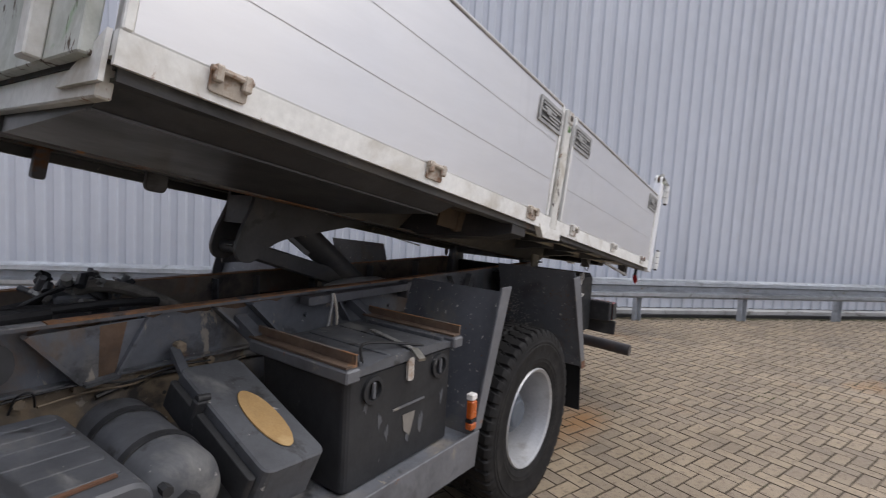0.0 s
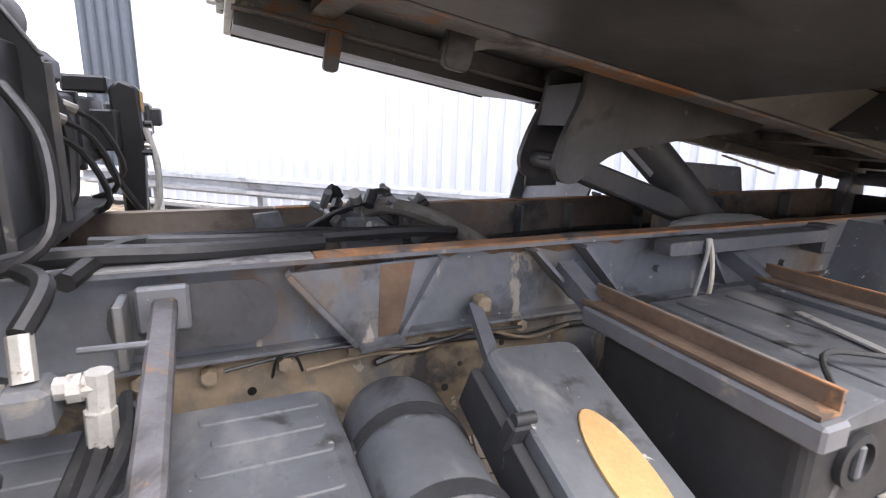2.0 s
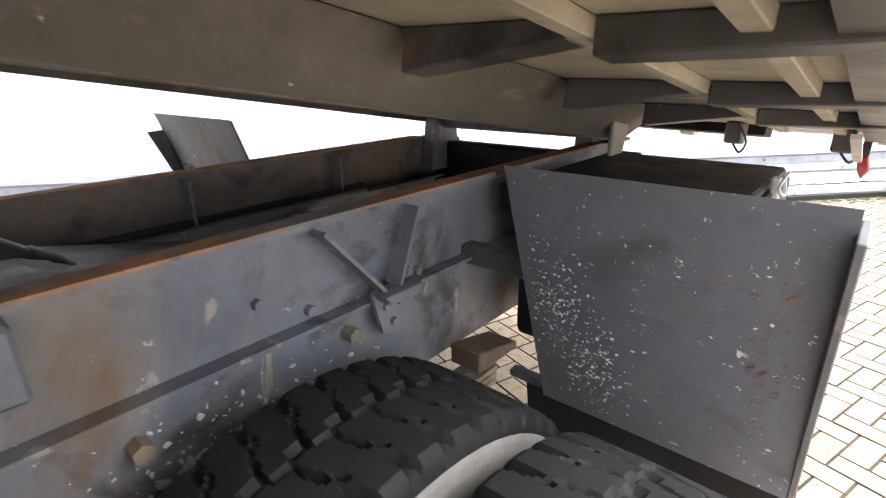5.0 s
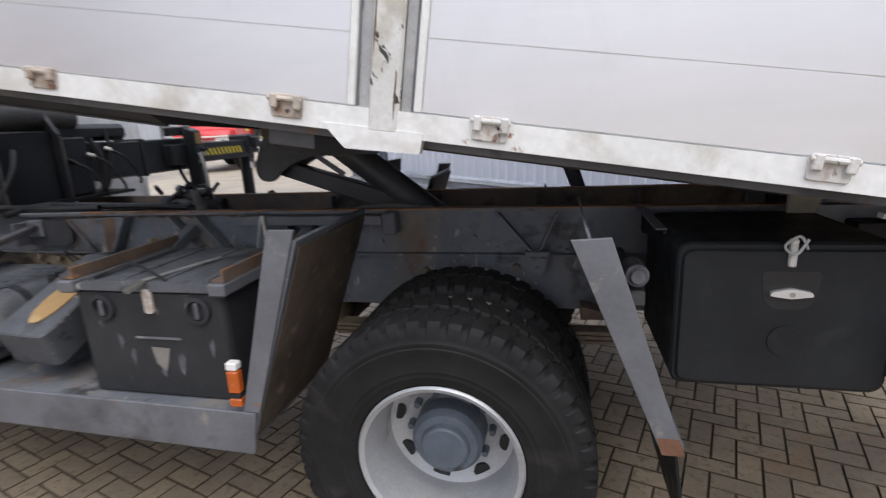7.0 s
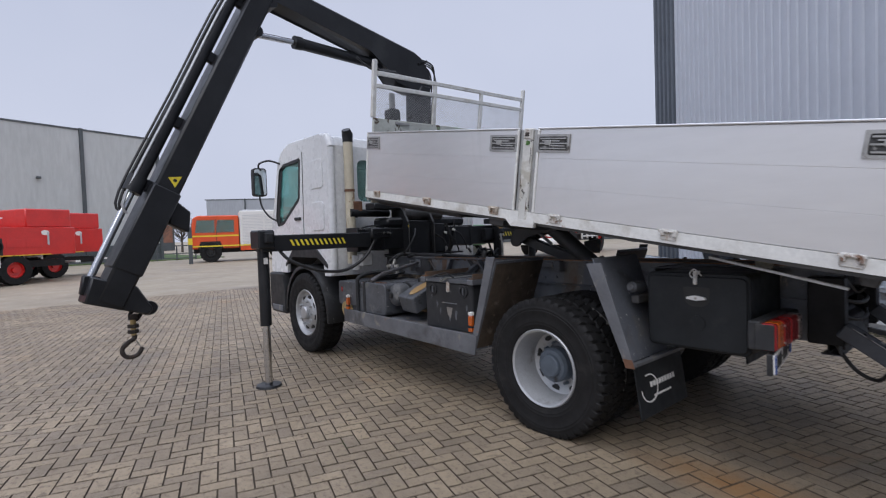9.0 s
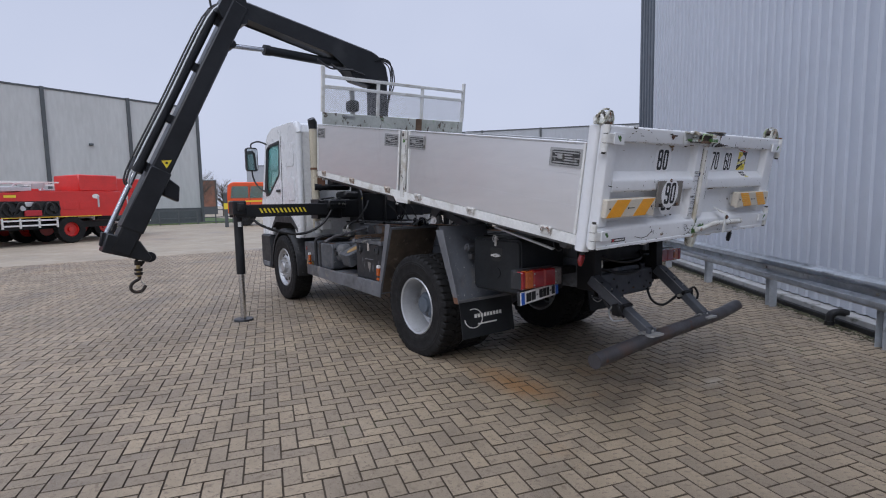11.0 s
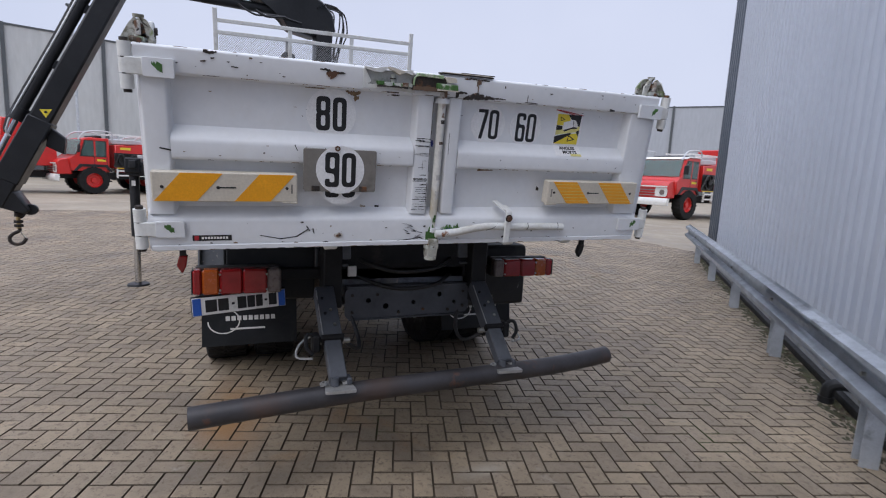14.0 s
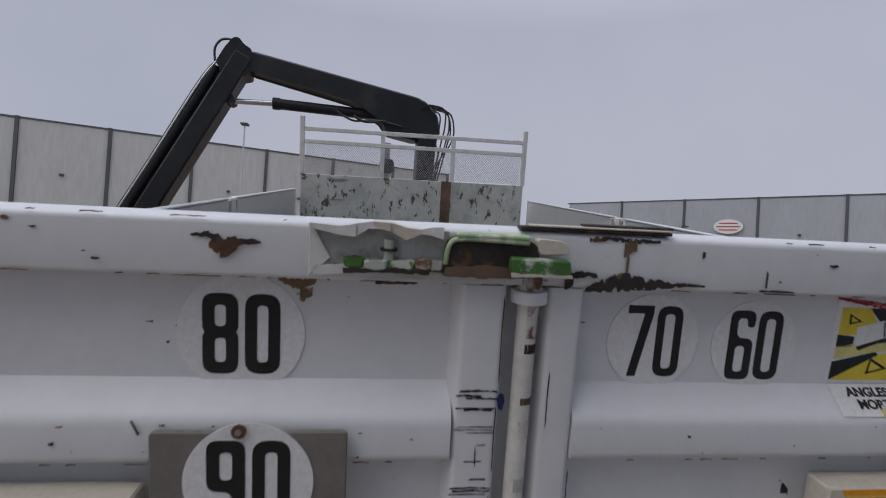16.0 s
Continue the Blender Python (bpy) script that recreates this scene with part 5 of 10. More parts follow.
rod(bm, (2.250, 0.92, 1.033), (2.250, 1.10, 0.96), 0.024)
part("bar_tube", bm, "scraped", cb, "scraped grey tube end")
part("bar_foot", box(B(), 2.22, 2.31, 0.448, 0.47, 1.06, 1.15, 0.006), "chassis", cb)
part("panel", box(B(), 2.32, 2.335, 0.455, 0.53, 1.02, 1.14, 0.003), "chassis", cb)

# valve block with zinc elbows and hoses beside the crane foot
vb = part("valve_block", box(B(), 2.378, 2.438, 0.66, 0.73, 1.03, 1.10, 0.01), "steel_grey", truck, "hydraulic valve with plated unions")
for p, q, r in (((2.438, 0.695, 1.085), (2.53, 0.68, 1.085), 0.017), ((2.47, 0.69, 1.085), (2.495, 0.69, 1.085), 0.021), ((2.378, 0.695, 1.085), (2.325, 0.70, 1.085), 0.017), ((2.362, 0.70, 1.085), (2.345, 0.70, 1.085), 0.021),
                ((2.325, 0.70, 1.105), (2.328, 0.70, 1.045), 0.018), ((2.41, 0.695, 1.10), (2.415, 0.67, 1.16), 0.016), ((2.328, 0.705, 1.05), (2.330, 0.705, 0.995), 0.021), ((2.54, 0.68, 1.10), (2.54, 0.68, 1.07), 0.020)):
    bm = B()
    rod(bm, p, q, r, segments=8)
    part("union", bm, "plated", vb)
for pts, r in (([(2.54, 0.68, 1.09), (2.56, 0.62, 1.15), (2.50, 0.52, 1.21), (2.40, 0.42, 1.205), (2.2, 0.40, 1.195), (1.95, 0.36, 1.19)], 0.019),
               ([(2.415, 0.67, 1.16), (2.40, 0.60, 1.205), (2.45, 0.52, 1.21)], 0.016),
               ([(2.330, 0.705, 0.995), (2.335, 0.73, 0.98), (2.34, 0.86, 0.970), (2.35, 1.0, 0.972)], 0.020),
               ([(2.31, 0.62, 1.02), (2.30, 0.75, 1.0), (2.32, 0.9, 0.995), (2.33, 1.08, 0.95)], 0.012),
               ([(2.6, 0.5, 1.05), (2.4, 0.58, 1.02), (2.28, 0.66, 1.01)], 0.012)):
    part("hose", sweep(B(), pts, r), "hose", vb)
part("brake_pipe", rod(B(), (2.26, 0.606, 1.098), (2.37, 0.606, 1.100), 0.006, segments=8), "steel_grey", truck)

# tool box behind the rear wheel
tb = part("tool_box", prism(B(), rounded(-1.272, -0.705, 0.722, 1.165, 0.035), "y", 0.50, 0.985, 0.01), "box_black", truck, "black plastic tool box with a silver latch")
door = part("door", prism(B(), rounded(-1.258, -0.720, 0.737, 1.145, 0.03), "y", 0.987, 0.998, 0.004), "box_black", tb)
part("recess", prism(B(), fillet([(-1.075, 1.085), (-0.925, 1.085), (-0.935, 1.000), (-0.965, 0.975), (-1.035, 0.975), (-1.065, 1.000)], 0.015), "y", 0.9975, 0.9992), "drain", door)
part("boss", rod(B(), (-1.0, 0.994, 0.880), (-1.0, 1.002, 0.880), 0.045, segments=24), "box_black", door)
part("latch_handle", prism(B(), fillet([(-1.050, 1.030), (-1.0, 1.040), (-0.950, 1.030), (-0.945, 1.018), (-1.0, 1.010), (-1.055, 1.018)], 0.008), "y", 1.0, 1.014, 0.003), "alu_bright", door, "silver latch handle")
part("latch_lock", rod(B(), (-1.0, 1.013, 1.024), (-1.0, 1.018, 1.024), 0.007, segments=12), "zinc", door)
part("hasp", box(B(), -1.005, -0.985, 0.99, 1.01, 1.10, 1.18, 0.004), "hinge_worn", door)
part("wire_bow", sweep(B(), [(-1.03, 1.0, 1.15), (-1.0, 1.02, 1.19), (-0.97, 1.01, 1.16), (-0.995, 1.02, 1.14), (-1.025, 1.01, 1.18)], 0.004, 6), "kerb", door)
bb = part("box_bracket", prism(B(), [(0.45, 1.150), (0.86, 1.172), (0.86, 1.160), (0.50, 1.085), (0.45, 1.085)], "x", -0.700, -0.688, 0.002), "oily", truck, "dark angled bracket carrying the tool box")
part("bracket_lip", box(B(), -0.700, -0.665, 0.45, 0.86, 1.173, 1.180, 0.002), "steel_grey", bb)
part("right_tool_box", prism(B(), rounded(-1.2, -0.68, 0.60, 1.03, 0.035), "y", -0.985, -0.50, 0.01), "plastic", truck, "black plastic tool box")

# rear lamps, number plate without its characters, cross member, underrun bar
for side, y_out, y_in, low, high in ((1, 1.143, 0.700, 0.808, 0.942), (-1, 1.060, 0.622, 0.855, 0.968)):
    lo, hi = sorted(((y_in + 0.004) * side, (y_out - 0.008) * side))
    lamp = part("rear_lamp", box(B(), -1.36, -1.30, lo, hi, low - 0.006, high + 0.006, 0.008), "plastic", truck, "long red and orange rear lamp cluster with a dusty inner end")
    for a, b, mat in ((0.0, 0.10, "red_lens"), (0.104, 0.29, "orange_lens"), (0.294, 0.55, "red_lens"), (0.554, 0.835, "red_lens"), (0.839, 1.0, "clear_lens")):
        l2, h2 = sorted(((y_out + (y_in - y_out) * a) * side, (y_out + (y_in - y_out) * b) * side))
        part("lens", box(B(), -1.43, -1.361, l2, h2, low, high, 0.010), mat, lamp)
    part("lens_rim", box(B(), -1.424, -1.34, min(y_out * side, (y_out + 0.006) * side), max(y_out * side, (y_out + 0.006) * side), low + 0.004, high - 0.004, 0.002), "plastic", lamp)
    for f, g in ((0.30, 0.82), (0.30, 0.18), (0.83, 0.80), (0.83, 0.16)):
        y = (y_out + (y_in - y_out) * f) * side
        part("lens_screw", rod(B(), (-1.434, y, low + (high - low) * g), (-1.429, y, low + (high - low) * g), 0.006, segments=8), "zinc", lamp)
    part("lamp_bracket", box(B(), -1.34, -1.26, min(0.42 * side, (y_in + 0.03) * side), max(0.42 * side, (y_in + 0.03) * side), 0.86, 0.92, 0.005), "oily", lamp)
np_m = Matrix.Translation((-1.392, 0.911, 0.754)) @ Matrix.Rotation(radians(7), 4, "Z") @ Matrix.Rotation(radians(-3), 4, "X")
pl = part("number_plate", box(B(), -0.004, 0.004, -0.238, 0.238, -0.048, 0.048, 0.002, m=np_m), "sign_white", truck, "white number plate with blue ends")
for a, b in ((0.195, 0.236), (-0.236, -0.200)):
    part("blue_end", box(B(), -0.0058, -0.0045, a, b, -0.046, 0.046, m=np_m), "blue_print", pl)
for a, b in ((0.175, 0.118), (0.112, 0.06), (0.045, 0.03), (0.015, -0.03), (-0.035, -0.075), (-0.08, -0.115), (-0.125, -0.14), (-0.148, -0.19)):
    h = 0.006 if abs(a - b) < 0.02 else 0.033
    part("plate_bar", box(B(), -0.0058, -0.0045, b, a, -h, h, m=np_m), "ink", pl)
part("plate_holder", box(B(), 0.0045, 0.03, -0.243, 0.243, -0.053, 0.053, 0.004, m=np_m), "plastic", pl)
part("plate_arm", box(B(), -1.37, -1.29, 0.80, 0.98, 0.80, 0.86), "black", pl)

cx = part("rear_cross_member", holed(B(), fillet([(0.365, 0.825), (0.345, 0.838), (-0.375, 0.838), (-0.395, 0.822), (-0.395, 0.690), (-0.375, 0.668), (0.345, 0.662), (0.365, 0.680)], 0.012),
                                     [oval(y, z, r, r, 14) for y, z, r in ((0.231, 0.765, 0.015), (0.128, 0.728, 0.017), (-0.04, 0.745, 0.013), (-0.205, 0.785, 0.015), (-0.300, 0.735, 0.012))], "x", -1.53, 0.012), "cross_steel", truck, "blue-grey drilled rear cross member")
part("member_flange", box(B(), -1.53, -1.43, -0.385, 0.355, 0.839, 0.849, 0.002), "cross_steel", cx)
part("member_flange", box(B(), -1.53, -1.43, -0.370, 0.340, 0.650, 0.660, 0.002), "cross_steel", cx)
part("member_back", box(B(), -1.47, -1.46, -0.37, 0.34, 0.668, 0.836), "oily", cx)
for y, z in ((0.325, 0.80), (0.325, 0.70), (0.18, 0.80), (-0.10, 0.70), (-0.355, 0.80), (-0.355, 0.71), (0.05, 0.69), (-0.26, 0.69)):
    part("member_bolt", rod(B(), (-1.540, y, z), (-1.530, y, z), 0.009, segments=6), "bare_dark", cx)
part("rear_panel", box(B(), -1.47, -1.40, -0.43, 0.43, 0.87, 1.12, 0.01), "oily", truck)
part("white_tag", box(B(), -1.515, -1.505, 0.300, 0.350, 0.905, 0.965, 0.003), "sign_white", truck, "small white tag above the cross member")
for side, foot in ((1, (-2.035, 0.485, 0.52)), (-1, (-1.975, -0.425, 0.50))):
    top = Vector((-1.56, 0.490 if side > 0 else -0.432, 0.84))
    f = Vector(foot)
    run = f - top
    mid = top.lerp(f, 0.60)
    across = Vector((0, 1, 0))
    face = run.cross(across).normalized()
    if face.x > 0:
        face = -face
    arm = part("underrun_arm", beam(B(), top, mid, 0.100, 0.080, 0.006), "cross_steel", truck, "blue-grey folding underrun arm with worn edges")
    part("arm_tube", beam(B(), mid - run * 0.05, f, 0.080, 0.060, 0.005), "cross_steel", arm)
    part("arm_collar", beam(B(), mid - run * 0.025, mid + run * 0.025, 0.112, 0.092, 0.005), "oily", arm)
    for edge_y in (0.046, -0.046):
        part("worn_edge", beam(B(), top + run * 0.06 + face * 0.041 + across * edge_y, mid + face * 0.041 + across * edge_y, 0.005, 0.003), "alu_dull" if edge_y > 0 else "cross_steel", arm)
    for k, q in enumerate((0.16, 0.30, 0.34, 0.47)):
        c = top + run * q + face * 0.040 + across * (0.022, -0.012, 0.018, -0.02)[k]
        part("arm_bolt", rod(B(), c, c + face * 0.006, 0.008, segments=8), "zinc" if k % 2 else "oily", arm)
    # foot: folded plate over the bar with a pin, its collar and two eyes
    part("foot_plate", prism(B(), fillet([(f.x - 0.085, f.y - 0.072), (f.x - 0.075, f.y + 0.070), (f.x + 0.05, f.y + 0.055), (f.x + 0.05, f.y - 0.055)], 0.010), "z", f.z - 0.030, f.z - 0.016, 0.002), "alu_dull", arm, "bare worn foot plate")
    pin = f + Vector((-0.015, 0.018, -0.014))
    part("foot_pin", rod(B(), pin, pin + Vector((0, 0, 0.036)), 0.022, 0.018, 14), "cross_steel", arm)
    for dy in (0.052, -0.050):
        bm = B()
        lathe(bm, [(0.017, -0.006), (0.017, 0.006), (0.008, 0.006), (0.008, -0.006)], 14, closed=True)
        bmesh.ops.transform(bm, matrix=Matrix.Translation(pin + Vector((0.006, dy, 0.010))) @ Matrix.Rotation(radians(70), 4, "X"), verts=bm.verts)
        part("foot_eye", bm, "alu_dull", arm)
    part("foot_clamp", box(B(), f.x - 0.03, f.x + 0.035, f.y - 0.062, f.y - 0.036, f.z - 0.014, f.z + 0.016, 0.006), "cross_steel", arm)
    bm = B()
    rod(bm, mid + Vector((0, -0.09, 0)), mid + Vector((0, 0.09, 0)), 0.014)
    part("arm_pin", bm, "zinc", arm)
    out = 1 if side > 0 else -1
    part("latch_lever", sweep(B(), [mid + Vector((0.0, 0.06 * out, 0.02)), mid + Vector((-0.02, 0.12 * out, 0.05)), mid + Vector((-0.05, 0.13 * out, 0.0)), mid + Vector((-0.06, 0.10 * out, -0.04))], 0.010, 6, 4), "oily", arm)
    part("latch_box", box(B(), mid.x - 0.03, mid.x + 0.05, min(mid.y + 0.058 * out, mid.y + 0.098 * out), max(mid.y + 0.058 * out, mid.y + 0.098 * out), mid.z - 0.045, mid.z + 0.04, 0.008), "oily", arm)
    part("latch_wire", sweep(B(), [mid + Vector((0.05, 0.07 * out, 0.03)), mid + Vector((0.03, 0.15 * out, -0.01)), mid + Vector((-0.02, 0.17 * out, -0.06)), mid + Vector((-0.06, 0.10 * out, -0.06))], 0.006, 6, 4), "alu_dull", arm)
    part("top_bracket", box(B(), -1.57, -1.40, 0.44 * side - 0.05, 0.44 * side + 0.05, 0.74, 1.12, 0.006), "oily", arm)
    part("hose", sweep(B(), [(-1.5, 0.34 * side, 0.72), (-1.58, 0.30 * side, 0.58), (-1.68, 0.32 * side, 0.54), (-1.75, 0.42 * side, 0.62)], 0.011), "hose", arm)
bm = sweep(B(), [(-2.05, 1.115, 0.425), (-2.035, 0.5, 0.452), (-1.985, -0.4, 0.448), (-1.955, -0.80, 0.446), (-1.915, -1.16, 0.458)], 0.050, 20, 8)
ub = part("underrun_bar", bm, "bar", truck, "bent round underrun bar, dark and scuffed", smooth=60)
for z in (0.9, 1.0):
    part("hose", sweep(B(), [(-1.45, 0.3, z), (-1.56, 0.1, z - 0.06), (-1.56, -0.15, z - 0.05), (-1.45, -0.3, z)], 0.012), "hose", truck)

# cables, pipes and stiffeners along the rails
rnd = random.Random(31)
for k in range(3):
    y, z = 0.425 + 0.012 * (k % 3), 0.925 + 0.016 * (k % 4)
    x0 = 1.15 + 0.16 * k
    pts = [(x0 + 0.14 * i, y + rnd.uniform(-0.008, 0.02), z + rnd.uniform(-0.018, 0.018)) for i in range(6)]
    part("cable", sweep(B(), pts, rnd.choice((0.004, 0.006, 0.008)), 6, 4), rnd.choice(("hose", "chassis_tan", "hose")), truck)
part("wire_loop", sweep(B(), [(2.02, 0.47, 0.94), (2.04, 0.52, 1.0), (2.07, 0.50, 0.99), (2.08, 0.46, 0.93)], 0.0035, 6, 5), "hose", truck)
for x in (0.98, 0.72, 0.30, -0.25, -0.8, 1.75):
    part("stiffener", box(B(), x - 0.004, x + 0.004, -0.394, -0.335, 0.985, 1.128), "chassis", truck)
for z, y, mat in ((1.005, -0.345, "hose"), (0.985, -0.32, "chassis"), (0.94, -0.30, "hose")):
    part("pipe_line", sweep(B(), [(1.62, y, z), (1.2, y + 0.01, z - 0.006), (0.7, y, z + 0.008), (0.1, y - 0.006, z), (-0.9, y, z)], 0.012, 8, 5), mat, truck)
for x, z in ((0.52, 1.02), (0.40, 1.03), (-0.02, 1.05), (-0.12, 1.0), (-0.38, 1.0), (-0.41, 0.99), (1.28, 1.10), (1.24, 1.03), (0.98, 1.06), (0.74, 1.03)):
    bm = B()
    rod(bm, (x, 0.408, z), (x, 0.424, z), 0.011, segments=6)
    part("bolt", bm, "chassis", truck)
hg = part("spring_hanger", prism(B(), fillet([(-0.235, 1.005), (-0.345, 1.005), (-0.315, 0.90), (-0.262, 0.90)], 0.012), "y", 0.446, 0.458, 0.003), "chassis", truck, "dark spring hanger below the rail ribs")
part("hanger_lip", prism(B(), [(-0.236, 1.006), (-0.344, 1.006), (-0.330, 0.985), (-0.250, 0.985)], "y", 0.459, 0.500, 0.003), "chassis", hg)
for x, z in ((-0.27, 0.965), (-0.31, 0.965), (-0.29, 0.925)):
    part("bolt", rod(B(), (x, 0.458, z), (x, 0.468, z), 0.010, segments=6), "chassis", hg)
rnd = random.Random(17)
lower = [(1.02 + 0.04 * k, 1.135 + 0.025 * rnd.random()) for k in range(26)]
part("rust_stain", prism(B(), lower + [(2.02, 1.1645), (1.02, 1.1645)], "y", 0.4082, 0.4092), "rust_dull", truck, "orange rust stain below the rail edge")
rnd = random.Random(23)
for k in range(6):
    x, z = rnd.uniform(0.80, 1.30), rnd.uniform(0.66, 0.90)
    pts = [(x + rnd.uniform(0.006, 0.02) * math.cos(2 * math.pi * i / 12) * rnd.uniform(0.4, 1.2), z + rnd.uniform(0.02, 0.06) * math.sin(2 * math.pi * i / 12) * rnd.uniform(0.3, 1.2)) for i in range(12)]
    part("scuff", prism(B(), pts, "y", 1.0902 + 0.0002 * k, 1.0908 + 0.0002 * k), "dusty_black", bx, "pale scuff on the black plastic")


# ---- tipping body, raised about 9 degrees at its front ----
# local u forwards along the body, v to the left, w up; w = 0 on the line of the board hinges
LEAN = Matrix.Translation((0, 1.1, 0)) @ Matrix.Rotation(radians(-1.15), 4, "X") @ Matrix.Translation((0, -1.1, 0))   # it leans towards the crane's side
BED = Matrix.Translation((0, 0.03, 1.543)) @ Matrix.Rotation(radians(-9.0), 4, "Y") @ LEAN
BF, BR_, BH = 2.12, -2.06, 1.19   # front end, rear end, half width


def bed_part(name, bm, mat, parent, label="", smooth=23):
    bmesh.ops.transform(bm, matrix=BED, verts=bm.verts)
    return part(name, bm, mat, parent, label, smooth)


floor_b = bed_part("body_floor", box(B(), BR_, BF, -1.14, 1.14, -0.035, 0.0), "bed_under", truck, "dark steel body floor")
for side in (1, -1):
    y = BH * side
    rail = bed_part("side_rail", prism(B(), [(y, -0.048), (y, 0.018), (y - 0.05 * side, 0.018), (y - 0.05 * side, -0.03), (y - 0.012 * side, -0.03), (y - 0.012 * side, -0.048)], "x", BR_ + 0.02, BF), "white_rail", truck, "chipped white side rail with rusty board hinges")
    bed_part("rail_channel", prism(B(), [(1.09 * side, -0.036), (1.160 * side, -0.036), (1.160 * side, -0.070), (1.09 * side, -0.070), (1.09 * side, -0.062), (1.15 * side, -0.062), (1.15 * side, -0.046), (1.09 * side, -0.046)], "x", BR_ + 0.05, BF - 0.02), "bed_under", truck, "dark channel under the body edge")
    # main longitudinal beams with rusty lower flange
    yb, low = (0.375, -0.146) if side > 0 else (-0.395, -0.100)
    lb = bed_part("body_beam", box(B(), -1.49, BF - 0.01, yb - 0.035, yb + 0.035, low, -0.036, 0.004), "bed_under", truck, "dark longitudinal body beam")
    bed_part("beam_flange", box(B(), -1.49, BF - 0.02, yb - 0.045, yb + 0.045, low - 0.0085, low - 0.0005), "angle" if side > 0 else "bed_under", lb, "rusty beam flange")
    # hinges of the drop boards: two knuckles and a pin each
    for u in (1.90, 1.130, 0.345, -0.205, -0.965, -1.76):
        wear_of = "hinge_rusty" if u > 0 else "hinge_worn"
        hg = bed_part("board_hinge", prism(B(), rounded(u - 0.045, u + 0.045, -0.030, 0.030, 0.008), "y", y, y + 0.007 * side, 0.002), wear_of, rail, "worn hinge with rust")
        bm = B()
        rod(bm, (u - 0.05, y + 0.014 * side, 0.018), (u + 0.05, y + 0.014 * side, 0.018), 0.007, segments=8)
        bed_part("hinge_pin", bm, wear_of, hg)
        for o in (-0.045, 0.04):
            bed_part("knuckle", box(B(), u + o * 0.8 - 0.011, u + o * 0.8 + 0.011, y + 0.006 * side, y + 0.022 * side, -0.008, 0.030, 0.004), wear_of, hg)
    # drop boards of three planks each, with an edge frame and recessed latches
    for u0, u1, latches in ((0.155, 2.118, (0.298, 2.003)), (-2.0, -0.005, (-0.138, -1.855))):
        bd = bed_part("drop_board", box(B(), u0, u1, y - 0.030 * side, y - 0.006 * side, 0.020, 0.575, 0.003), "alu", truck, "aluminium drop-side board with plank seams")
        for w0, w1 in ((0.0225, 0.1965), (0.1978, 0.3865), (0.3878, 0.568)):
            bed_part("plank", box(B(), u0 + 0.022, u1 - 0.022, y - 0.0055 * side, y - 0.0035 * side, w0, w1, 0.001), "alu", bd)
        for a, b in ((u0, u0 + 0.02), (u1 - 0.02, u1)):
            bed_part("end_trim", box(B(), a, b, y - 0.034 * side, y + 0.004 * side, 0.020, 0.577, 0.003), "white_rail", bd)
        bed_part("top_trim", box(B(), u0, u1, y - 0.036 * side, y + 0.002 * side, 0.5775, 0.588, 0.003), "alu", bd)
        for u in latches:
            wide = 0.108 if u > 2 else 0.131
            lt = bed_part("latch_recess", holed(B(), rounded(u - wide, u + wide, 0.425, 0.543, 0.006), [rounded(u - wide + 0.018, u + wide - 0.018, 0.440, 0.528, 0.010)], "y", y - 0.001 * side, 0.006 * side), "alu_dull", bd, "grey recessed latch")
            bed_part("latch_well", box(B(), u - wide + 0.012, u + wide - 0.012, min(y - 0.0030 * side, y - 0.0008 * side), max(y - 0.0030 * side, y - 0.0008 * side), 0.434, 0.534), "latch_dark", lt)
            for k, (w, a, b) in enumerate(((0.452, -0.80, 0.78), (0.468, -0.72, 0.20), (0.484, -0.84, 0.84), (0.500, -0.40, 0.66), (0.516, -0.78, 0.80))):
                bed_part("latch_bar", beam(B(), (u + wide * a, y + 0.003 * side, w), (u + wide * b, y + 0.003 * side, w + 0.002 * (k % 2)), 0.007, 0.008), "alu_dull", lt)
            bed_part("latch_grip", prism(B(), rounded(u + wide * 0.10, u + wide * 0.50, 0.474, 0.506, 0.010), "y", min(y, y + 0.009 * side), max(y, y + 0.009 * side), 0.003), "alu_dull", lt)
            for du in (-0.86, 0.86):
                bed_part("latch_rivet", rod(B(), (u + wide * du * 1.06, y + 0.004 * side, 0.484), (u + wide * du * 1.06, y + 0.008 * side, 0.484), 0.006, segments=8), "alu_dull", lt)
    # middle post and round rear post
    mp = bed_part("middle_post", box(B(), 0.034, 0.116, y - 0.04 * side, y + 0.004 * side, -0.040, 0.585, 0.006), "post_chipped", truck, "chipped white middle post with green traces")
    for a, b in ((0.004, 0.032), (0.118, 0.146)):
        bed_part("post_groove", box(B(), a, b, min(y - 0.04 * side, y - 0.010 * side), max(y - 0.04 * side, y - 0.010 * side), -0.02, 0.575, 0.002), "alu_dull", mp)
    bed_part("post_foot", prism(B(), fillet([(-0.036, -0.030), (0.245, -0.030), (0.176, -0.092), (-0.030, -0.084)], 0.004), "y", y - 0.03 * side, y + 0.003 * side, 0.004), "white_rail", mp)
    bed_part("green_mark", prism(B(), oval(0.075, 0.487, 0.026, 0.016, 12), "y", min(y + 0.0045 * side, y + 0.006 * side), max(y + 0.0045 * side, y + 0.006 * side)), "green", mp)
    cap = bed_part("post_lock", box(B(), 0.046, 0.104, min(y + 0.0042 * side, y + 0.012 * side), max(y + 0.0042 * side, y + 0.012 * side), 0.515, 0.578, 0.003), "hinge_worn", mp, "worn steel post lock")
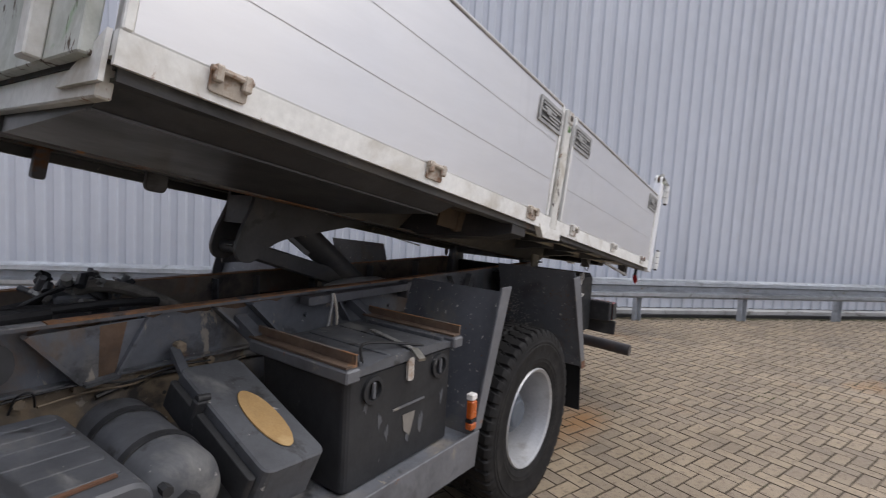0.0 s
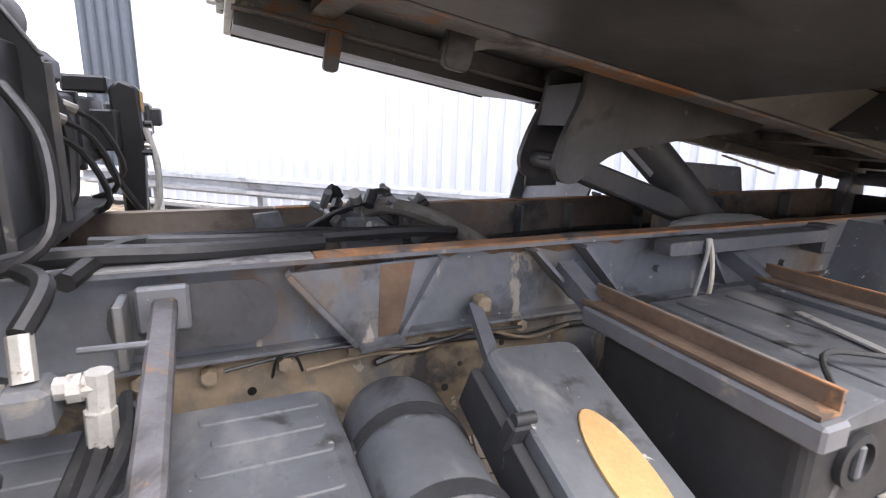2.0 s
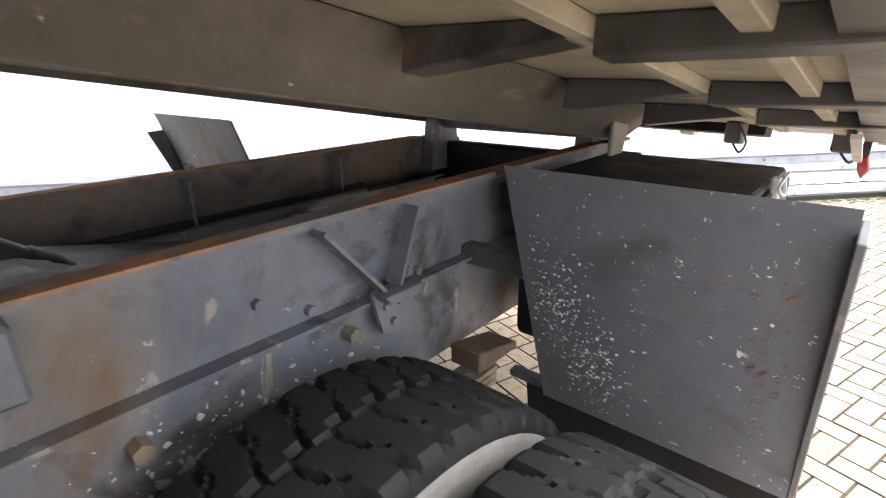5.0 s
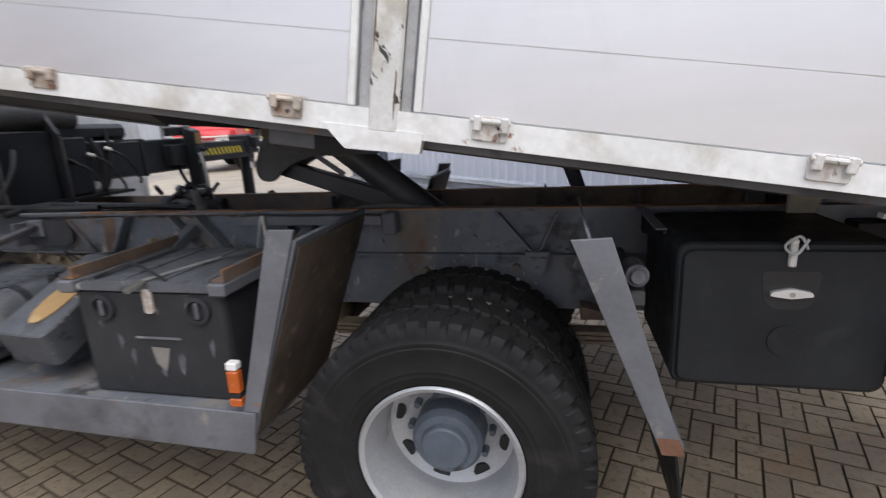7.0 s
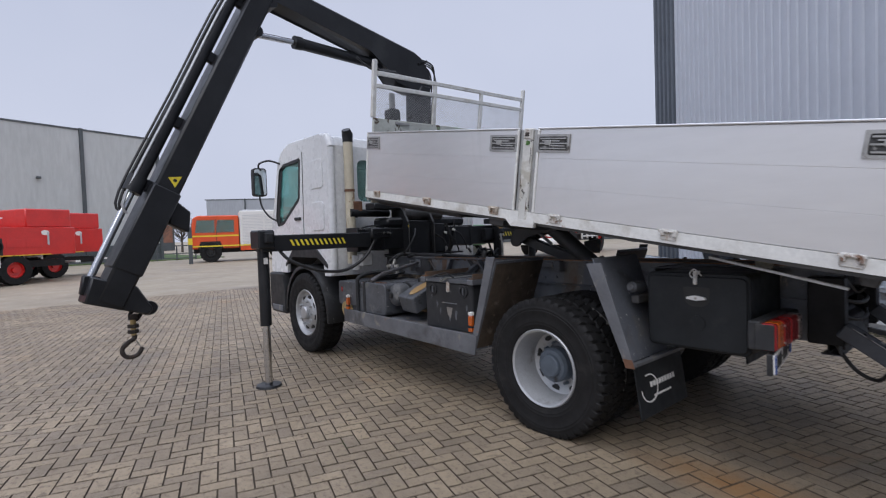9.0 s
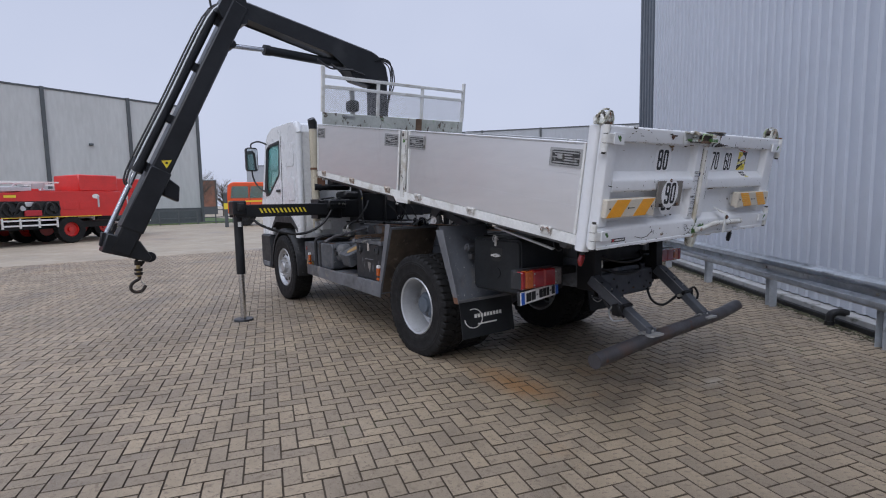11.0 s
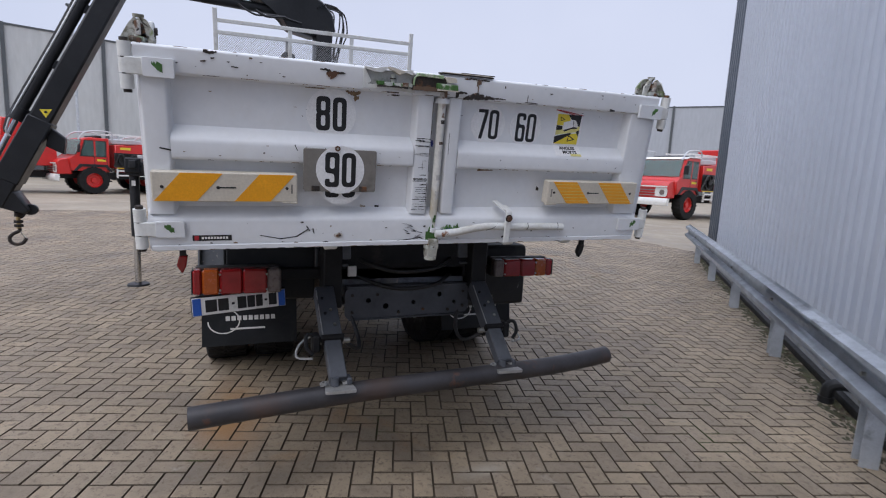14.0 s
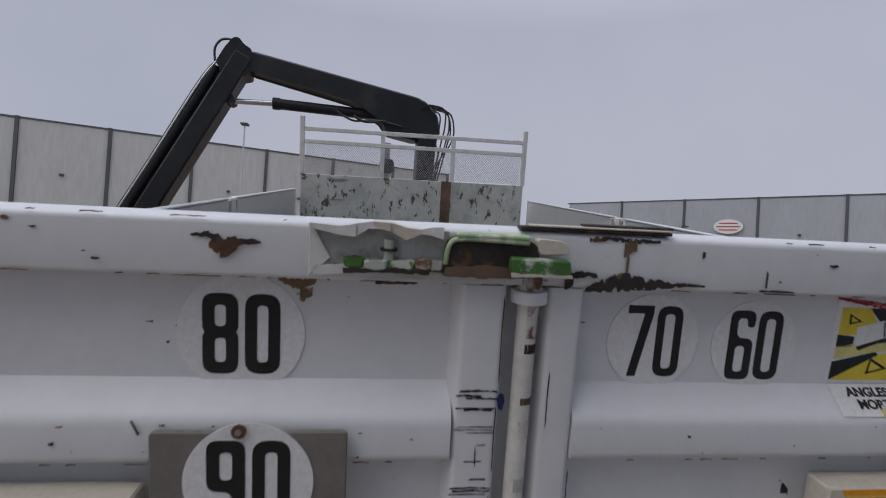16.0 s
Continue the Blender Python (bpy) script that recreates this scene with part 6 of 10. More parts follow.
    bed_part("lock_hole", box(B(), 0.058, 0.092, min(y + 0.0122 * side, y + 0.0132 * side), max(y + 0.0122 * side, y + 0.0132 * side), 0.530, 0.556), "bare_dark", cap)
    for w, a in ((0.40, 0.040), (0.22, 0.108), (0.06, 0.046)):
        bed_part("rust_run", prism(B(), [(a - 0.0015, w + 0.05), (a + 0.0015, w + 0.06), (a + 0.003, w - 0.02), (a + 0.001, w - 0.07), (a - 0.002, w - 0.02)], "y", min(y + 0.0042 * side, y + 0.0050 * side), max(y + 0.0042 * side, y + 0.0050 * side)), "rust_dull", mp)
    pv = 1.165 if side > 0 else -1.135
    rp = bed_part("rear_post", prism(B(), rounded(-2.085, -2.005, pv - 0.040, pv + 0.040, 0.025, 5), "z", -0.075, 0.69, 0.006), "white", truck, "chipped white rounded rear post")
    bed_part("post_head", prism(B(), [(-2.10, 0.692), (-2.03, 0.692), (-2.025, 0.745), (-2.05, 0.772), (-2.085, 0.768), (-2.105, 0.735)], "y", pv - 0.030, pv - 0.012, 0.004), "white_rail", rp)
    bed_part("post_head", prism(B(), [(-2.10, 0.692), (-2.03, 0.692), (-2.025, 0.735), (-2.05, 0.758), (-2.085, 0.752), (-2.105, 0.725)], "y", pv + 0.010, pv + 0.028, 0.004), "white_rail", rp)
    bed_part("head_pin", rod(B(), (-2.065, pv - 0.040, 0.738), (-2.065, pv + 0.038, 0.738), 0.013, segments=12), "bare_dark", rp)
    bed_part("head_spool", rod(B(), (-2.065, pv - 0.011, 0.738), (-2.065, pv + 0.009, 0.738), 0.024, segments=14), "rust_dull", rp)
    bed_part("prop_rod", beam(B(), (-1.15, y - 0.1 * side, -0.10), (-1.75, y - 0.1 * side, -0.14), 0.022, 0.012), "kerb", truck, "pale support rod under the body")

# under the floor: a broad folded skin in front, an open bay, a dark cross beam, then bare dusty floor plates with ribs
for side in (1, -1):
    def both(pairs):
        return [(v * side, w) for v, w in pairs]
    bed_part("under_skin", prism(B(), both([(1.149, -0.050), (1.030, -0.112), (1.015, -0.112), (0.46, -0.150), (0.44, -0.150), (0.44, -0.040), (1.149, -0.040)]), "x", 0.86, BF - 0.03), "under_skin", truck, "smooth dark folded skin under the body floor")
    bed_part("skin_lip", prism(B(), both([(1.036, -0.112), (1.012, -0.112), (1.012, -0.118), (1.036, -0.118)]), "x", 0.86, BF - 0.03), "under_skin", truck)
    bed_part("body_box", prism(B(), both([(0.44, -0.152), (0.46, -0.152), (0.570, -0.044), (0.570, -0.040), (0.44, -0.040)]), "x", -1.40, 0.858), "body_tan", truck, "dusty sloping web beside the body beam")
    cb = bed_part("cross_beam", prism(B(), both([(0.572, -0.040), (1.148, -0.040), (1.148, -0.112), (1.04, -0.140), (0.60, -0.170), (0.545, -0.150), (0.470, -0.150), (0.470, -0.146)]), "x", 0.285, 0.425, 0.012), "cross_dark", truck, "broad dark cross beam under the floor")
    gs = bed_part("beam_gusset", prism(B(), both([(0.69, -0.040), (0.885, -0.040), (0.872, -0.132), (0.845, -0.138)]), "x", 0.426, 0.47, 0.003), "bay_brown", truck, "dusty triangular gusset on the cross beam")
    bed_part("gusset_rib", prism(B(), both([(0.862, -0.040), (0.872, -0.040), (0.866, -0.130), (0.856, -0.130)]), "x", 0.471, 0.62), "bay_brown", gs)
    bed_part("bay_floor", prism(B(), both([(0.586, -0.0365), (1.148, -0.0365), (1.148, -0.0395), (0.586, -0.0395)]), "x", 0.426, 0.858), "bay_brown", truck, "rust-brown floor plate in the open bay")
    bed_part("rear_floor_plate", prism(B(), both([(0.586, -0.0365), (1.148, -0.0365), (1.148, -0.0420), (0.586, -0.0420)]), "x", -1.90, 0.284), "bed_rib", truck, "dusty tan floor plate near the tail")
    for v in (0.862, 1.03):
        bed_part("floor_rail", prism(B(), both([(v - 0.014, -0.0425), (v + 0.014, -0.0425), (v + 0.014, -0.066), (v - 0.014, -0.066)]), "x", -1.86, 0.284, 0.002), "bed_rib", truck, "thin dusty floor rail")
    for u in (-0.22, -0.72, -1.22):
        bed_part("cross_rib", prism(B(), both([(0.588, -0.0425), (0.846, -0.0425), (0.846, -0.066), (0.588, -0.105)]), "x", u - 0.035, u + 0.02, 0.003), "bed_under", truck)
        bed_part("rib_end", prism(B(), both([(0.878, -0.0425), (1.148, -0.0425), (1.148, -0.075), (0.878, -0.085)]), "x", u - 0.035, u + 0.02, 0.003), "bed_under", truck)
for k in range(9):
    u = -1.85 + 0.46 * k
    bed_part("cross_rib", box(B(), u - 0.04, u + 0.04, -0.338, 0.338, -0.075, -0.036), "bed_under", truck)
bed_part("pivot_lug", prism(B(), [(-1.30, -0.10), (-1.18, -0.10), (-1.20, -0.215), (-1.28, -0.215)], "y", 0.50, 0.515, 0.004), "bed_rib", truck, "dusty hinge lug under the body box")
# brackets and switch hanging near the tail
for v in (0.72, 1.04):
    hb = bed_part("hanging_bracket", prism(B(), [(-1.86, -0.043), (-1.76, -0.043), (-1.78, -0.12), (-1.84, -0.12)], "y", v - 0.03, v + 0.03, 0.006), "bed_under", truck, "small dark bracket under the tail")
    bed_part("bracket_wire", sweep(B(), [(-1.80, v, -0.12), (-1.78, v + 0.03, -0.15), (-1.75, v + 0.05, -0.11), (-1.72, v + 0.02, -0.05)], 0.004, 6, 4), "hose", hb)

# guide lugs hanging from the beams
bed_part("guide_lug", prism(B(), rounded(1.755, 1.805, -0.235, -0.10, 0.014), "y", -0.375, -0.335, 0.004), "bed_under", truck, "dark steel guide lug")
bed_part("guide_lug", prism(B(), rounded(1.52, 1.60, -0.215, -0.10, 0.022), "y", 0.17, 0.20, 0.004), "bed_under", truck, "dark steel guide lug")
bed_part("front_sill", box(B(), BF - 0.03, BF, -1.13, 1.13, -0.105, -0.0355, 0.004), "white_rail", truck, "white front sill of the body")
bed_part("front_gusset", prism(B(), [(1.165, -0.08), (1.165, 0.02), (0.95, -0.075), (0.95, -0.08)], "x", BF + 0.002, BF + 0.012), "white_rail", truck)

# headboard with mesh rack
hd = bed_part("headboard", box(B(), 2.125, 2.155, -1.10, 1.115, -0.03, 0.735, 0.004), "head_inner", truck, "scraped pale headboard with rust runs")
bed_part("rust_run", box(B(), 2.1225, 2.1245, -0.36, -0.26, 0.30, 0.735), "rust_dull", hd, "rust stain")
bed_part("small_hatch", prism(B(), rounded(0.70, 0.84, 0.50, 0.66, 0.01), "x", 2.118, 2.1245, 0.002), "head_inner", hd)
bed_part("slot_plate", box(B(), 2.112, 2.1245, 0.68, 0.86, 0.69, 0.715, 0.002), "alu_dull", hd)
for v in (-0.9, -0.45, 0.0, 0.45, 0.9):
    bed_part("front_rib", box(B(), 2.156, 2.19, v - 0.03, v + 0.03, -0.03, 0.735, 0.004), "white_rail", hd)
rk = bed_part("rack_post", box(B(), 2.13, 2.17, 1.085, 1.13, 0.737, 1.285, 0.005), "white_rail", truck, "grey-white rack post")
bed_part("rack_post", box(B(), 2.13, 2.17, -1.115, -1.07, 0.737, 1.285, 0.005), "white_rail", truck, "grey-white rack post")
for v in (0.335, -0.365):
    bed_part("rack_post", box(B(), 2.135, 2.165, v - 0.022, v + 0.022, 0.737, 1.165, 0.004), "white_rail", truck, "grey-white rack post")
for w in (1.165, 1.045):
    bed_part("rack_bar", box(B(), 2.132, 2.168, -1.069, 1.084, w - 0.02, w + 0.02, 0.004), "white_rail", truck, "grey-white rack bar")
bm = B()
n_up, n_side = 11, 92
for i in range(n_side):
    for j in range(n_up):
        cy = -1.06 + (i + 0.5) * 2.135 / n_side
        cz = 0.742 + (j + 0.5) * 0.282 / n_up
        hw, hh = 2.135 / n_side / 2, 0.282 / n_up / 2
        for p, q in (((-hw, 0), (0, hh)), ((0, hh), (hw, 0)), ((hw, 0), (0, -hh)), ((0, -hh), (-hw, 0))):
            d = Vector((q[0] - p[0], q[1] - p[1])).normalized() * 0.0018
            a = [(cy + p[0] - d.y, cz + p[1] + d.x), (cy + p[0] + d.y, cz + p[1] - d.x), (cy + q[0] + d.y, cz + q[1] - d.x), (cy + q[0] - d.y, cz + q[1] + d.x)]
            bm.faces.new([bm.verts.new((2.150, y, z)) for y, z in a])
bed_part("rack_mesh", bm, "alu_dull", truck, "expanded metal mesh of the rack", smooth=0)

# tailgate
GU = -2.105   # its outer skin
GL, GR = 1.195, -1.100   # its ends
tg = bed_part("tailgate", box(B(), GU, GU + 0.012, GR, GL, -0.035, 0.69), "white", truck, "chipped white steel tailgate with pressed ribs")


def gate(name, bm, mat, label="", parent=None, smooth=35):
    return bed_part(name, bm, mat, parent or tg, label, smooth)


def folded(bm, outline, axis, a, b, r=0.012, n=3):
    """A pressed section: its outer folds are rounded, its two ends lie on the skin."""
    pts = [outline[0]]
    for i in range(1, len(outline) - 1):
        p, q, s = Vector(outline[i - 1]), Vector(outline[i]), Vector(outline[i + 1])
        k = min(r, (p - q).length * 0.45, (s - q).length * 0.45)
        u, v = q + (p - q).normalized() * k, q + (s - q).normalized() * k
        for t in range(n + 1):
            f = t / n
            c = u * (1 - f) ** 2 + q * 2 * f * (1 - f) + v * f * f
            pts.append((c.x, c.y))
    pts.append(outline[-1])
    return prism(bm, pts, axis, a, b)


gate("top_beam", folded(B(), [(GU, 0.597), (GU - 0.053, 0.604), (GU - 0.058, 0.688), (GU - 0.045, 0.6945), (GU, 0.6945)], "y", GR + 0.003, GL - 0.003, 0.007), "white")
gate("bottom_beam", folded(B(), [(GU, 0.115), (GU - 0.054, 0.074), (GU - 0.058, -0.026), (GU - 0.045, -0.042), (GU, -0.042)], "y", GR + 0.003, GL - 0.003), "white")
gate("bottom_lip", box(B(), GU - 0.0635, GU - 0.052, GR + 0.01, GL - 0.01, -0.046, -0.026, 0.002), "white")
for a, b in ((1.098, 0.172), (-0.036, -0.952)):
    gate("middle_rib", folded(B(), [(GU, 0.424), (GU - 0.050, 0.375), (GU - 0.053, 0.304), (GU, 0.296)], "y", b, a), "white")
for a, b in ((GL - 0.002, 1.090), (0.178, 0.084), (0.034, -0.045), (-0.938, GR + 0.002)):
    gate("stile", folded(B(), [(GU, a), (GU - 0.048, a - 0.012), (GU - 0.048, b + 0.012), (GU, b)], "z", 0.095, 0.602, 0.008), "white")

# locking pole in the groove between the stiles
pole = gate("locking_pole", rod(B(), (GU - 0.040, 0.056, -0.06), (GU - 0.040, 0.056, 0.618), 0.0170, segments=20), "pole", "yellowed white locking pole")
for w, r in ((0.586, 0.030), (0.02, 0.026)):
    gate("pole_ring", rod(B(), (GU - 0.040, 0.056, w - 0.010), (GU - 0.040, 0.056, w + 0.010), r, segments=20), "white", "", pole)
gate("pole_joint", rod(B(), (GU - 0.040, 0.056, 0.597), (GU - 0.040, 0.056, 0.628), 0.0215, segments=16), "hinge_worn", "rusty joint", pole)
foot_block = gate("pole_foot", prism(B(), fillet([(GU - 0.082, -0.020), (GU - 0.01, -0.020), (GU - 0.015, -0.115), (GU - 0.066, -0.122)], 0.012), "y", 0.034, 0.078, 0.006), "grimy", "green-smeared lower lock", pole)
gate("foot_collar", rod(B(), (GU - 0.046, 0.056, -0.068), (GU - 0.046, 0.056, -0.052), 0.034, segments=16), "head_inner", "", pole)
gate("foot_collar", rod(B(), (GU - 0.046, 0.056, -0.122), (GU - 0.046, 0.056, -0.108), 0.028, segments=16), "grimy", "", pole)
gate("lock_lever", sweep(B(), [(GU - 0.074, 0.050, 0.006), (GU - 0.076, -0.04, 0.012), (GU - 0.080, -0.13, 0.030), (GU - 0.082, -0.21, 0.040), (GU - 0.080, -0.36, 0.037), (GU - 0.078, -0.50, 0.035), (GU - 0.077, -0.625, 0.032)], 0.0175, 14, 6), "white_rail", "bent white lock lever with cracked paint", pole, 60)
for v, tilt in ((-0.225, 0.03), (-0.415, 0.004), (-0.585, 0.003)):
    gate("crack_line", sweep(B(), [(GU - 0.084, v - tilt, 0.057), (GU - 0.100, v - tilt * 0.4, 0.042), (GU - 0.097, v + tilt, 0.026)], 0.0012, 5, 4), "ink", "", pole)
clip = gate("lever_clip", prism(B(), [(GU - 0.045, 0.135), (GU - 0.105, 0.120), (GU - 0.110, 0.112), (GU - 0.110, -0.034), (GU - 0.104, -0.034), (GU - 0.104, 0.110), (GU - 0.045, 0.124)], "y", -0.314, -0.284, 0.002), "white_rail", "flat steel clip over the lever", pole)
gate("clip_arm", beam(B(), (GU - 0.020, -0.258, 0.150), (GU - 0.085, -0.290, 0.121), 0.032, 0.007), "white_rail", "", pole)
gate("clip_bolt", rod(B(), (GU - 0.122, -0.299, 0.086), (GU - 0.110, -0.299, 0.086), 0.012, segments=6), "rust", "", pole)
gate("clip_washer", rod(B(), (GU - 0.113, -0.299, 0.086), (GU - 0.1101, -0.299, 0.086), 0.018, segments=14), "bare_dark", "", pole)


def ragged(v, w, hw, hh, seed, n=30):
    """An uneven patch: a long blot with torn edges."""
    r = random.Random(seed)
    return [(v + hw * math.cos(2 * math.pi * i / n) * r.uniform(0.55, 1.1), w + hh * math.sin(2 * math.pi * i / n) * r.uniform(0.25, 1.25)) for i in range(n)]


def torn(v0, v1, top, low, seed, step=0.006, jag=0.5):
    """A flake with a torn upper and lower edge between v0 and v1; top and low give its heights at even steps."""
    r = random.Random(seed)
    n = max(4, int(abs(v1 - v0) / step))

    def level(row, f):
        k = f * (len(row) - 1)
        i = min(int(k), len(row) - 2)
        return row[i] + (row[i + 1] - row[i]) * (k - i)
    up, down = [], []
    for i in range(n + 1):
        f = i / n
        a, b = level(top, f), level(low, f)
        d = max(a - b, 0.0006)
        up.append((v0 + (v1 - v0) * (f + r.uniform(-0.3, 0.3) / n), a - d * jag * r.random() * r.random()))
        down.append((v0 + (v1 - v0) * (f + r.uniform(-0.3, 0.3) / n), b + d * jag * 0.8 * r.random() * r.random()))
    down = [(p, min(q, u[1] - 0.0004)) for (p, q), u in zip(down, up)]
    return up + down[::-1]


def flake(outline, out, mat, name="bare_patch", thick=0.0010):
    return gate(name, prism(B(), outline, "x", out - thick, out), mat, smooth=0)


FACE = GU - 0.0578   # outer face of the top beam
# torn pocket with its curled lip, lock bar, pin and housing on the top beam
gate("torn_pocket", prism(B(), [(0.398, 0.684), (0.195, 0.687), (0.190, 0.622), (0.392, 0.618)], "x", FACE - 0.0016, FACE), "steel_pale", "open torn pocket in the top beam")
gate("pocket_edge", prism(B(), torn(0.400, 0.19, (0.628, 0.634, 0.628, 0.622), (0.612, 0.618, 0.612, 0.607), 5, 0.012, 0.2), "x", FACE - 0.006, FACE - 0.0017), "white_rail")
gate("pocket_side", prism(B(), [(0.404, 0.688), (0.398, 0.688), (0.372, 0.640), (0.404, 0.612)], "x", FACE - 0.006, FACE - 0.0017, 0.001), "white_rail")
lip = [(0.402, 0.693), (0.36, 0.690), (0.335, 0.6945), (0.31, 0.699), (0.285, 0.698), (0.262, 0.692), (0.24, 0.690), (0.222, 0.694), (0.206, 0.6955)]
for i, ((v0, w0), (v1, w1)) in enumerate(zip(lip, lip[1:])):
    gate("torn_lip", prism(B(), [(v0, w0), (v1, w1), (v1, w1 - 0.007 - 0.006 * ((i + 1) % 3)), (v0, w0 - 0.007 - 0.006 * (i % 3))], "x", FACE - 0.022 - 0.004 * (i % 2), FACE - 0.001), "sign_cream" if 2 < i < 6 else "white_rail", "bent torn steel lip")
for k, (v0, v1, mat) in enumerate(((0.352, 0.322, "green"), (0.322, 0.288, "head_inner"), (0.290, 0.246, "green"), (0.246, 0.222, "hinge_worn"), (0.224, 0.204, "head_inner"))):
    dz = (0.0, -0.003, -0.002, 0.001, -0.001)[k]
    gate("lock_bar", prism(B(), [(v0, 0.645 + dz), ((v0 + v1) / 2, 0.642 + dz), (v1, 0.646 + dz), (v1, 0.630 + dz), ((v0 + v1) / 2, 0.627 + dz), (v0, 0.631 + dz)], "x", FACE - 0.022 - 0.003 * (k % 2), FACE - 0.0017, 0.003), mat, "dented green lock bar")
flake(torn(0.352, 0.225, (0.629, 0.632, 0.630), (0.620, 0.623, 0.621), 8), FACE - 0.0226, "bare_dark")
gate("lock_pin", rod(B(), (FACE - 0.012, 0.286, 0.640), (FACE - 0.012, 0.286, 0.672), 0.008, segments=10), "head_inner")
gate("lock_pin", rod(B(), (FACE - 0.012, 0.286, 0.655), (FACE - 0.012, 0.286, 0.659), 0.013, segments=10), "bare_dark")
hs = gate("lock_housing", prism(B(), fillet([(0.205, 0.620), (0.200, 0.672), (0.185, 0.682), (0.070, 0.680), (0.056, 0.668), (0.058, 0.622)], 0.008), "x", FACE - 0.020, FACE - 0.0005, 0.003), "bare_dark", "battered open lock housing")
gate("housing_rim", sweep(B(), [(FACE - 0.022, 0.201, 0.640), (FACE - 0.024, 0.197, 0.668), (FACE - 0.025, 0.182, 0.679), (FACE - 0.026, 0.13, 0.679), (FACE - 0.025, 0.075, 0.677)], 0.0042, 8, 4), "green_pale", "pale green rim of the lock", hs)
gate("housing_top", box(B(), FACE - 0.030, FACE - 0.002, 0.074, 0.186, 0.681, 0.6875, 0.002), "green_pale", "", hs)
gate("housing_floor", prism(B(), torn(0.200, 0.060, (0.637, 0.640, 0.636), (0.622, 0.618, 0.624), 12, 0.01, 0.25), "x", FACE - 0.026, FACE - 0.0205), "rust_dull", "", hs)
gate("lock_block", prism(B(), [(0.104, 0.656), (0.012, 0.654), (0.008, 0.632), (0.060, 0.629), (0.104, 0.633)], "x", FACE - 0.040, FACE - 0.0205, 0.003), "green", "scraped green lock bar", hs)
gate("lock_nose", prism(B(), fillet([(0.062, 0.684), (0.018, 0.681), (0.010, 0.664), (0.058, 0.660)], 0.006), "x", FACE - 0.026, FACE - 0.0005, 0.003), "sign_cream", "", hs)
flake(torn(0.104, 0.008, (0.634, 0.632, 0.633), (0.626, 0.628, 0.627), 9), FACE - 0.0402, "sign_cream", "scrape")
gate("bare_edge", box(B(), FACE - 0.003, FACE + 0.020, -0.168, 0.084, 0.6948, 0.7005, 0.0015), "bare_dark", "bare dark edge")
gate("edge_strip", box(B(), FACE - 0.005, FACE + 0.012, -0.160, 0.070, 0.7008, 0.7038, 0.001), "sign_cream")
gate("bare_edge", box(B(), FACE + 0.001, FACE + 0.020, -0.172, -0.02, 0.7040, 0.7075, 0.001), "bare_dark", "bare dark edge")

# large flakes where the paint has gone
for k, (v0, v1, top, low, mat, jag) in enumerate((
        (0.004, -0.050, (0.628, 0.634, 0.630), (0.617, 0.621, 0.622), "bare_dark", 0.5), (0.004, -0.010, (0.630, 0.628), (0.599, 0.606), "bare_dark", 0.5),
        (-0.030, -0.235, (0.606, 0.626, 0.634, 0.628, 0.622, 0.620, 0.617), (0.598, 0.598, 0.600, 0.603, 0.608, 0.612, 0.613), "bare_dark", 0.6),
        (-0.045, -0.125, (0.614, 0.630, 0.634, 0.626), (0.600, 0.602, 0.604, 0.610), "rust_dull", 0.6),
        (-0.030, -0.150, (0.690, 0.691, 0.689, 0.688), (0.679, 0.682, 0.680, 0.683), "bare_dark", 0.7),
        (-0.090, -0.110, (0.690, 0.690), (0.652, 0.668), "rust_dull", 0.6), (-0.096, -0.100, (0.665, 0.665), (0.628, 0.632), "rust_dull", 0.4),
        (0.572, 0.474, (0.668, 0.672, 0.666, 0.668, 0.660), (0.664, 0.660, 0.644, 0.652, 0.656), "bare_dark", 0.6),
        (0.548, 0.500, (0.660, 0.668, 0.664), (0.646, 0.632, 0.652), "rust", 0.6), (0.532, 0.520, (0.652, 0.650), (0.628, 0.634), "rust", 0.5),
        (0.975, 0.930, (0.694, 0.694, 0.694), (0.682, 0.676, 0.686), "bare_dark", 0.5), (0.952, 0.940, (0.668, 0.670), (0.662, 0.664), "bare_dark", 0.3),
        (0.985, 0.968, (0.655, 0.658), (0.649, 0.652), "bare_dark", 0.3), (0.885, 0.860, (0.646, 0.644), (0.641, 0.640), "bare_dark", 0.3),
        (-0.335, -0.400, (0.612, 0.6125, 0.611), (0.608, 0.608, 0.608), "bare_dark", 0.4), (-0.345, -0.348, (0.645, 0.640), (0.612, 0.612), "bare_dark", 0.5),
        (-0.805, -0.835, (0.616, 0.612), (0.602, 0.604), "ink", 0.2), (-0.225, -0.230, (0.672, 0.672), (0.660, 0.662), "bare_dark", 0.3),
        (0.305, 0.255, (0.607, 0.606), (0.600, 0.602), "bare_dark", 0.4))):
    flake(torn(v0, v1, top, low, 60 + k, 0.0045 if abs(v0 - v1) > 0.03 else 0.003, jag), FACE - 0.0004 * (k % 3), mat)
SKIN = GU - 0.0006
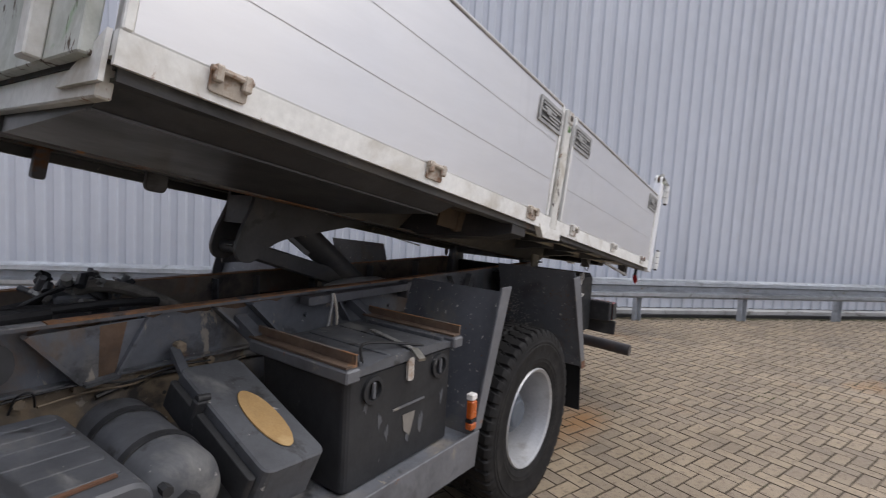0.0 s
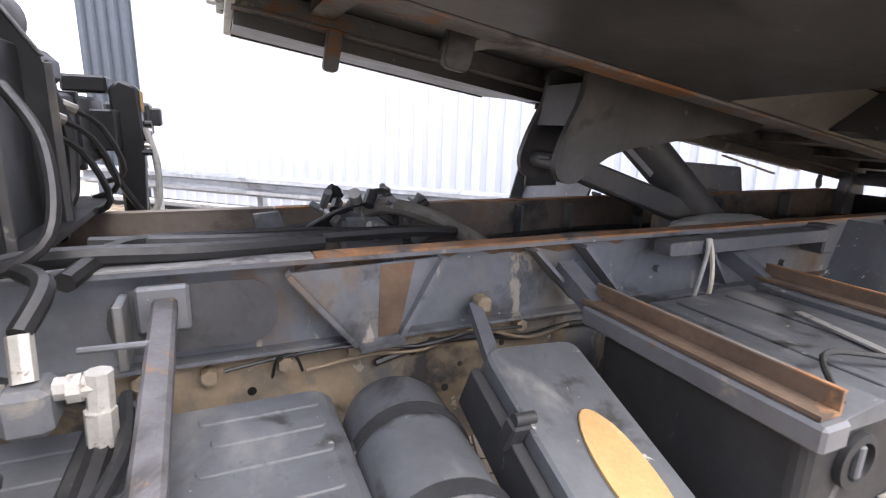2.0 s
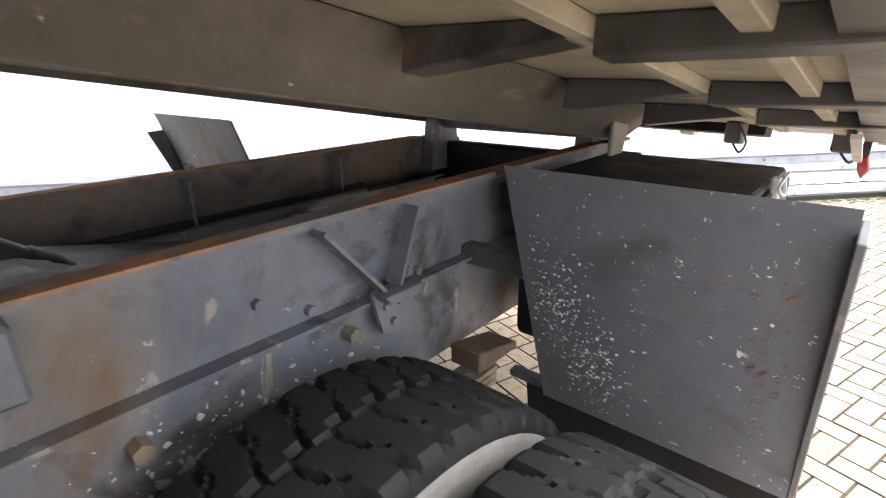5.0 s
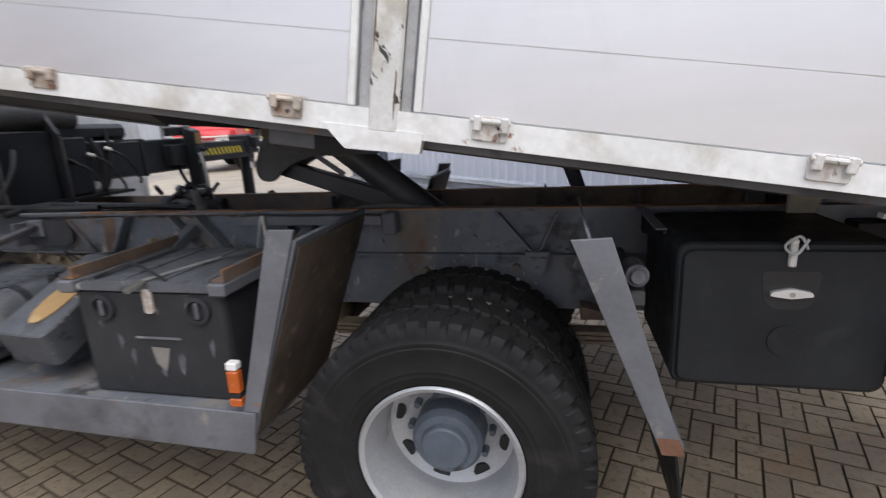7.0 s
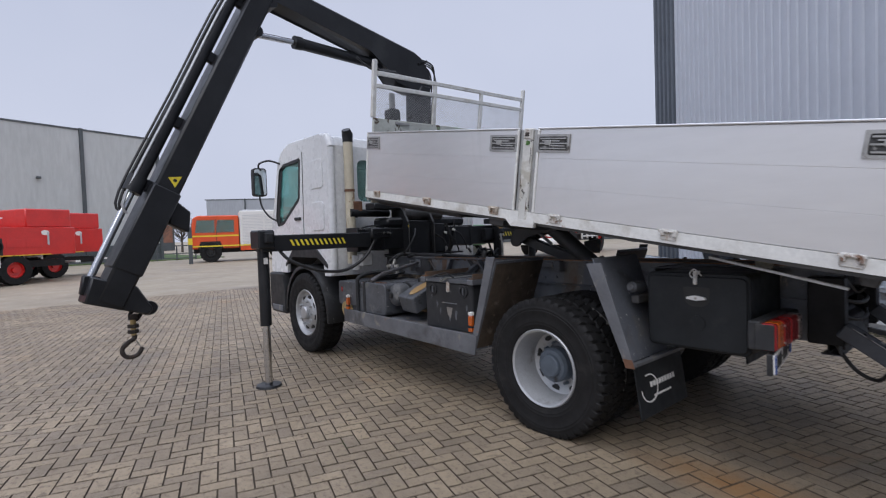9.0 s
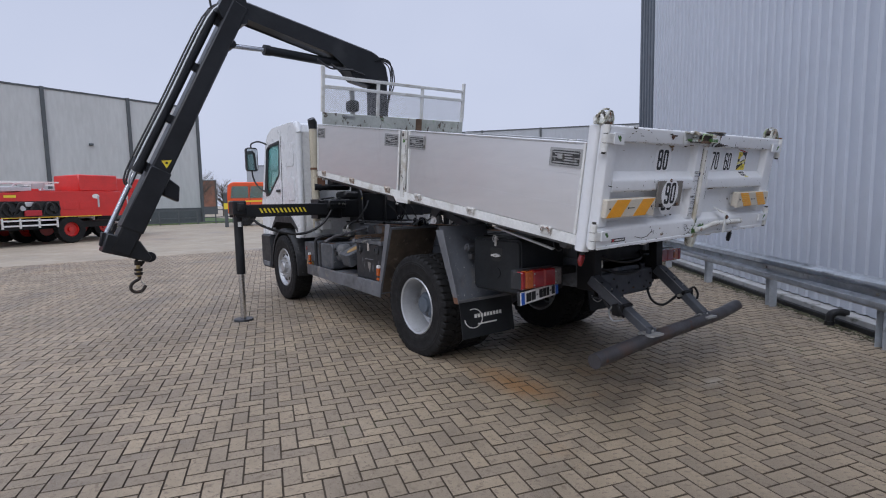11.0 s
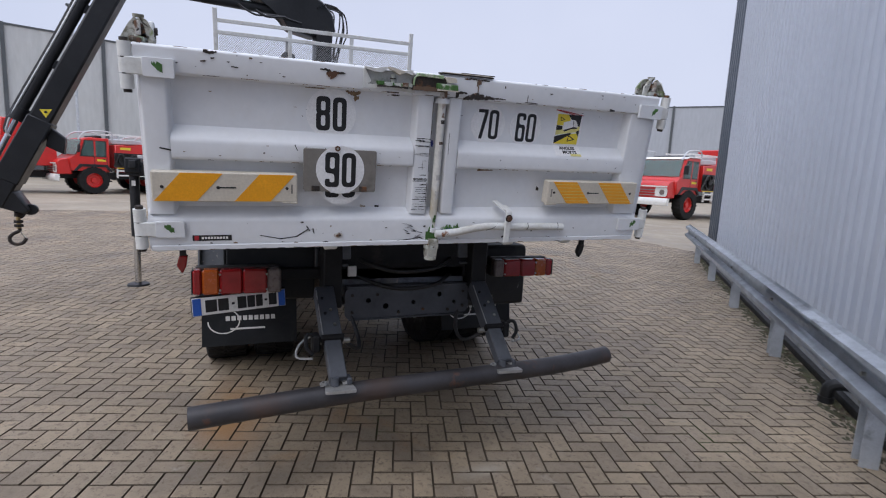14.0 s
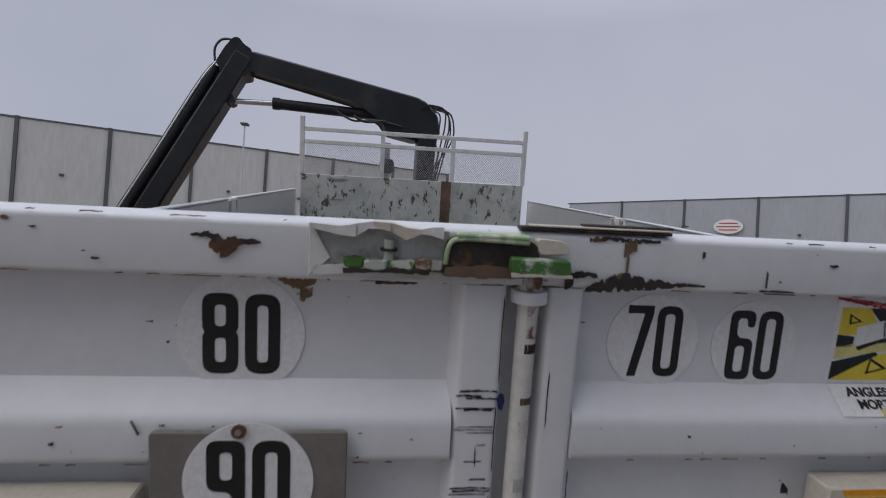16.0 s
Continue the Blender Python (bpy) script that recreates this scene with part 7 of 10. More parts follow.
for k, (v0, v1, top, low, mat) in enumerate(((0.46, 0.40, (0.597, 0.597, 0.597), (0.590, 0.572, 0.586), "rust_stain"), (0.425, 0.405, (0.580, 0.58), (0.55, 0.565), "rust_stain"), (0.27, 0.235, (0.597, 0.597), (0.588, 0.590), "bare_dark"),
                                             (0.62, 0.50, (0.597, 0.597), (0.592, 0.593), "rust_stain"), (-0.16, -0.24, (0.296, 0.296), (0.286, 0.290), "rust_stain"), (-0.49, -0.505, (0.225, 0.21), (0.20, 0.195), "bare_dark"),
                                             (-0.045, -0.085, (0.418, 0.417), (0.414, 0.413), "ink"), (0.32, 0.302, (0.124, 0.122), (0.11, 0.112), "ink"), (0.385, 0.362, (0.126, 0.12), (0.105, 0.108), "rust_stain"),
                                             (0.90, 0.885, (0.42, 0.419), (0.415, 0.415), "ink"))):
    flake(torn(v0, v1, top, low, 90 + k, 0.003), SKIN, mat, "paint_flaw", 0.0012)

# corner hinges and the locks on top of the posts
for side, edge, wide in ((1, 1.166, 0.098), (-1, -1.118, 0.140)):
    vb = 1.218 if side > 0 else -1.152
    for w0, w1 in ((0.585, 0.650), (0.008, 0.070)):
        hp = gate("hinge_plate", prism(B(), rounded(min(edge, edge - wide * side), max(edge, edge - wide * side), w0, w1, 0.006), "x", GU - 0.072, GU - 0.0575, 0.003), "white")
        gate("hinge_arm", box(B(), GU - 0.066, GU - 0.030, min(edge - 0.02 * side, vb), max(edge - 0.02 * side, vb), w0 + 0.004, w1 - 0.004, 0.003), "white_rail", "", hp)
        lo, hi = w0 - 0.048, w1 + 0.046
        for j in range(3):
            a, b = lo + (hi - lo) * j / 3 + 0.002, lo + (hi - lo) * (j + 1) / 3 - 0.002
            gate("hinge_barrel", rod(B(), (GU - 0.044, vb, a), (GU - 0.044, vb, b), 0.0215, segments=16), "white_rail", "", hp)
        gate("hinge_pin", rod(B(), (GU - 0.044, vb, lo - 0.010), (GU - 0.044, vb, hi + 0.010), 0.0135, segments=10), "bare_dark", "", hp)
        gate("paint_flaw", prism(B(), torn(edge - 0.030 * side, edge - 0.062 * side, (w0 + 0.052, w0 + 0.054, w0 + 0.045), (w0 + 0.040, w0 + 0.022, w0 + 0.012), int(900 + w0 * 100) + side, 0.004), "x", GU - 0.0730, GU - 0.0722), "green")
    # head: grimy horn plates with a roller between them
    apex, outer, inner = (1.176, 1.236, 1.130) if side > 0 else (-1.076, -1.165, -1.018)
    horn = fillet([(outer, 0.695), (apex + 0.40 * (outer - apex), 0.758), (apex, 0.781), (apex + 0.5 * (inner - apex), 0.772), (inner, 0.735), (inner, 0.695)], 0.012)
    hd_plate = gate("lock_horn", prism(B(), horn, "x", GU + 0.030, GU + 0.040, 0.002), "grimy", "grimy top lock plate")
    slim = fillet([(outer, 0.695), (apex + 0.45 * (outer - apex), 0.752), (apex + 0.1 * (outer - apex), 0.776), (apex - 0.15 * (outer - apex), 0.752), (outer - 0.55 * (outer - apex), 0.695)], 0.006)
    gate("lock_horn", prism(B(), slim, "x", GU - 0.030, GU - 0.018, 0.002), "grimy", "grimy top lock plate")
    curl = fillet([(inner, 0.695), (inner, 0.735), (apex + 0.6 * (inner - apex), 0.768), (apex + 0.1 * (inner - apex), 0.778), (apex + 0.45 * (inner - apex), 0.745), (apex + 0.62 * (inner - apex), 0.695)], 0.006)
    gate("lock_horn", prism(B(), curl, "x", GU - 0.026, GU - 0.014, 0.002), "grimy", "grimy top lock plate")
    gate("top_lock", rod(B(), (GU - 0.022, apex + 0.18 * (inner - apex), 0.738), (GU + 0.030, apex + 0.18 * (inner - apex), 0.738), 0.017, segments=14), "bare_dark", "grimy top lock roller")
    gate("lock_link", box(B(), GU - 0.034, GU - 0.018, apex - 0.009, apex + 0.009, 0.716, 0.764, 0.004), "hinge_worn")
    gate("lock_cap", rod(B(), (GU + 0.005, apex, 0.776), (GU + 0.005, apex, 0.786), 0.018, segments=14), "grimy")
    gate("lock_grease", box(B(), GU - 0.036, GU + 0.028, min(apex - 0.020, apex + 0.028), max(apex - 0.020, apex + 0.028), 0.6955, 0.714, 0.005), "head_inner")
    gate("lock_bolt", rod(B(), (GU - 0.042, apex - 0.004, 0.702), (GU - 0.036, apex - 0.004, 0.702), 0.008, segments=8), "rust")


def figure(char, left, low, wide, high, stroke, at):
    """A narrow even-stroke numeral; the reader looks forwards, so it runs towards -v."""
    w, h, s = wide, high, stroke
    holes = []
    if char == "0":
        outer, holes = fillet([(0, 0), (w, 0), (w, h), (0, h)], w * 0.42), [fillet([(s, s), (w - s, s), (w - s, h - s), (s, h - s)], w * 0.22)]
    elif char == "8":
        outer = fillet([(0, 0), (w, 0), (w, h * 0.47), (w * 0.93, h * 0.52), (w, h * 0.57), (w, h), (0, h), (0, h * 0.57), (w * 0.07, h * 0.52), (0, h * 0.47)], w * 0.36)
        holes = [fillet([(s, s), (w - s, s), (w - s, h * 0.52 - s / 2), (s, h * 0.52 - s / 2)], w * 0.2), fillet([(s, h * 0.52 + s / 2), (w - s, h * 0.52 + s / 2), (w - s, h - s), (s, h - s)], w * 0.2)]
    elif char == "7":
        outer = [(0, h), (w, h), (w, h - s), (w * 0.50, 0), (w * 0.50 - s * 1.1, 0), (w - s * 1.15, h - s), (0, h - s)]
    else:
        outer = fillet([(0, 0), (w, 0), (w, h), (0, h), (0, h * 0.40), (w - s, h * 0.40), (w - s, s), (s, s), (s, h * 0.24), (0, h * 0.24)], w * 0.3)
        holes = [fillet([(s, h * 0.40 + s), (w - s, h * 0.40 + s), (w - s, h - s), (s, h - s)], w * 0.2)]
        if char == "6":
            outer, holes = [(w - x, h - y) for x, y in outer], [[(w - x, h - y) for x, y in q] for q in holes]
    turn = [[(left - x, low + y) for x, y in q] for q in (outer, *holes)]
    return holed(B(), turn[0], turn[1:], "x", at - 0.0008, 0.0008)


def disc(v, w, r, text, out, high, wide, stroke):
    d = gate("speed_disc", prism(B(), oval(v, w, r, r, 48), "x", out - 0.0016, out), "disc_white", "white speed disc with black numerals")
    gap = stroke * 0.55
    for k, char in enumerate(text):
        gate("numeral", figure(char, v + wide + gap / 2 - k * (wide + gap), w - high / 2, wide, high, stroke, out - 0.0018), "ink", "", d, smooth=0)


disc(0.516, 0.499, 0.100, "80", GU - 0.001, 0.134, 0.0555, 0.0190)
disc(-0.190, 0.501, 0.086, "70", GU - 0.001, 0.130, 0.048, 0.0145)
disc(-0.387, 0.497, 0.084, "60", GU - 0.001, 0.130, 0.048, 0.0145)
disc(0.482, 0.237, 0.100, "90", GU - 0.0560, 0.140, 0.0570, 0.0190)
gate("sign_board", prism(B(), rounded(0.338, 0.632, 0.194, 0.366, 0.008), "x", GU - 0.072, GU - 0.062, 0.002), "taupe", "taupe plastic board behind a speed disc")
disc(0.486, 0.284, 0.098, "90", GU - 0.0725, 0.140, 0.0570, 0.0190)
for v in (0.585, 0.392):
    gate("board_clip", box(B(), GU - 0.079, GU - 0.0722, v - 0.016, v + 0.016, 0.196, 0.218, 0.002), "bare_dark")
gate("board_rivet", rod(B(), (GU - 0.080, 0.500, 0.370), (GU - 0.0745, 0.500, 0.370), 0.011, segments=10), "rust")
gate("board_rivet", rod(B(), (GU - 0.082, 0.500, 0.370), (GU - 0.080, 0.500, 0.370), 0.005, segments=8), "zinc")

# sticker: its lower edge runs out over the slope of the middle rib
SLOPE = Vector((0.05, 0, 0.049)).normalized()
OUT = Vector((-SLOPE.z, 0, SLOPE.x))
RIB = Vector((GU - 0.050, 0, 0.375))
SV, SW = -0.622, 0.508   # its middle
st = gate("blind_spot_sticker", box(B(), GU - 0.0012, GU - 0.0004, SV - 0.077, SV + 0.077, 0.427, 0.589), "disc_white", "yellow, black and white blind-spot warning sticker")
lo, hi = RIB + SLOPE * 0.006, RIB + SLOPE * 0.069
gate("sticker_foot", prism(B(), [tuple((q + OUT * d)[i] for i in (0, 2)) for q, d in ((lo, 0.0012), (hi, 0.0012), (hi, 0.0018), (lo, 0.0018))], "y", SV - 0.074, SV + 0.074), "disc_white", "", st)
gate("sticker_foot", prism(B(), [tuple((q + OUT * d)[i] for i in (0, 2)) for q, d in ((lo, 0.0019), (RIB + SLOPE * 0.020, 0.0019), (RIB + SLOPE * 0.020, 0.0022), (lo, 0.0022))], "y", SV - 0.072, SV - 0.01), "pale_yellow", "", st)
# the print, in a square from (0, 0) low at its far edge to (1, 1); the reader sees it run from v high to v low
for layer, mat, pts in ((0, "yellow", ((0.06, 0.98), (0.46, 0.98), (0.56, 0.80), (0.30, 0.62), (0.06, 0.62))), (0, "ink", ((0.44, 0.98), (0.97, 0.98), (0.94, 0.62), (0.80, 0.62), (0.60, 0.82))),
                        (0, "ink", ((0.05, 0.62), (0.28, 0.60), (0.28, 0.46), (0.05, 0.46))), (0, "pale_yellow", ((0.05, 0.46), (0.95, 0.62), (0.95, 0.44), (0.62, 0.40), (0.05, 0.30))),
                        (1, "ink", ((0.03, 0.26), (0.62, 0.40), (0.66, 0.36), (0.02, 0.02))), (0, "yellow", ((0.02, 0.02), (0.66, 0.36), (0.94, 0.40), (0.92, 0.02))), (1, "ink", ((0.82, 0.44), (0.95, 0.50), (0.93, 0.28))),
                        (2, "disc_white", ((0.30, 0.72), (0.66, 0.82), (0.70, 0.58), (0.32, 0.46))), (2, "sign_white", ((0.66, 0.82), (0.76, 0.80), (0.86, 0.66), (0.84, 0.58), (0.70, 0.58))),
                        (3, "ink", ((0.32, 0.47), (0.70, 0.59), (0.84, 0.58), (0.84, 0.54), (0.62, 0.52), (0.36, 0.42))), (3, "ink", ((0.66, 0.80), (0.68, 0.80), (0.71, 0.60), (0.69, 0.60))),
                        (2, "ink", ((0.17, 0.90), (0.36, 0.80), (0.18, 0.76))), (3, "yellow", ((0.195, 0.868), (0.30, 0.805), (0.20, 0.79))),
                        (2, "ink", ((0.56, 0.32), (0.82, 0.18), (0.52, 0.10))), (3, "yellow", ((0.575, 0.275), (0.735, 0.185), (0.555, 0.135)))):
    pts = [(SV + 0.0745 - 0.149 * p, 0.430 + 0.146 * q) for p, q in pts]
    gate("print", prism(B(), pts, "x", GU - 0.0016 - 0.0004 * (layer + 1), GU - 0.0013), mat, "", st)
for k in range(3):
    flake(torn(SV + (0.078, 0.060, 0.078)[k], SV - (0.080, 0.078, 0.030)[k], (0.593, 0.586, 0.574), (0.588, 0.578, 0.570), 31 + k, 0.004, 0.7), GU - 0.0014, "red_print" if k != 1 else "red_faded", "print")
for text, q in (("ANGLES", 0.052), ("MORTS", 0.028)):
    o = RIB + SLOPE * q + OUT * 0.0024
    m = Matrix(((0, SLOPE.x, OUT.x, o.x), (-1, 0, 0, SV - 0.002 if q > 0.04 else SV - 0.010), (0, SLOPE.z, OUT.z, o.z), (0, 0, 0, 1)))
    gate("lettering", words(text, 0.0245, 1.0, m, bold=0.0009, depth=0.0003), "ink", "", st, smooth=0)

for v0, v1 in ((1.168, 0.656), (-0.510, -1.045)):
    cv = gate("chevron_board", box(B(), GU - 0.080, GU - 0.030, v1, v0, 0.150, 0.262, 0.004), "sign_cream", "orange and cream striped warning board")
    gate("board_back", box(B(), GU - 0.030, GU - 0.002, v1 + 0.03, v0 - 0.03, 0.165, 0.245), "sign_white", "", cv)
    slant = 0.092
    length = v0 - v1
    spans = ((0.10, 0.38), (0.635, 0.89)) if v0 > 0 else ((0.13, 0.385), (0.62, 0.875))
    for a, b in spans:
        sgn = 1 if v0 > 0 else -1
        va, vb = v0 - length * a, v0 - length * b
        sh = slant * sgn
        pts = [(va - sh * 0.5, 0.259), (vb - sh * 0.5, 0.259), (vb + sh * 0.5, 0.153), (va + sh * 0.5, 0.153)]
        pts = [(min(v0 - 0.006, max(v1 + 0.006, p)), q) for p, q in pts]
        gate("stripe", prism(B(), pts, "x", GU - 0.0815, GU - 0.0803), "sign_orange", "", cv)
        for k in range(6) if v0 < 0 else ():
            f, g = 0.115 + 0.15 * k, 0.128 + 0.15 * k
            line = [(pts[p][0] + (pts[q][0] - pts[p][0]) * h, pts[p][1] + (pts[q][1] - pts[p][1]) * h) for p, q, h in ((0, 3, f), (1, 2, f), (1, 2, g), (0, 3, g))]
            gate("stripe_line", prism(B(), line, "x", GU - 0.0823, GU - 0.0816), "pale_yellow", "", cv)
    gate("brand_bar", box(B(), GU - 0.0815, GU - 0.0803, (v0 + v1) / 2 - 0.03, (v0 + v1) / 2 + 0.026, 0.203, 0.208), "ink", "", cv)
    gate("brand_bar", prism(B(), oval((v0 + v1) / 2 + 0.033, 0.2055, 0.007, 0.006, 12), "x", GU - 0.0815, GU - 0.0803), "ink", "", cv)
    for v in (v0 - 0.035, v1 + 0.04):
        gate("rivet", rod(B(), (GU - 0.0835, v, 0.206), (GU - 0.0795, v, 0.206), 0.006, segments=8), "bare_dark", "", cv)
    # dented cream corner plate at the inner end
    inner_end = v1 if v0 > 0 else v0
    s = 1 if v0 > 0 else -1
    gate("end_tab", prism(B(), [(inner_end + 0.062 * s, 0.152), (inner_end - 0.001 * s, 0.152), (inner_end - 0.001 * s, 0.143), (inner_end + 0.055 * s, 0.146)], "x", GU - 0.081, GU - 0.060, 0.002), "sign_cream", "", cv)
    gate("end_slot", box(B(), GU - 0.0812, GU - 0.0800, min(inner_end + 0.018 * s, inner_end + 0.024 * s), max(inner_end + 0.018 * s, inner_end + 0.024 * s), 0.185, 0.222), "taupe", "", cv)
sk = gate("dealer_sticker", box(B(), GU - 0.0592, GU - 0.0576, 0.905, 1.045, -0.010, 0.012), "ink", "small black dealer sticker")
gate("sticker_red", box(B(), GU - 0.0604, GU - 0.0593, 1.022, 1.038, -0.008, 0.010), "red_print", "", sk)
for k in range(9):
    gate("sticker_bar", box(B(), GU - 0.0604, GU - 0.0593, 0.918 + 0.0108 * k, 0.926 + 0.0108 * k, -0.003, 0.006), "sign_white", "", sk)
gate("drain_bolt", prism(B(), oval(0.485, 0.004, 0.020, 0.011, 20), "x", GU - 0.063, GU - 0.0575, 0.002), "hinge_worn")
gate("drain_hole", prism(B(), oval(0.485, 0.003, 0.012, 0.005, 16), "x", GU - 0.0640, GU - 0.0631), "bare_dark")

# groups of black scratches across the stile beside the pole
rnd = random.Random(12)
STILE = GU - 0.0484
for w, v0, v1, th in ((0.424, 0.160, 0.098, 0.0028), (0.416, 0.166, 0.125, 0.0022), (0.412, 0.150, 0.098, 0.0016), (0.395, 0.166, 0.100, 0.0010), (0.392, 0.150, 0.105, 0.0020), (0.362, 0.165, 0.102, 0.0010), (0.357, 0.164, 0.100, 0.0008),
                      (0.352, 0.140, 0.100, 0.0008), (0.330, 0.130, 0.112, 0.0008), (0.300, 0.150, 0.118, 0.0012), (0.268, 0.140, 0.108, 0.0016), (0.252, 0.166, 0.098, 0.0018), (0.247, 0.166, 0.098, 0.0022), (0.241, 0.166, 0.108, 0.0012),
                      (0.225, 0.135, 0.100, 0.0026), (0.212, 0.150, 0.100, 0.0014), (0.203, 0.148, 0.098, 0.0020), (0.196, 0.152, 0.104, 0.0012), (0.186, 0.140, 0.100, 0.0024), (0.170, 0.150, 0.098, 0.0018), (0.160, 0.160, 0.100, 0.0022),
                      (0.150, 0.130, 0.098, 0.0014), (0.138, 0.160, 0.110, 0.0012), (0.126, 0.150, 0.098, 0.0020), (0.114, 0.165, 0.105, 0.0014)):
    flake(torn(v0 + rnd.uniform(-0.004, 0.004), v1, (w + th, w + th * 1.4, w + th), (w - th, w - th * 0.6, w - th), rnd.randrange(9999), 0.006, 0.8), STILE + 0.0002, "ink", "scratch", 0.0008)
for v, w0, w1 in ((0.0975, 0.585, 0.44), (0.0985, 0.40, 0.28), (0.100, 0.24, 0.14), (0.012, 0.46, 0.36), (-0.036, 0.285, 0.225), (0.128, 0.325, 0.29)):
    flake([(v + 0.0008, w0), (v + 0.0016, (w0 + w1) / 2 + 0.02), (v + 0.0004, w1), (v - 0.0010, w1 + 0.01), (v - 0.0002, (w0 + w1) / 2), (v - 0.0008, w0 - 0.01)], STILE + 0.0002, "bare_dark", "joint_line", 0.0008)
# fan of gouges beside the lock foot
for k in range(15):
    a = rnd.uniform(-0.5, 0.5)
    v, w, ln = rnd.uniform(0.110, 0.190), rnd.uniform(-0.038, 0.050), rnd.uniform(0.010, 0.030)
    p, q = Vector((v + ln * math.cos(a), w + ln * math.sin(a))), Vector((v - ln * math.cos(a), w - ln * math.sin(a)))
    n = Vector((-(q - p).y, (q - p).x)).normalized() * rnd.uniform(0.0008, 0.0022)
    flake([tuple(p), tuple(p.lerp(q, 0.4) + n), tuple(p.lerp(q, 0.8) + n * 1.6), tuple(q), tuple(p.lerp(q, 0.6) - n)], GU - 0.0578, "ink", "scratch")
# green smear over the lock foot, spread over the lower beam
for k, (v0, v1, top, low, mat) in enumerate(((0.092, 0.034, (0.020, 0.055, 0.020), (-0.036, -0.038, -0.030), "green"), (0.040, -0.085, (0.016, 0.036, 0.050, 0.040, 0.052, 0.020), (-0.020, -0.006, -0.010, 0.000, 0.006, 0.014), "green"),
                                             (0.020, -0.040, (0.026, 0.032, 0.024), (0.010, 0.006, 0.012), "blue_smear"), (0.064, 0.050, (0.095, 0.09), (0.05, 0.05), "green"))):
    flake(torn(v0, v1, top, low, 130 + k, 0.005, 0.6), GU - 0.0580 - 0.0010 * (k + 1), mat, "green_smear")
flake([(0.094, 0.422), (0.098, 0.410), (0.095, 0.394), (0.088, 0.392), (0.085, 0.408), (0.088, 0.420)], STILE + 0.0001, "blue_smear", "blue_spot")
for w, hh, mat in ((0.548, 0.030, "hinge_worn"), (0.36, 0.016, "hinge_worn"), (0.50, 0.008, "bare_dark"), (0.41, 0.006, "rust_dull"), (0.26, 0.012, "hinge_worn"), (0.18, 0.018, "hinge_worn")):
    gate("pole_chip", rod(B(), (GU - 0.0405, 0.0555, w - hh), (GU - 0.0405, 0.0555, w + hh), 0.0169, segments=14), mat, "", pole)
# chips scattered over beams and ribs, more along the folds
rnd = random.Random(77)
for v0, v1, w0, w1, out, count, lo_s, hi_s in ((-1.08, 1.17, 0.612, 0.684, FACE, 26, 0.0015, 0.006), (-1.08, 1.17, -0.034, -0.018, GU - 0.0578, 30, 0.0015, 0.009), (-1.08, 1.17, 0.0, 0.065, GU - 0.0572, 20, 0.0015, 0.006),
                                               (0.20, 1.08, 0.306, 0.370, GU - 0.0532, 16, 0.0015, 0.006), (-0.94, -0.05, 0.306, 0.370, GU - 0.0532, 9, 0.0012, 0.004), (-0.94, 1.08, 0.44, 0.59, SKIN, 18, 0.001, 0.004), (-0.94, 1.08, 0.13, 0.29, SKIN, 18, 0.001, 0.005)):
    for k in range(count):
        v, w, s = rnd.uniform(v0, v1), rnd.uniform(w0, w1), rnd.uniform(lo_s, hi_s)
        flake(ragged(v, w, s * rnd.uniform(0.8, 1.8), s * rnd.uniform(0.35, 0.8), rnd.randrange(9999), 9), out, rnd.choice(("bare_dark", "ink", "bare_dark", "rust_stain")), "paint_chip", 0.0012)
for w, out, a, b in ((0.6925, FACE - 0.0002, 0.42, 1.18), (0.6925, FACE - 0.0002, -1.07, -0.25), (0.6045, GU - 0.0548, -1.07, 1.16), (0.3045, GU - 0.0538, 0.20, 1.08), (0.3045, GU - 0.0538, -0.94, -0.05), (-0.0440, GU - 0.0638, -1.07, 1.16)):
    v = a
    while v < b - 0.03:
        ln = rnd.choice((rnd.uniform(0.004, 0.02), rnd.uniform(0.01, 0.06)))
        v += rnd.uniform(0.01, 0.12)
        if v + ln < b:
            flake(torn(v + ln, v, (w + 0.0014, w + 0.0018, w + 0.001), (w - 0.0012, w - 0.0008, w - 0.001), rnd.randrange(9999), 0.008, 0.7), out, rnd.choice(("bare_dark", "rust_stain", "rust_stain")), "edge_grime", 0.0008)
        v += ln
# long hooked scratches on the left half
for pts in ([(1.135, 0.345), (1.10, 0.338), (1.06, 0.336), (1.062, 0.331), (1.10, 0.333), (1.136, 0.340)], [(0.665, 0.375), (0.655, 0.352), (0.652, 0.353), (0.662, 0.376)], [(1.022, 0.352), (1.016, 0.335), (1.013, 0.336), (1.019, 0.353)]):
    flake(pts, GU - 0.0536 if pts[0][0] < 1.0 else GU - 0.0486, "ink", "scratch")
for pts in ([(0.80, 0.010), (0.72, -0.006), (0.66, 0.002), (0.61, 0.034), (0.605, 0.033), (0.655, -0.001), (0.72, -0.010), (0.80, 0.007)], [(0.62, 0.045), (0.605, 0.022), (0.602, 0.024), (0.616, 0.047)], [(0.594, 0.034), (0.588, 0.012), (0.585, 0.013), (0.590, 0.035)]):
    flake(pts, GU - 0.0574, "ink", "scratch")
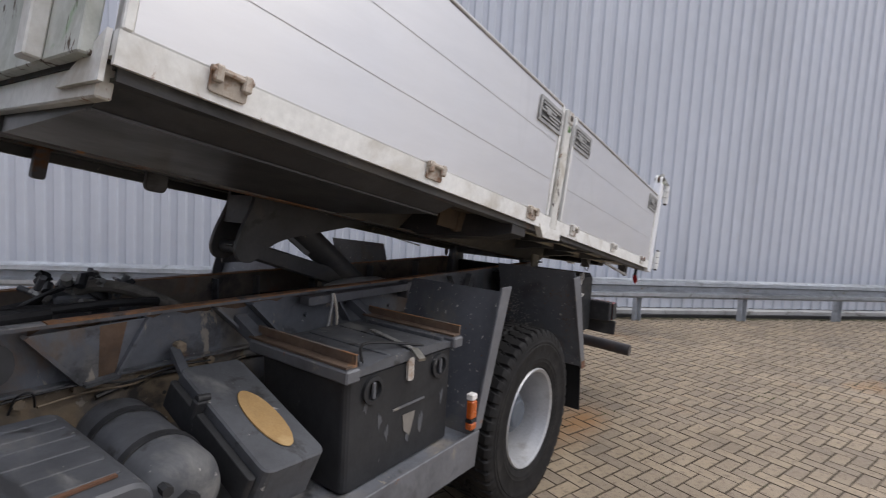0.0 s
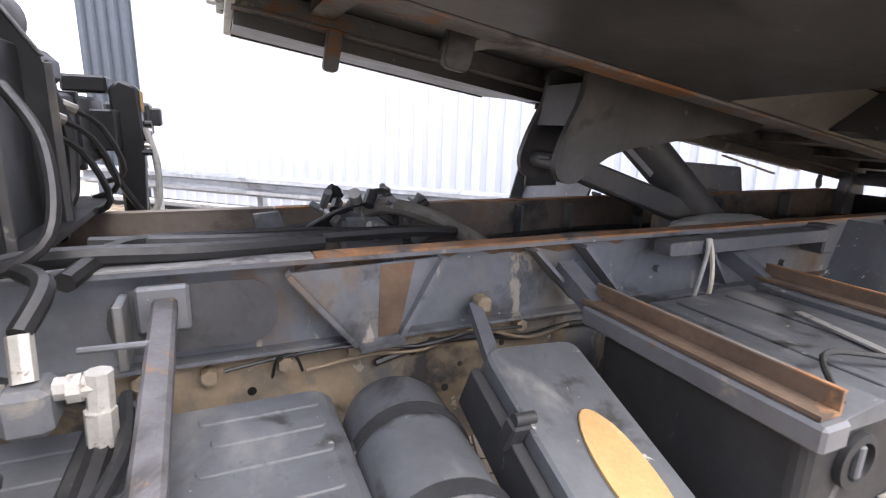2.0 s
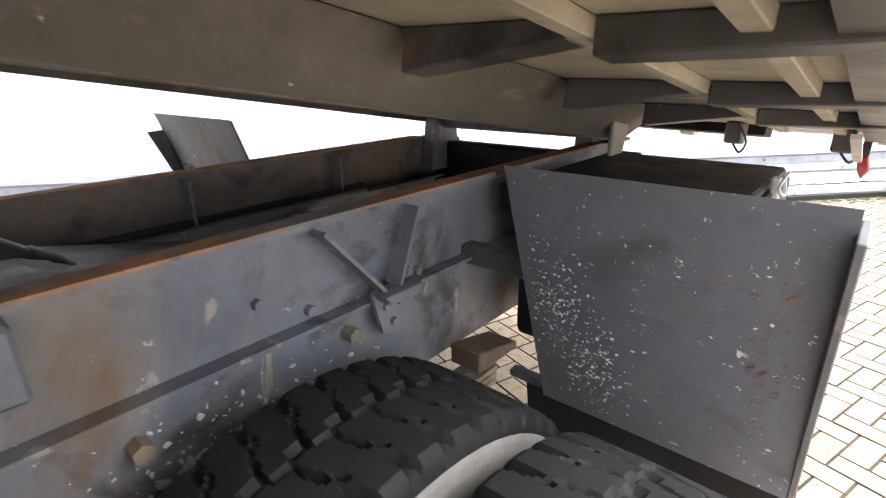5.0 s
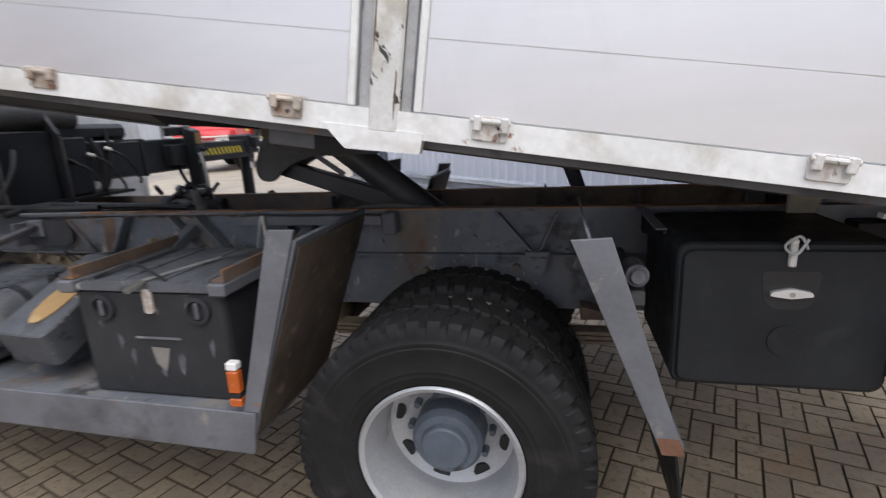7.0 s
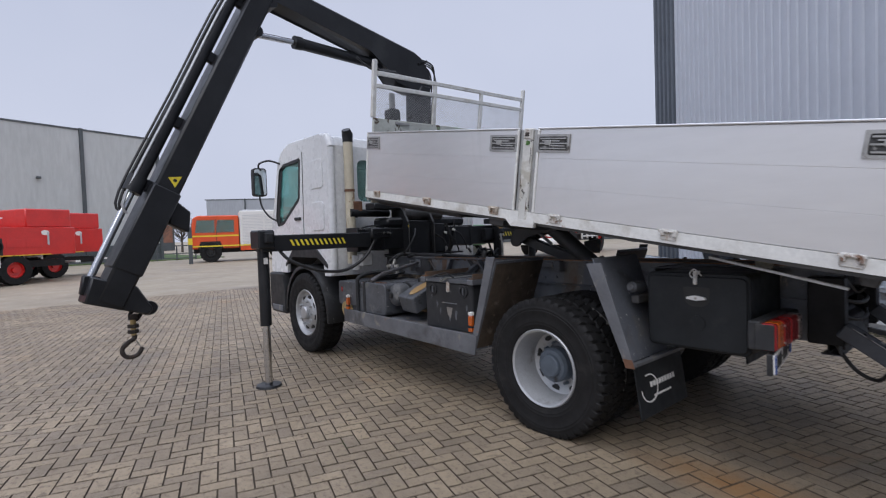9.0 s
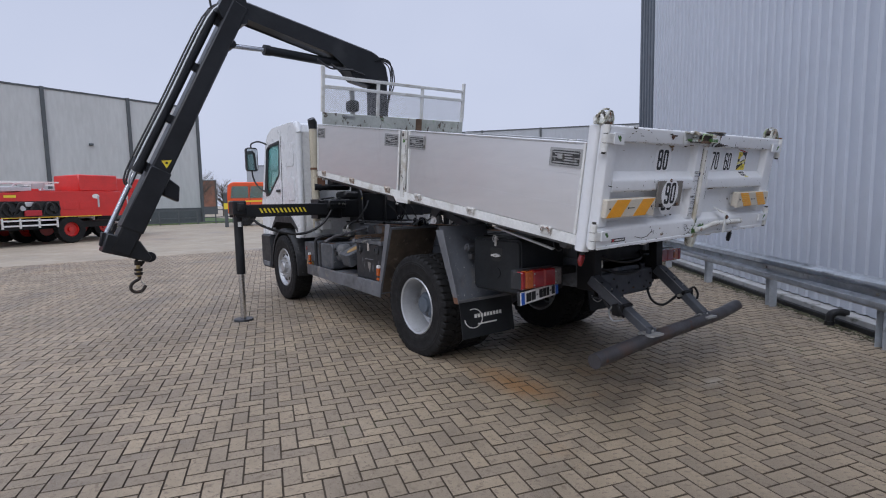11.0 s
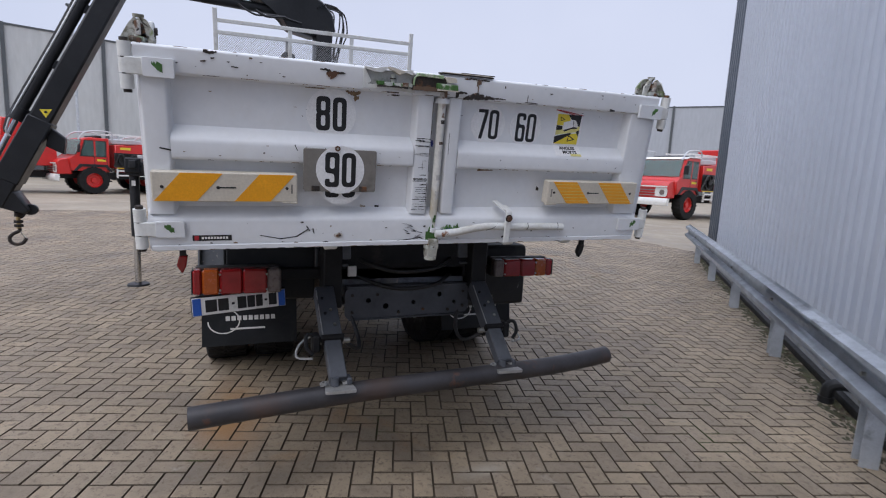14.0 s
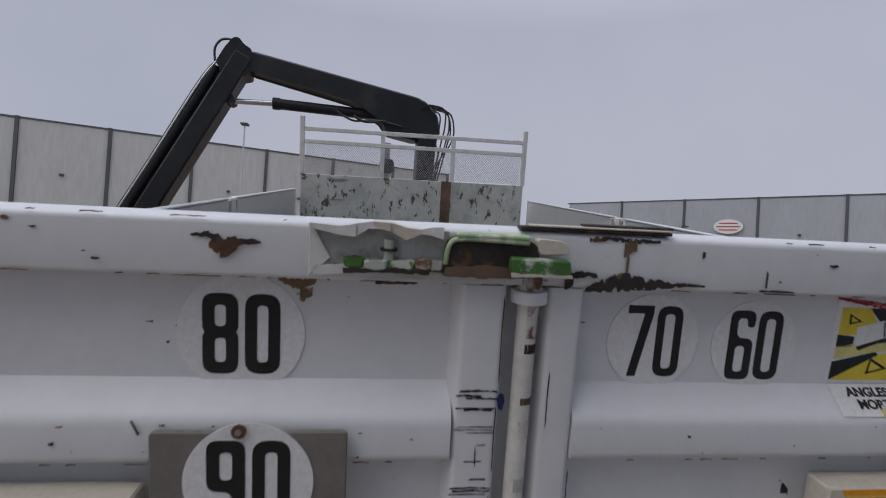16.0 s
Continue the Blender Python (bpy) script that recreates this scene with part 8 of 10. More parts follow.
# small lamps and brackets hanging under the rear edge
for v, mat in ((1.10, "red_lens"), (-0.90, "plastic")):
    hl = bed_part("hanging_lamp", prism(B(), [(v - 0.018, -0.120), (v + 0.014, -0.120), (v + 0.026, -0.165), (v + 0.006, -0.200), (v - 0.010, -0.170)], "x", -2.015, -1.985, 0.005), mat, truck, "small hanging side lamp")
    bed_part("lamp_stalk", box(B(), -2.01, -1.99, v - 0.012, v + 0.012, -0.125, -0.036), "plastic", hl)
for v in (0.50, -0.40, -0.75):
    bed_part("rear_lug", prism(B(), [(-2.08, -0.04), (-1.98, -0.04), (-2.0, -0.095), (-2.06, -0.095)], "y", v - 0.03, v + 0.03, 0.006), "white_rail", truck)
bed_part("rear_channel", box(B(), -2.05, -1.90, -0.62, 0.80, -0.080, -0.0355, 0.005), "oily", truck, "dark rear cross beam")
for side in (1, -1):
    part("pivot_bracket", prism(B(), [(-1.50, 1.0), (-1.30, 1.0), (-1.34, 1.28), (-1.46, 1.28)], "y", 0.33 * side, 0.40 * side, 0.006), "chassis", truck)
part("pivot_shaft", rod(B(), (-1.40, -0.42, 1.215), (-1.40, 0.42, 1.215), 0.035), "chassis", truck)

# tipping gear under the body: hanging bracket, arms and cylinder
LIFT_SIDE = fillet([(1.060, 1.66), (1.075, 1.56), (1.140, 1.435), (1.170, 1.345), (1.150, 1.285), (1.075, 1.275), (1.030, 1.320), (0.941, 1.373), (0.844, 1.398), (0.648, 1.424), (0.45, 1.452), (0.20, 1.475), (0.20, 1.55)], 0.035, 5)
lift = part("lift_bracket", prism(B(), LIFT_SIDE, "y", 0.10, 0.125, 0.006), "lift_dark", truck, "dark twin-plate lift bracket")
part("bracket_plate", prism(B(), LIFT_SIDE, "y", -0.11, -0.085, 0.006), "lift_dark", lift)
part("bracket_web", prism(B(), [(1.055, 1.60), (1.075, 1.60), (1.105, 1.465), (1.085, 1.465)], "y", -0.084, 0.099), "steel_grey", lift, "pale web between the plates")
part("bracket_pin", rod(B(), (1.098, -0.13, 1.345), (1.098, 0.098, 1.345), 0.030), "steel_grey", lift)
part("lift_arm", prism(B(), [(1.14, 1.36), (1.08, 1.305), (0.42, 1.085), (0.32, 1.10), (0.35, 1.165), (1.05, 1.38)], "y", -0.03, 0.05, 0.008), "lift_dark", truck, "grey lift arm")
cyl = part("lift_cylinder", rod(B(), (0.84, 0.0, 1.530), (0.17, 0.0, 1.012), 0.074, segments=24), "lift_dark", truck, "dark tipping cylinder", smooth=50)
part("cylinder_collar", rod(B(), (0.235, 0.0, 1.062), (0.195, 0.0, 1.031), 0.079, segments=24), "lift_dark", cyl)
part("trunnion", rod(B(), (0.215, -0.12, 1.047), (0.215, 0.12, 1.047), 0.052, segments=20), "lift_dark", cyl)
part("trunnion_cap", rod(B(), (0.215, 0.12, 1.047), (0.215, 0.135, 1.047), 0.040, segments=14), "steel_grey", cyl)
part("lower_link", prism(B(), fillet([(0.20, 1.09), (0.26, 1.05), (-0.18, 0.93), (-0.24, 0.99)], 0.02), "y", -0.16, 0.10, 0.01), "lift_dark", truck, "dark lower lift link")
part("side_link", beam(B(), (0.84, 0.075, 1.40), (0.70, 0.07, 1.30), 0.018, 0.022), "steel_grey", truck)
part("arm_yoke", prism(B(), rounded(0.22, 0.46, 1.02, 1.12, 0.03), "y", -0.13, 0.16, 0.01), "chassis_tan", truck, "greasy arm yoke")
rag = B()
bmesh.ops.create_icosphere(rag, subdivisions=4, radius=1.0)
for v in rag.verts:
    n = v.co.normalized()
    crease = 1 + 0.07 * math.sin(9 * n.x + 4 * n.y) * math.sin(7 * n.y - 5 * n.z + 3 * n.x) + 0.025 * math.sin(23 * n.x + 11 * n.z)
    v.co = Vector((0.42 + 0.24 * n.x * crease, 0.18 + 0.085 * n.y * crease, 1.125 + 0.035 * n.z * crease))
part("yoke_rag", rag, "kerb", truck, "crumpled greasy rag on the yoke")
part("buffer_plate", prism(B(), [(0.80, 1.18), (0.62, 1.18), (0.60, 1.33), (0.80, 1.30)], "y", -0.62, -0.605, 0.004), "steel_grey", truck, "grey upright stop plate")


# ---- loader crane behind the cab ----
CX = 2.50   # the plane in which the crane is folded out to the left
AHEAD = pose(0.10, 0, 0)   # the crane base, a little nearer the cab
SWUNG = pose(2.85, 0, 0, 0, 0, 5) @ pose(-CX, 0, 0)   # the arm, swung slightly rearwards about its column


def crane_part(name, bm, mat, parent, label="", smooth=40):
    if parent is truck or parent.parent is truck:
        bmesh.ops.transform(bm, matrix=crane_at, verts=bm.verts)
    return part(name, bm, mat, parent, label, smooth)


crane_at = AHEAD


base = crane_part("crane_base", prism(B(), rounded(2.46, 2.86, -0.24, 0.40, 0.05), "z", 1.20, 1.56, 0.015), "crane", truck, "black loader crane base on the chassis")
for y in (0.385, 0.005):
    cheek = fillet([(2.40, 1.15), (2.40, 1.572), (2.49, 1.712), (2.56, 1.775), (2.72, 1.775), (2.76, 1.15)], 0.012)
    crane_part("cheek_plate", prism(B(), cheek, "y", y, y + 0.022, 0.003), "crane", base, "black cheek plate with a sloping top")
    crane_part("cheek_edge", beam(B(), (2.399, y + 0.011, 1.18), (2.399, y + 0.011, 1.565), 0.030, 0.006, 0.002), "lift_dark", base)
    crane_part("cheek_edge", beam(B(), (2.402, y + 0.011, 1.578), (2.488, y + 0.011, 1.715), 0.030, 0.006, 0.002), "lift_dark", base)
crane_part("slew_barrel", rod(B(), (2.545, 0.383, 1.680), (2.545, 0.029, 1.680), 0.088, segments=28), "lift_dark", base, "dusty round slew barrel", 50)
crane_part("slew_barrel", rod(B(), (2.545, 0.003, 1.680), (2.545, -0.20, 1.675), 0.072, segments=24), "lift_dark", base, "", 50)
crane_part("base_back", box(B(), 2.44, 2.47, 0.030, 0.382, 1.17, 1.60, 0.006), "crane", base)
crane_part("base_housing", box(B(), 2.50, 2.82, -0.60, 0.62, 1.53, 1.64, 0.03), "crane", base)
crane_part("stabiliser_beam_housing", box(B(), 2.50, 2.72, -1.16, 1.02, 1.27, 1.52, 0.012), "crane", base)
for y in (1.02, 0.70, -0.70):
    crane_part("housing_collar", box(B(), 2.49, 2.73, y - 0.018, y + 0.018, 1.26, 1.53, 0.004), "crane", base)
crane_part("base_foot", box(B(), 2.38, 2.86, -0.44, 0.44, 1.182, 1.20), "black", base)
crane_part("slew_rod", rod(B(), (2.78, 0.93, 1.706), (2.78, 0.42, 1.700), 0.044, segments=18), "crane", base, "", 50)
crane_part("rod_head", rod(B(), (2.78, 0.86, 1.705), (2.78, 0.96, 1.706), 0.056, segments=18), "black", base, "", 50)
crane_part("relay_box", box(B(), 2.52, 2.72, 0.42, 0.78, 1.735, 1.812, 0.012), "crane", base)
crane_part("valve_bank", box(B(), 2.38, 2.54, 0.66, 0.92, 1.40, 1.52, 0.015), "crane", base)
crane_part("warning_label", box(B(), 2.3965, 2.3985, 0.389, 0.404, 1.515, 1.545), "yellow", base)
rnd = random.Random(9)
for k in range(9):
    y = 0.66 + 0.028 * k
    crane_part("valve_spool", rod(B(), (2.375, y, 1.46), (2.350, y, 1.46 + rnd.uniform(-0.01, 0.01)), 0.010, segments=8), rnd.choice(("zinc", "black", "black")), base)
for k in range(3):
    y, z = -0.16 - 0.14 * k, 1.20 + 0.03 * (k % 3)
    crane_part("hose", sweep(B(), [(2.46, y + 0.10, z + 0.22), (2.38, y + 0.04, z + 0.16), (2.34, y - 0.02, z + 0.02), (2.42, y - 0.10, z - 0.03)], 0.009, 6, 4), "hose", base)
    crane_part("coupling", rod(B(), (2.46, y + 0.10, z + 0.22), (2.43, y + 0.08, z + 0.205), 0.016, segments=8), rnd.choice(("zinc", "black", "alu_dull")), base)
for pts, r in (([(2.40, 0.3, 1.5), (2.33, 0.38, 1.4), (2.31, 0.5, 1.26), (2.40, 0.52, 1.2)], 0.011),
               ([(2.48, -0.25, 1.55), (2.44, -0.28, 1.42), (2.44, -0.26, 1.25), (2.46, -0.22, 1.19)], 0.017),
               ([(2.50, -0.4, 1.6), (2.48, -0.4, 1.45), (2.47, -0.35, 1.3), (2.48, -0.3, 1.2)], 0.013),
               ([(2.5, 1.95, 1.36), (2.42, 1.85, 1.22), (2.40, 1.55, 1.10), (2.42, 1.25, 1.08), (2.42, 1.0, 1.20), (2.42, 0.85, 1.40), (2.44, 0.80, 1.52)], 0.017),
               ([(2.50, 0.98, 1.44), (2.44, 1.02, 1.52), (2.46, 0.80, 1.55)], 0.010)):
    crane_part("hose", sweep(B(), pts, r), "hose", base)

# column, inner boom, outer boom
crane_at = SWUNG
col = crane_part("crane_column", prism(B(), [(-0.25, 1.50), (0.08, 1.50), (0.05, 2.30), (0.005, 2.75), (0.005, 3.22), (-0.05, 3.30), (-0.21, 3.30), (-0.185, 2.75), (-0.215, 2.30)], "x", CX - 0.13, CX + 0.13, 0.015), "crane", truck, "black crane column")
crane_part("inner_boom", prism(B(), [(-0.25, 3.28), (-0.21, 3.50), (-0.08, 3.64), (0.04, 3.69), (1.86, 3.965), (1.98, 3.90), (1.93, 3.76), (1.84, 3.765), (0.72, 3.56), (0.44, 3.38), (0.36, 3.24), (0.05, 3.19)], "x", CX - 0.12, CX + 0.12, 0.02), "crane", truck, "black inner crane boom")
OB0, OB1 = Vector((CX, 1.965, 3.86)), Vector((CX, 3.395, 0.96))
od = (OB1 - OB0).normalized()
on = Vector((0, -od.z, od.y))   # across the boom, towards the far side
ob = crane_part("outer_boom", beam(B(), OB0 - od * 0.06, OB1, 0.205, 0.28, 0.02, up=(1, 0, 0)), "crane", truck, "black outer crane boom hanging down")
crane_part("boom_sleeve", beam(B(), OB0 + od * 2.2, OB0 + od * 2.95, 0.228, 0.30, 0.012, up=(1, 0, 0)), "crane", ob)
crane_part("boom_tip", prism(B(), [(3.56, 1.0), (3.13, 0.855), (3.09, 0.90), (3.20, 1.10), (3.50, 1.20)], "x", CX - 0.13, CX + 0.13, 0.012), "crane", ob)
crane_part("tip_ear", prism(B(), oval(3.10, 0.90, 0.07, 0.06, 16), "x", CX - 0.03, CX + 0.03, 0.004), "crane", ob)
crane_part("knuckle", prism(B(), fillet([(1.862, 3.70), (1.866, 3.975), (1.95, 4.025), (2.000, 4.085), (2.050, 4.085), (2.135, 3.965), (2.215, 3.80), (2.12, 3.62)], 0.018), "x", CX - 0.125, CX + 0.125, 0.012), "crane", ob)
crane_part("boom_lug", prism(B(), [(2.92, 1.60), (2.76, 1.52), (2.74, 1.70), (2.88, 1.82)], "x", CX - 0.06, CX + 0.06, 0.01), "crane", ob)
side = Vector((0, od.z, -od.y)) * -1.0
off = Vector((0, 0.185, 0.085))
crane_part("extension_cylinder", rod(B(), OB0 + od * 0.18 + off, OB0 + od * 2.25 + off, 0.058, segments=20), "crane", ob, "", 50)
crane_part("extension_rod", rod(B(), OB0 + od * 2.25 + off, OB0 + od * 3.15 + off * 0.9, 0.028, segments=14), "chrome", ob, "bright piston rod", 50)
for t in (0.25, 0.9, 1.6, 2.22):
    crane_part("cylinder_clamp", beam(B(), OB0 + od * t + off * 0.45, OB0 + od * t + off * 1.3, 0.10, 0.05, 0.008, up=(1, 0, 0)), "black", ob)
crane_part("cylinder_gland", rod(B(), OB0 + od * 2.18 + off, OB0 + od * 2.32 + off, 0.075, segments=16), "black", ob)
crane_part("rod_foot", beam(B(), OB0 + od * 3.05 + off * 0.9, OB0 + od * 3.2 + off * 0.7, 0.12, 0.07, 0.01, up=(1, 0, 0)), "black", ob)
for k in range(3):
    o = off * (1.18 + 0.10 * k) + Vector((-0.05 + 0.04 * k, 0, 0))
    crane_part("boom_pipe", sweep(B(), [OB0 + od * 0.0 + o * 0.6, OB0 + od * 0.3 + o, OB0 + od * 1.4 + o, OB0 + od * 2.35 + o, OB0 + od * 2.5 + o * 0.7], 0.011, 6, 4), "hose" if k else "silver", ob)
wt = crane_part("warning_triangle", prism(B(), [(2.825, 1.995), (2.935, 1.985), (2.885, 1.90)], "x", CX - 0.1425, CX - 0.1395), "yellow", ob, "yellow warning triangle")
triangle_mark = prism(B(), oval(2.882, 1.960, 0.016, 0.014, 8), "x", CX - 0.1440, CX - 0.1426)
bmesh.ops.transform(triangle_mark, matrix=SWUNG, verts=triangle_mark.verts)
part("triangle_mark", triangle_mark, "ink", wt)
lc = crane_part("boom_cylinder", rod(B(), (CX, 0.42, 3.455), (CX, 1.60, 3.455), 0.058, segments=20), "crane", truck, "black boom cylinder with bright rod", 50)
crane_part("piston_rod", rod(B(), (CX, 1.60, 3.455), (CX, 2.05, 3.43), 0.030, segments=14), "chrome", lc, "bright piston rod", 50)
crane_part("cylinder_gland", rod(B(), (CX, 1.55, 3.456), (CX, 1.63, 3.454), 0.066, segments=20), "black", lc)
crane_part("rod_eye", rod(B(), (CX - 0.1, 2.06, 3.43), (CX + 0.1, 2.06, 3.43), 0.05, segments=16), "black", lc)
for k, (bulge, low) in enumerate(((0.30, 3.02), (0.36, 2.86), (0.43, 2.96), (0.40, 2.74), (0.27, 3.10))):
    x = CX - 0.10 + 0.05 * k
    crane_part("hose", sweep(B(), [(x, -0.10, 3.62), (x, -0.10 - 0.6 * bulge, 3.585), (x, -bulge, 3.40), (x, -bulge + 0.03, 3.22), (x, -0.235 - 0.01 * k, low), (x, -0.20, low - 0.35), (x, -0.225, low - 0.7)], 0.0095, 6), "hose", col)
for k in range(4):
    crane_part("hose_fitting", rod(B(), (CX - 0.126, -0.13 + 0.04 * k, 3.60 - 0.015 * k), (CX - 0.150, -0.13 + 0.04 * k, 3.60 - 0.015 * k), 0.014, segments=8), "black", col)
crane_part("hose", sweep(B(), [(CX - 0.14, 0.95, 3.42), (CX - 0.14, 0.75, 3.33), (CX - 0.14, 0.5, 3.36), (CX - 0.14, 0.2, 3.32)], 0.012, 6), "hose", col)
crane_part("hose", sweep(B(), [(CX - 0.15, 0.75, 3.38), (CX - 0.15, 0.62, 3.33), (CX - 0.15, 0.40, 3.36)], 0.016, 6), "hose", col)
crane_part("hose", sweep(B(), [(CX, 2.05, 4.05), (CX, 2.10, 4.095), (CX, 2.20, 4.08), (CX, 2.26, 3.98), (CX, 2.25, 3.84)], 0.013, 6), "hose", ob)
crane_part("lamp_unit", prism(B(), rounded(0.26, 0.42, 2.80, 2.96, 0.04), "x", CX - 0.06, CX + 0.06, 0.01), "black", col)
crane_part("lamp_stalk", box(B(), CX - 0.02, CX + 0.02, 0.31, 0.37, 1.68, 3.15), "alu_dull", col)

# load hook with its swivel
HS, HZ = 3.215, 0.03
hk = crane_part("load_hook", rod(B(), (CX, HS - 0.005, 0.79 + HZ), (CX, HS - 0.005, 0.83 + HZ), 0.040, segments=14), "bare_dark", truck, "worn dark load hook on a swivel")
crane_part("hook_link", sweep(B(), [(CX, HS - 0.02, 0.87 + HZ), (CX, HS - 0.06, 0.83 + HZ), (CX, HS - 0.02, 0.78 + HZ), (CX, HS + 0.02, 0.83 + HZ), (CX, HS - 0.02, 0.87 + HZ)], 0.014, 8), "black", hk)
crane_part("swivel", rod(B(), (CX, HS, 0.66 + HZ), (CX, HS, 0.79 + HZ), 0.022, segments=12), "brass", hk)
for z in (0.69, 0.735):
    crane_part("swivel_nut", rod(B(), (CX, HS, z + HZ - 0.014), (CX, HS, z + HZ + 0.014), 0.042, segments=8), "bare_dark", hk)
crane_part("hook", sweep(B(), [(CX, HS + 0.005, 0.68 + HZ), (CX, HS - 0.005, 0.635 + HZ), (CX, HS + 0.05, 0.60 + HZ), (CX, HS + 0.085, 0.56 + HZ), (CX, HS + 0.08, 0.51 + HZ), (CX, HS + 0.035, 0.482 + HZ), (CX, HS - 0.025, 0.495 + HZ), (CX, HS - 0.06, 0.55 + HZ)], 0.018, 10), "bare_dark", hk, "worn hook", 60)
crane_part("hook_catch", beam(B(), (CX, HS - 0.005, 0.63 + HZ), (CX, HS - 0.05, 0.55 + HZ), 0.018, 0.008), "zinc", hk)

# both stabilisers, drawn out and set down
for s, y_leg in ((1, 2.085), (-1, -1.96)):
    sb = part("stabiliser_beam", box(B(), 2.525, 2.695, min(0.9 * s, y_leg + 0.04 * s), max(0.9 * s, y_leg + 0.04 * s), 1.315, 1.475, 0.008), "crane", truck, "black stabiliser beam with hazard stripes")
    for k in range(12):
        y = 1.22 + 0.052 * k if s > 0 else -1.80 + 0.052 * k
        part("hazard_stripe", prism(B(), [(y, 1.365), (y + 0.024, 1.365), (y + 0.054, 1.425), (y + 0.030, 1.425)], "x", 2.5225, 2.5243), "yellow", sb)
    part("beam_head", box(B(), 2.50, 2.72, y_leg - 0.085, y_leg + 0.08, 1.345, 1.525, 0.015), "crane", sb)
    lg = part("stabiliser_leg", rod(B(), (2.61, y_leg, 0.60), (2.61, y_leg, 1.50), 0.054, segments=20), "crane", truck, "black stabiliser leg with steel rod and foot", 50)
    part("leg_rod", rod(B(), (2.61, y_leg, 0.02), (2.61, y_leg, 0.62), 0.036, segments=16), "chrome", lg, "dull steel rod", 50)
    part("leg_label", box(B(), 2.546, 2.550, y_leg - 0.02, y_leg + 0.02, 1.20, 1.26), "sign_white", lg)
    bm = B()
    rod(bm, (2.61, y_leg, -0.002), (2.61, y_leg, 0.022), 0.125, 0.115, 24)
    part("foot_plate", bm, "black", lg)
    part("head_valve", box(B(), 2.45, 2.52, y_leg - 0.05, y_leg + 0.03, 1.40, 1.50, 0.01), "black", lg)
cs = part("control_stand", prism(B(), [(2.47, 0.98), (2.55, 0.98), (2.56, 1.56), (2.52, 1.60), (2.45, 1.57), (2.45, 1.30)], "y", -1.17, -1.07, 0.012), "crane", truck, "black crane control stand with a worn tan label")
part("control_label", box(B(), 2.443, 2.4485, -1.155, -1.085, 1.470, 1.555, 0.001), "foam", cs, "worn tan label")
part("control_box", box(B(), 2.56, 2.72, -1.20, -1.06, 1.54, 1.61, 0.01), "crane", cs)
for k in range(5):
    part("control_spool", rod(B(), (2.46, -1.16 + 0.02 * k, 1.42 - 0.03 * k), (2.42, -1.16 + 0.02 * k, 1.42 - 0.03 * k), 0.014, segments=8), "zinc" if k % 2 else "black", cs)
part("ribbed_hose", sweep(B(), [(2.44, -1.10, 1.40), (2.41, -1.10, 1.25), (2.42, -1.11, 1.08), (2.47, -1.12, 0.99)], 0.014), "kerb", cs, "pale ribbed hose")
part("hose", sweep(B(), [(2.62, -1.05, 1.42), (2.58, -1.03, 1.25), (2.50, -1.05, 1.08), (2.46, -1.10, 1.0)], 0.014), "hose", cs)

# ---- cab ----
SIDE = [(3.04, 0.98), (3.02, 2.50), (3.08, 2.60), (3.20, 2.645), (4.05, 2.66), (4.30, 2.58), (4.42, 2.44), (4.66, 1.72), (4.74, 1.50), (4.76, 0.98), (4.25, 0.98), (4.20, 1.18), (4.02, 1.30), (3.40, 1.30), (3.22, 1.18), (3.18, 0.98)]
WINDOW = [(3.74, 2.42), (4.22, 2.40), (4.36, 2.34), (4.52, 1.72), (4.47, 1.62), (4.30, 1.64), (3.80, 1.93)]
cab = part("cab", holed(B(), SIDE, [WINDOW], "y", 1.10, 0.04), "cab", truck, "white day cab with black mirrors", 30)
part("cab_side", holed(B(), SIDE, [WINDOW], "y", -1.14, 0.04), "cab", truck, "white cab side", 30)
roof_pts = SIDE[1:7]
for a, b in zip(roof_pts, roof_pts[1:]):
    n = Vector((-(b[1] - a[1]), 0, b[0] - a[0])).normalized() * -0.03
    part("cab_skin", prism(B(), [a, b, (b[0] + n.x, b[1] + n.z), (a[0] + n.x, a[1] + n.z)], "y", -1.0985, 1.0985), "cab", cab)
for s in (1, -1):
    part("roof_edge", sweep(B(), [(x - 0.012 if x < 3.1 else x, 1.092 * s, z - 0.030) for x, z in roof_pts], 0.047, 12, 4), "cab", cab, "", 60)
    part("rear_corner", rod(B(), (3.040, 1.096 * s, 1.00), (3.022, 1.096 * s, 2.47), 0.046, segments=14), "cab", cab, "", 60)
REAR_WIN = rounded(-0.75, 0.75, 1.85, 2.35, 0.08)
part("cab_rear_wall", holed(B(), [(-1.0985, 0.98), (1.0985, 0.98), (1.0985, 2.50), (-1.0985, 2.50)], [REAR_WIN], "x", 3.02, 0.03), "cab", cab)
part("rear_window", prism(B(), rounded(-0.76, 0.76, 1.84, 2.36, 0.08), "x", 3.052, 3.058), "glass", cab, "green-tinted rear window").visible_shadow = False
part("windscreen", prism(B(), [(4.425, 2.43), (4.655, 1.74), (4.648, 1.735), (4.417, 2.425)], "y", -1.09, 1.09), "glass", cab, "green-tinted windscreen").visible_shadow = False
part("cab_front", prism(B(), [(4.66, 1.735), (4.74, 1.50), (4.76, 0.95), (4.70, 0.95), (4.68, 1.48), (4.60, 1.735)], "y", -1.0985, 1.0985), "cab", cab)
part("cab_floor", box(B(), 3.06, 4.68, -1.095, 1.095, 1.32, 1.36), "plastic", cab)
part("dashboard", prism(B(), [(4.60, 1.36), (4.30, 1.36), (4.32, 1.66), (4.60, 1.72)], "y", -1.09, 1.09, 0.02), "plastic", cab)
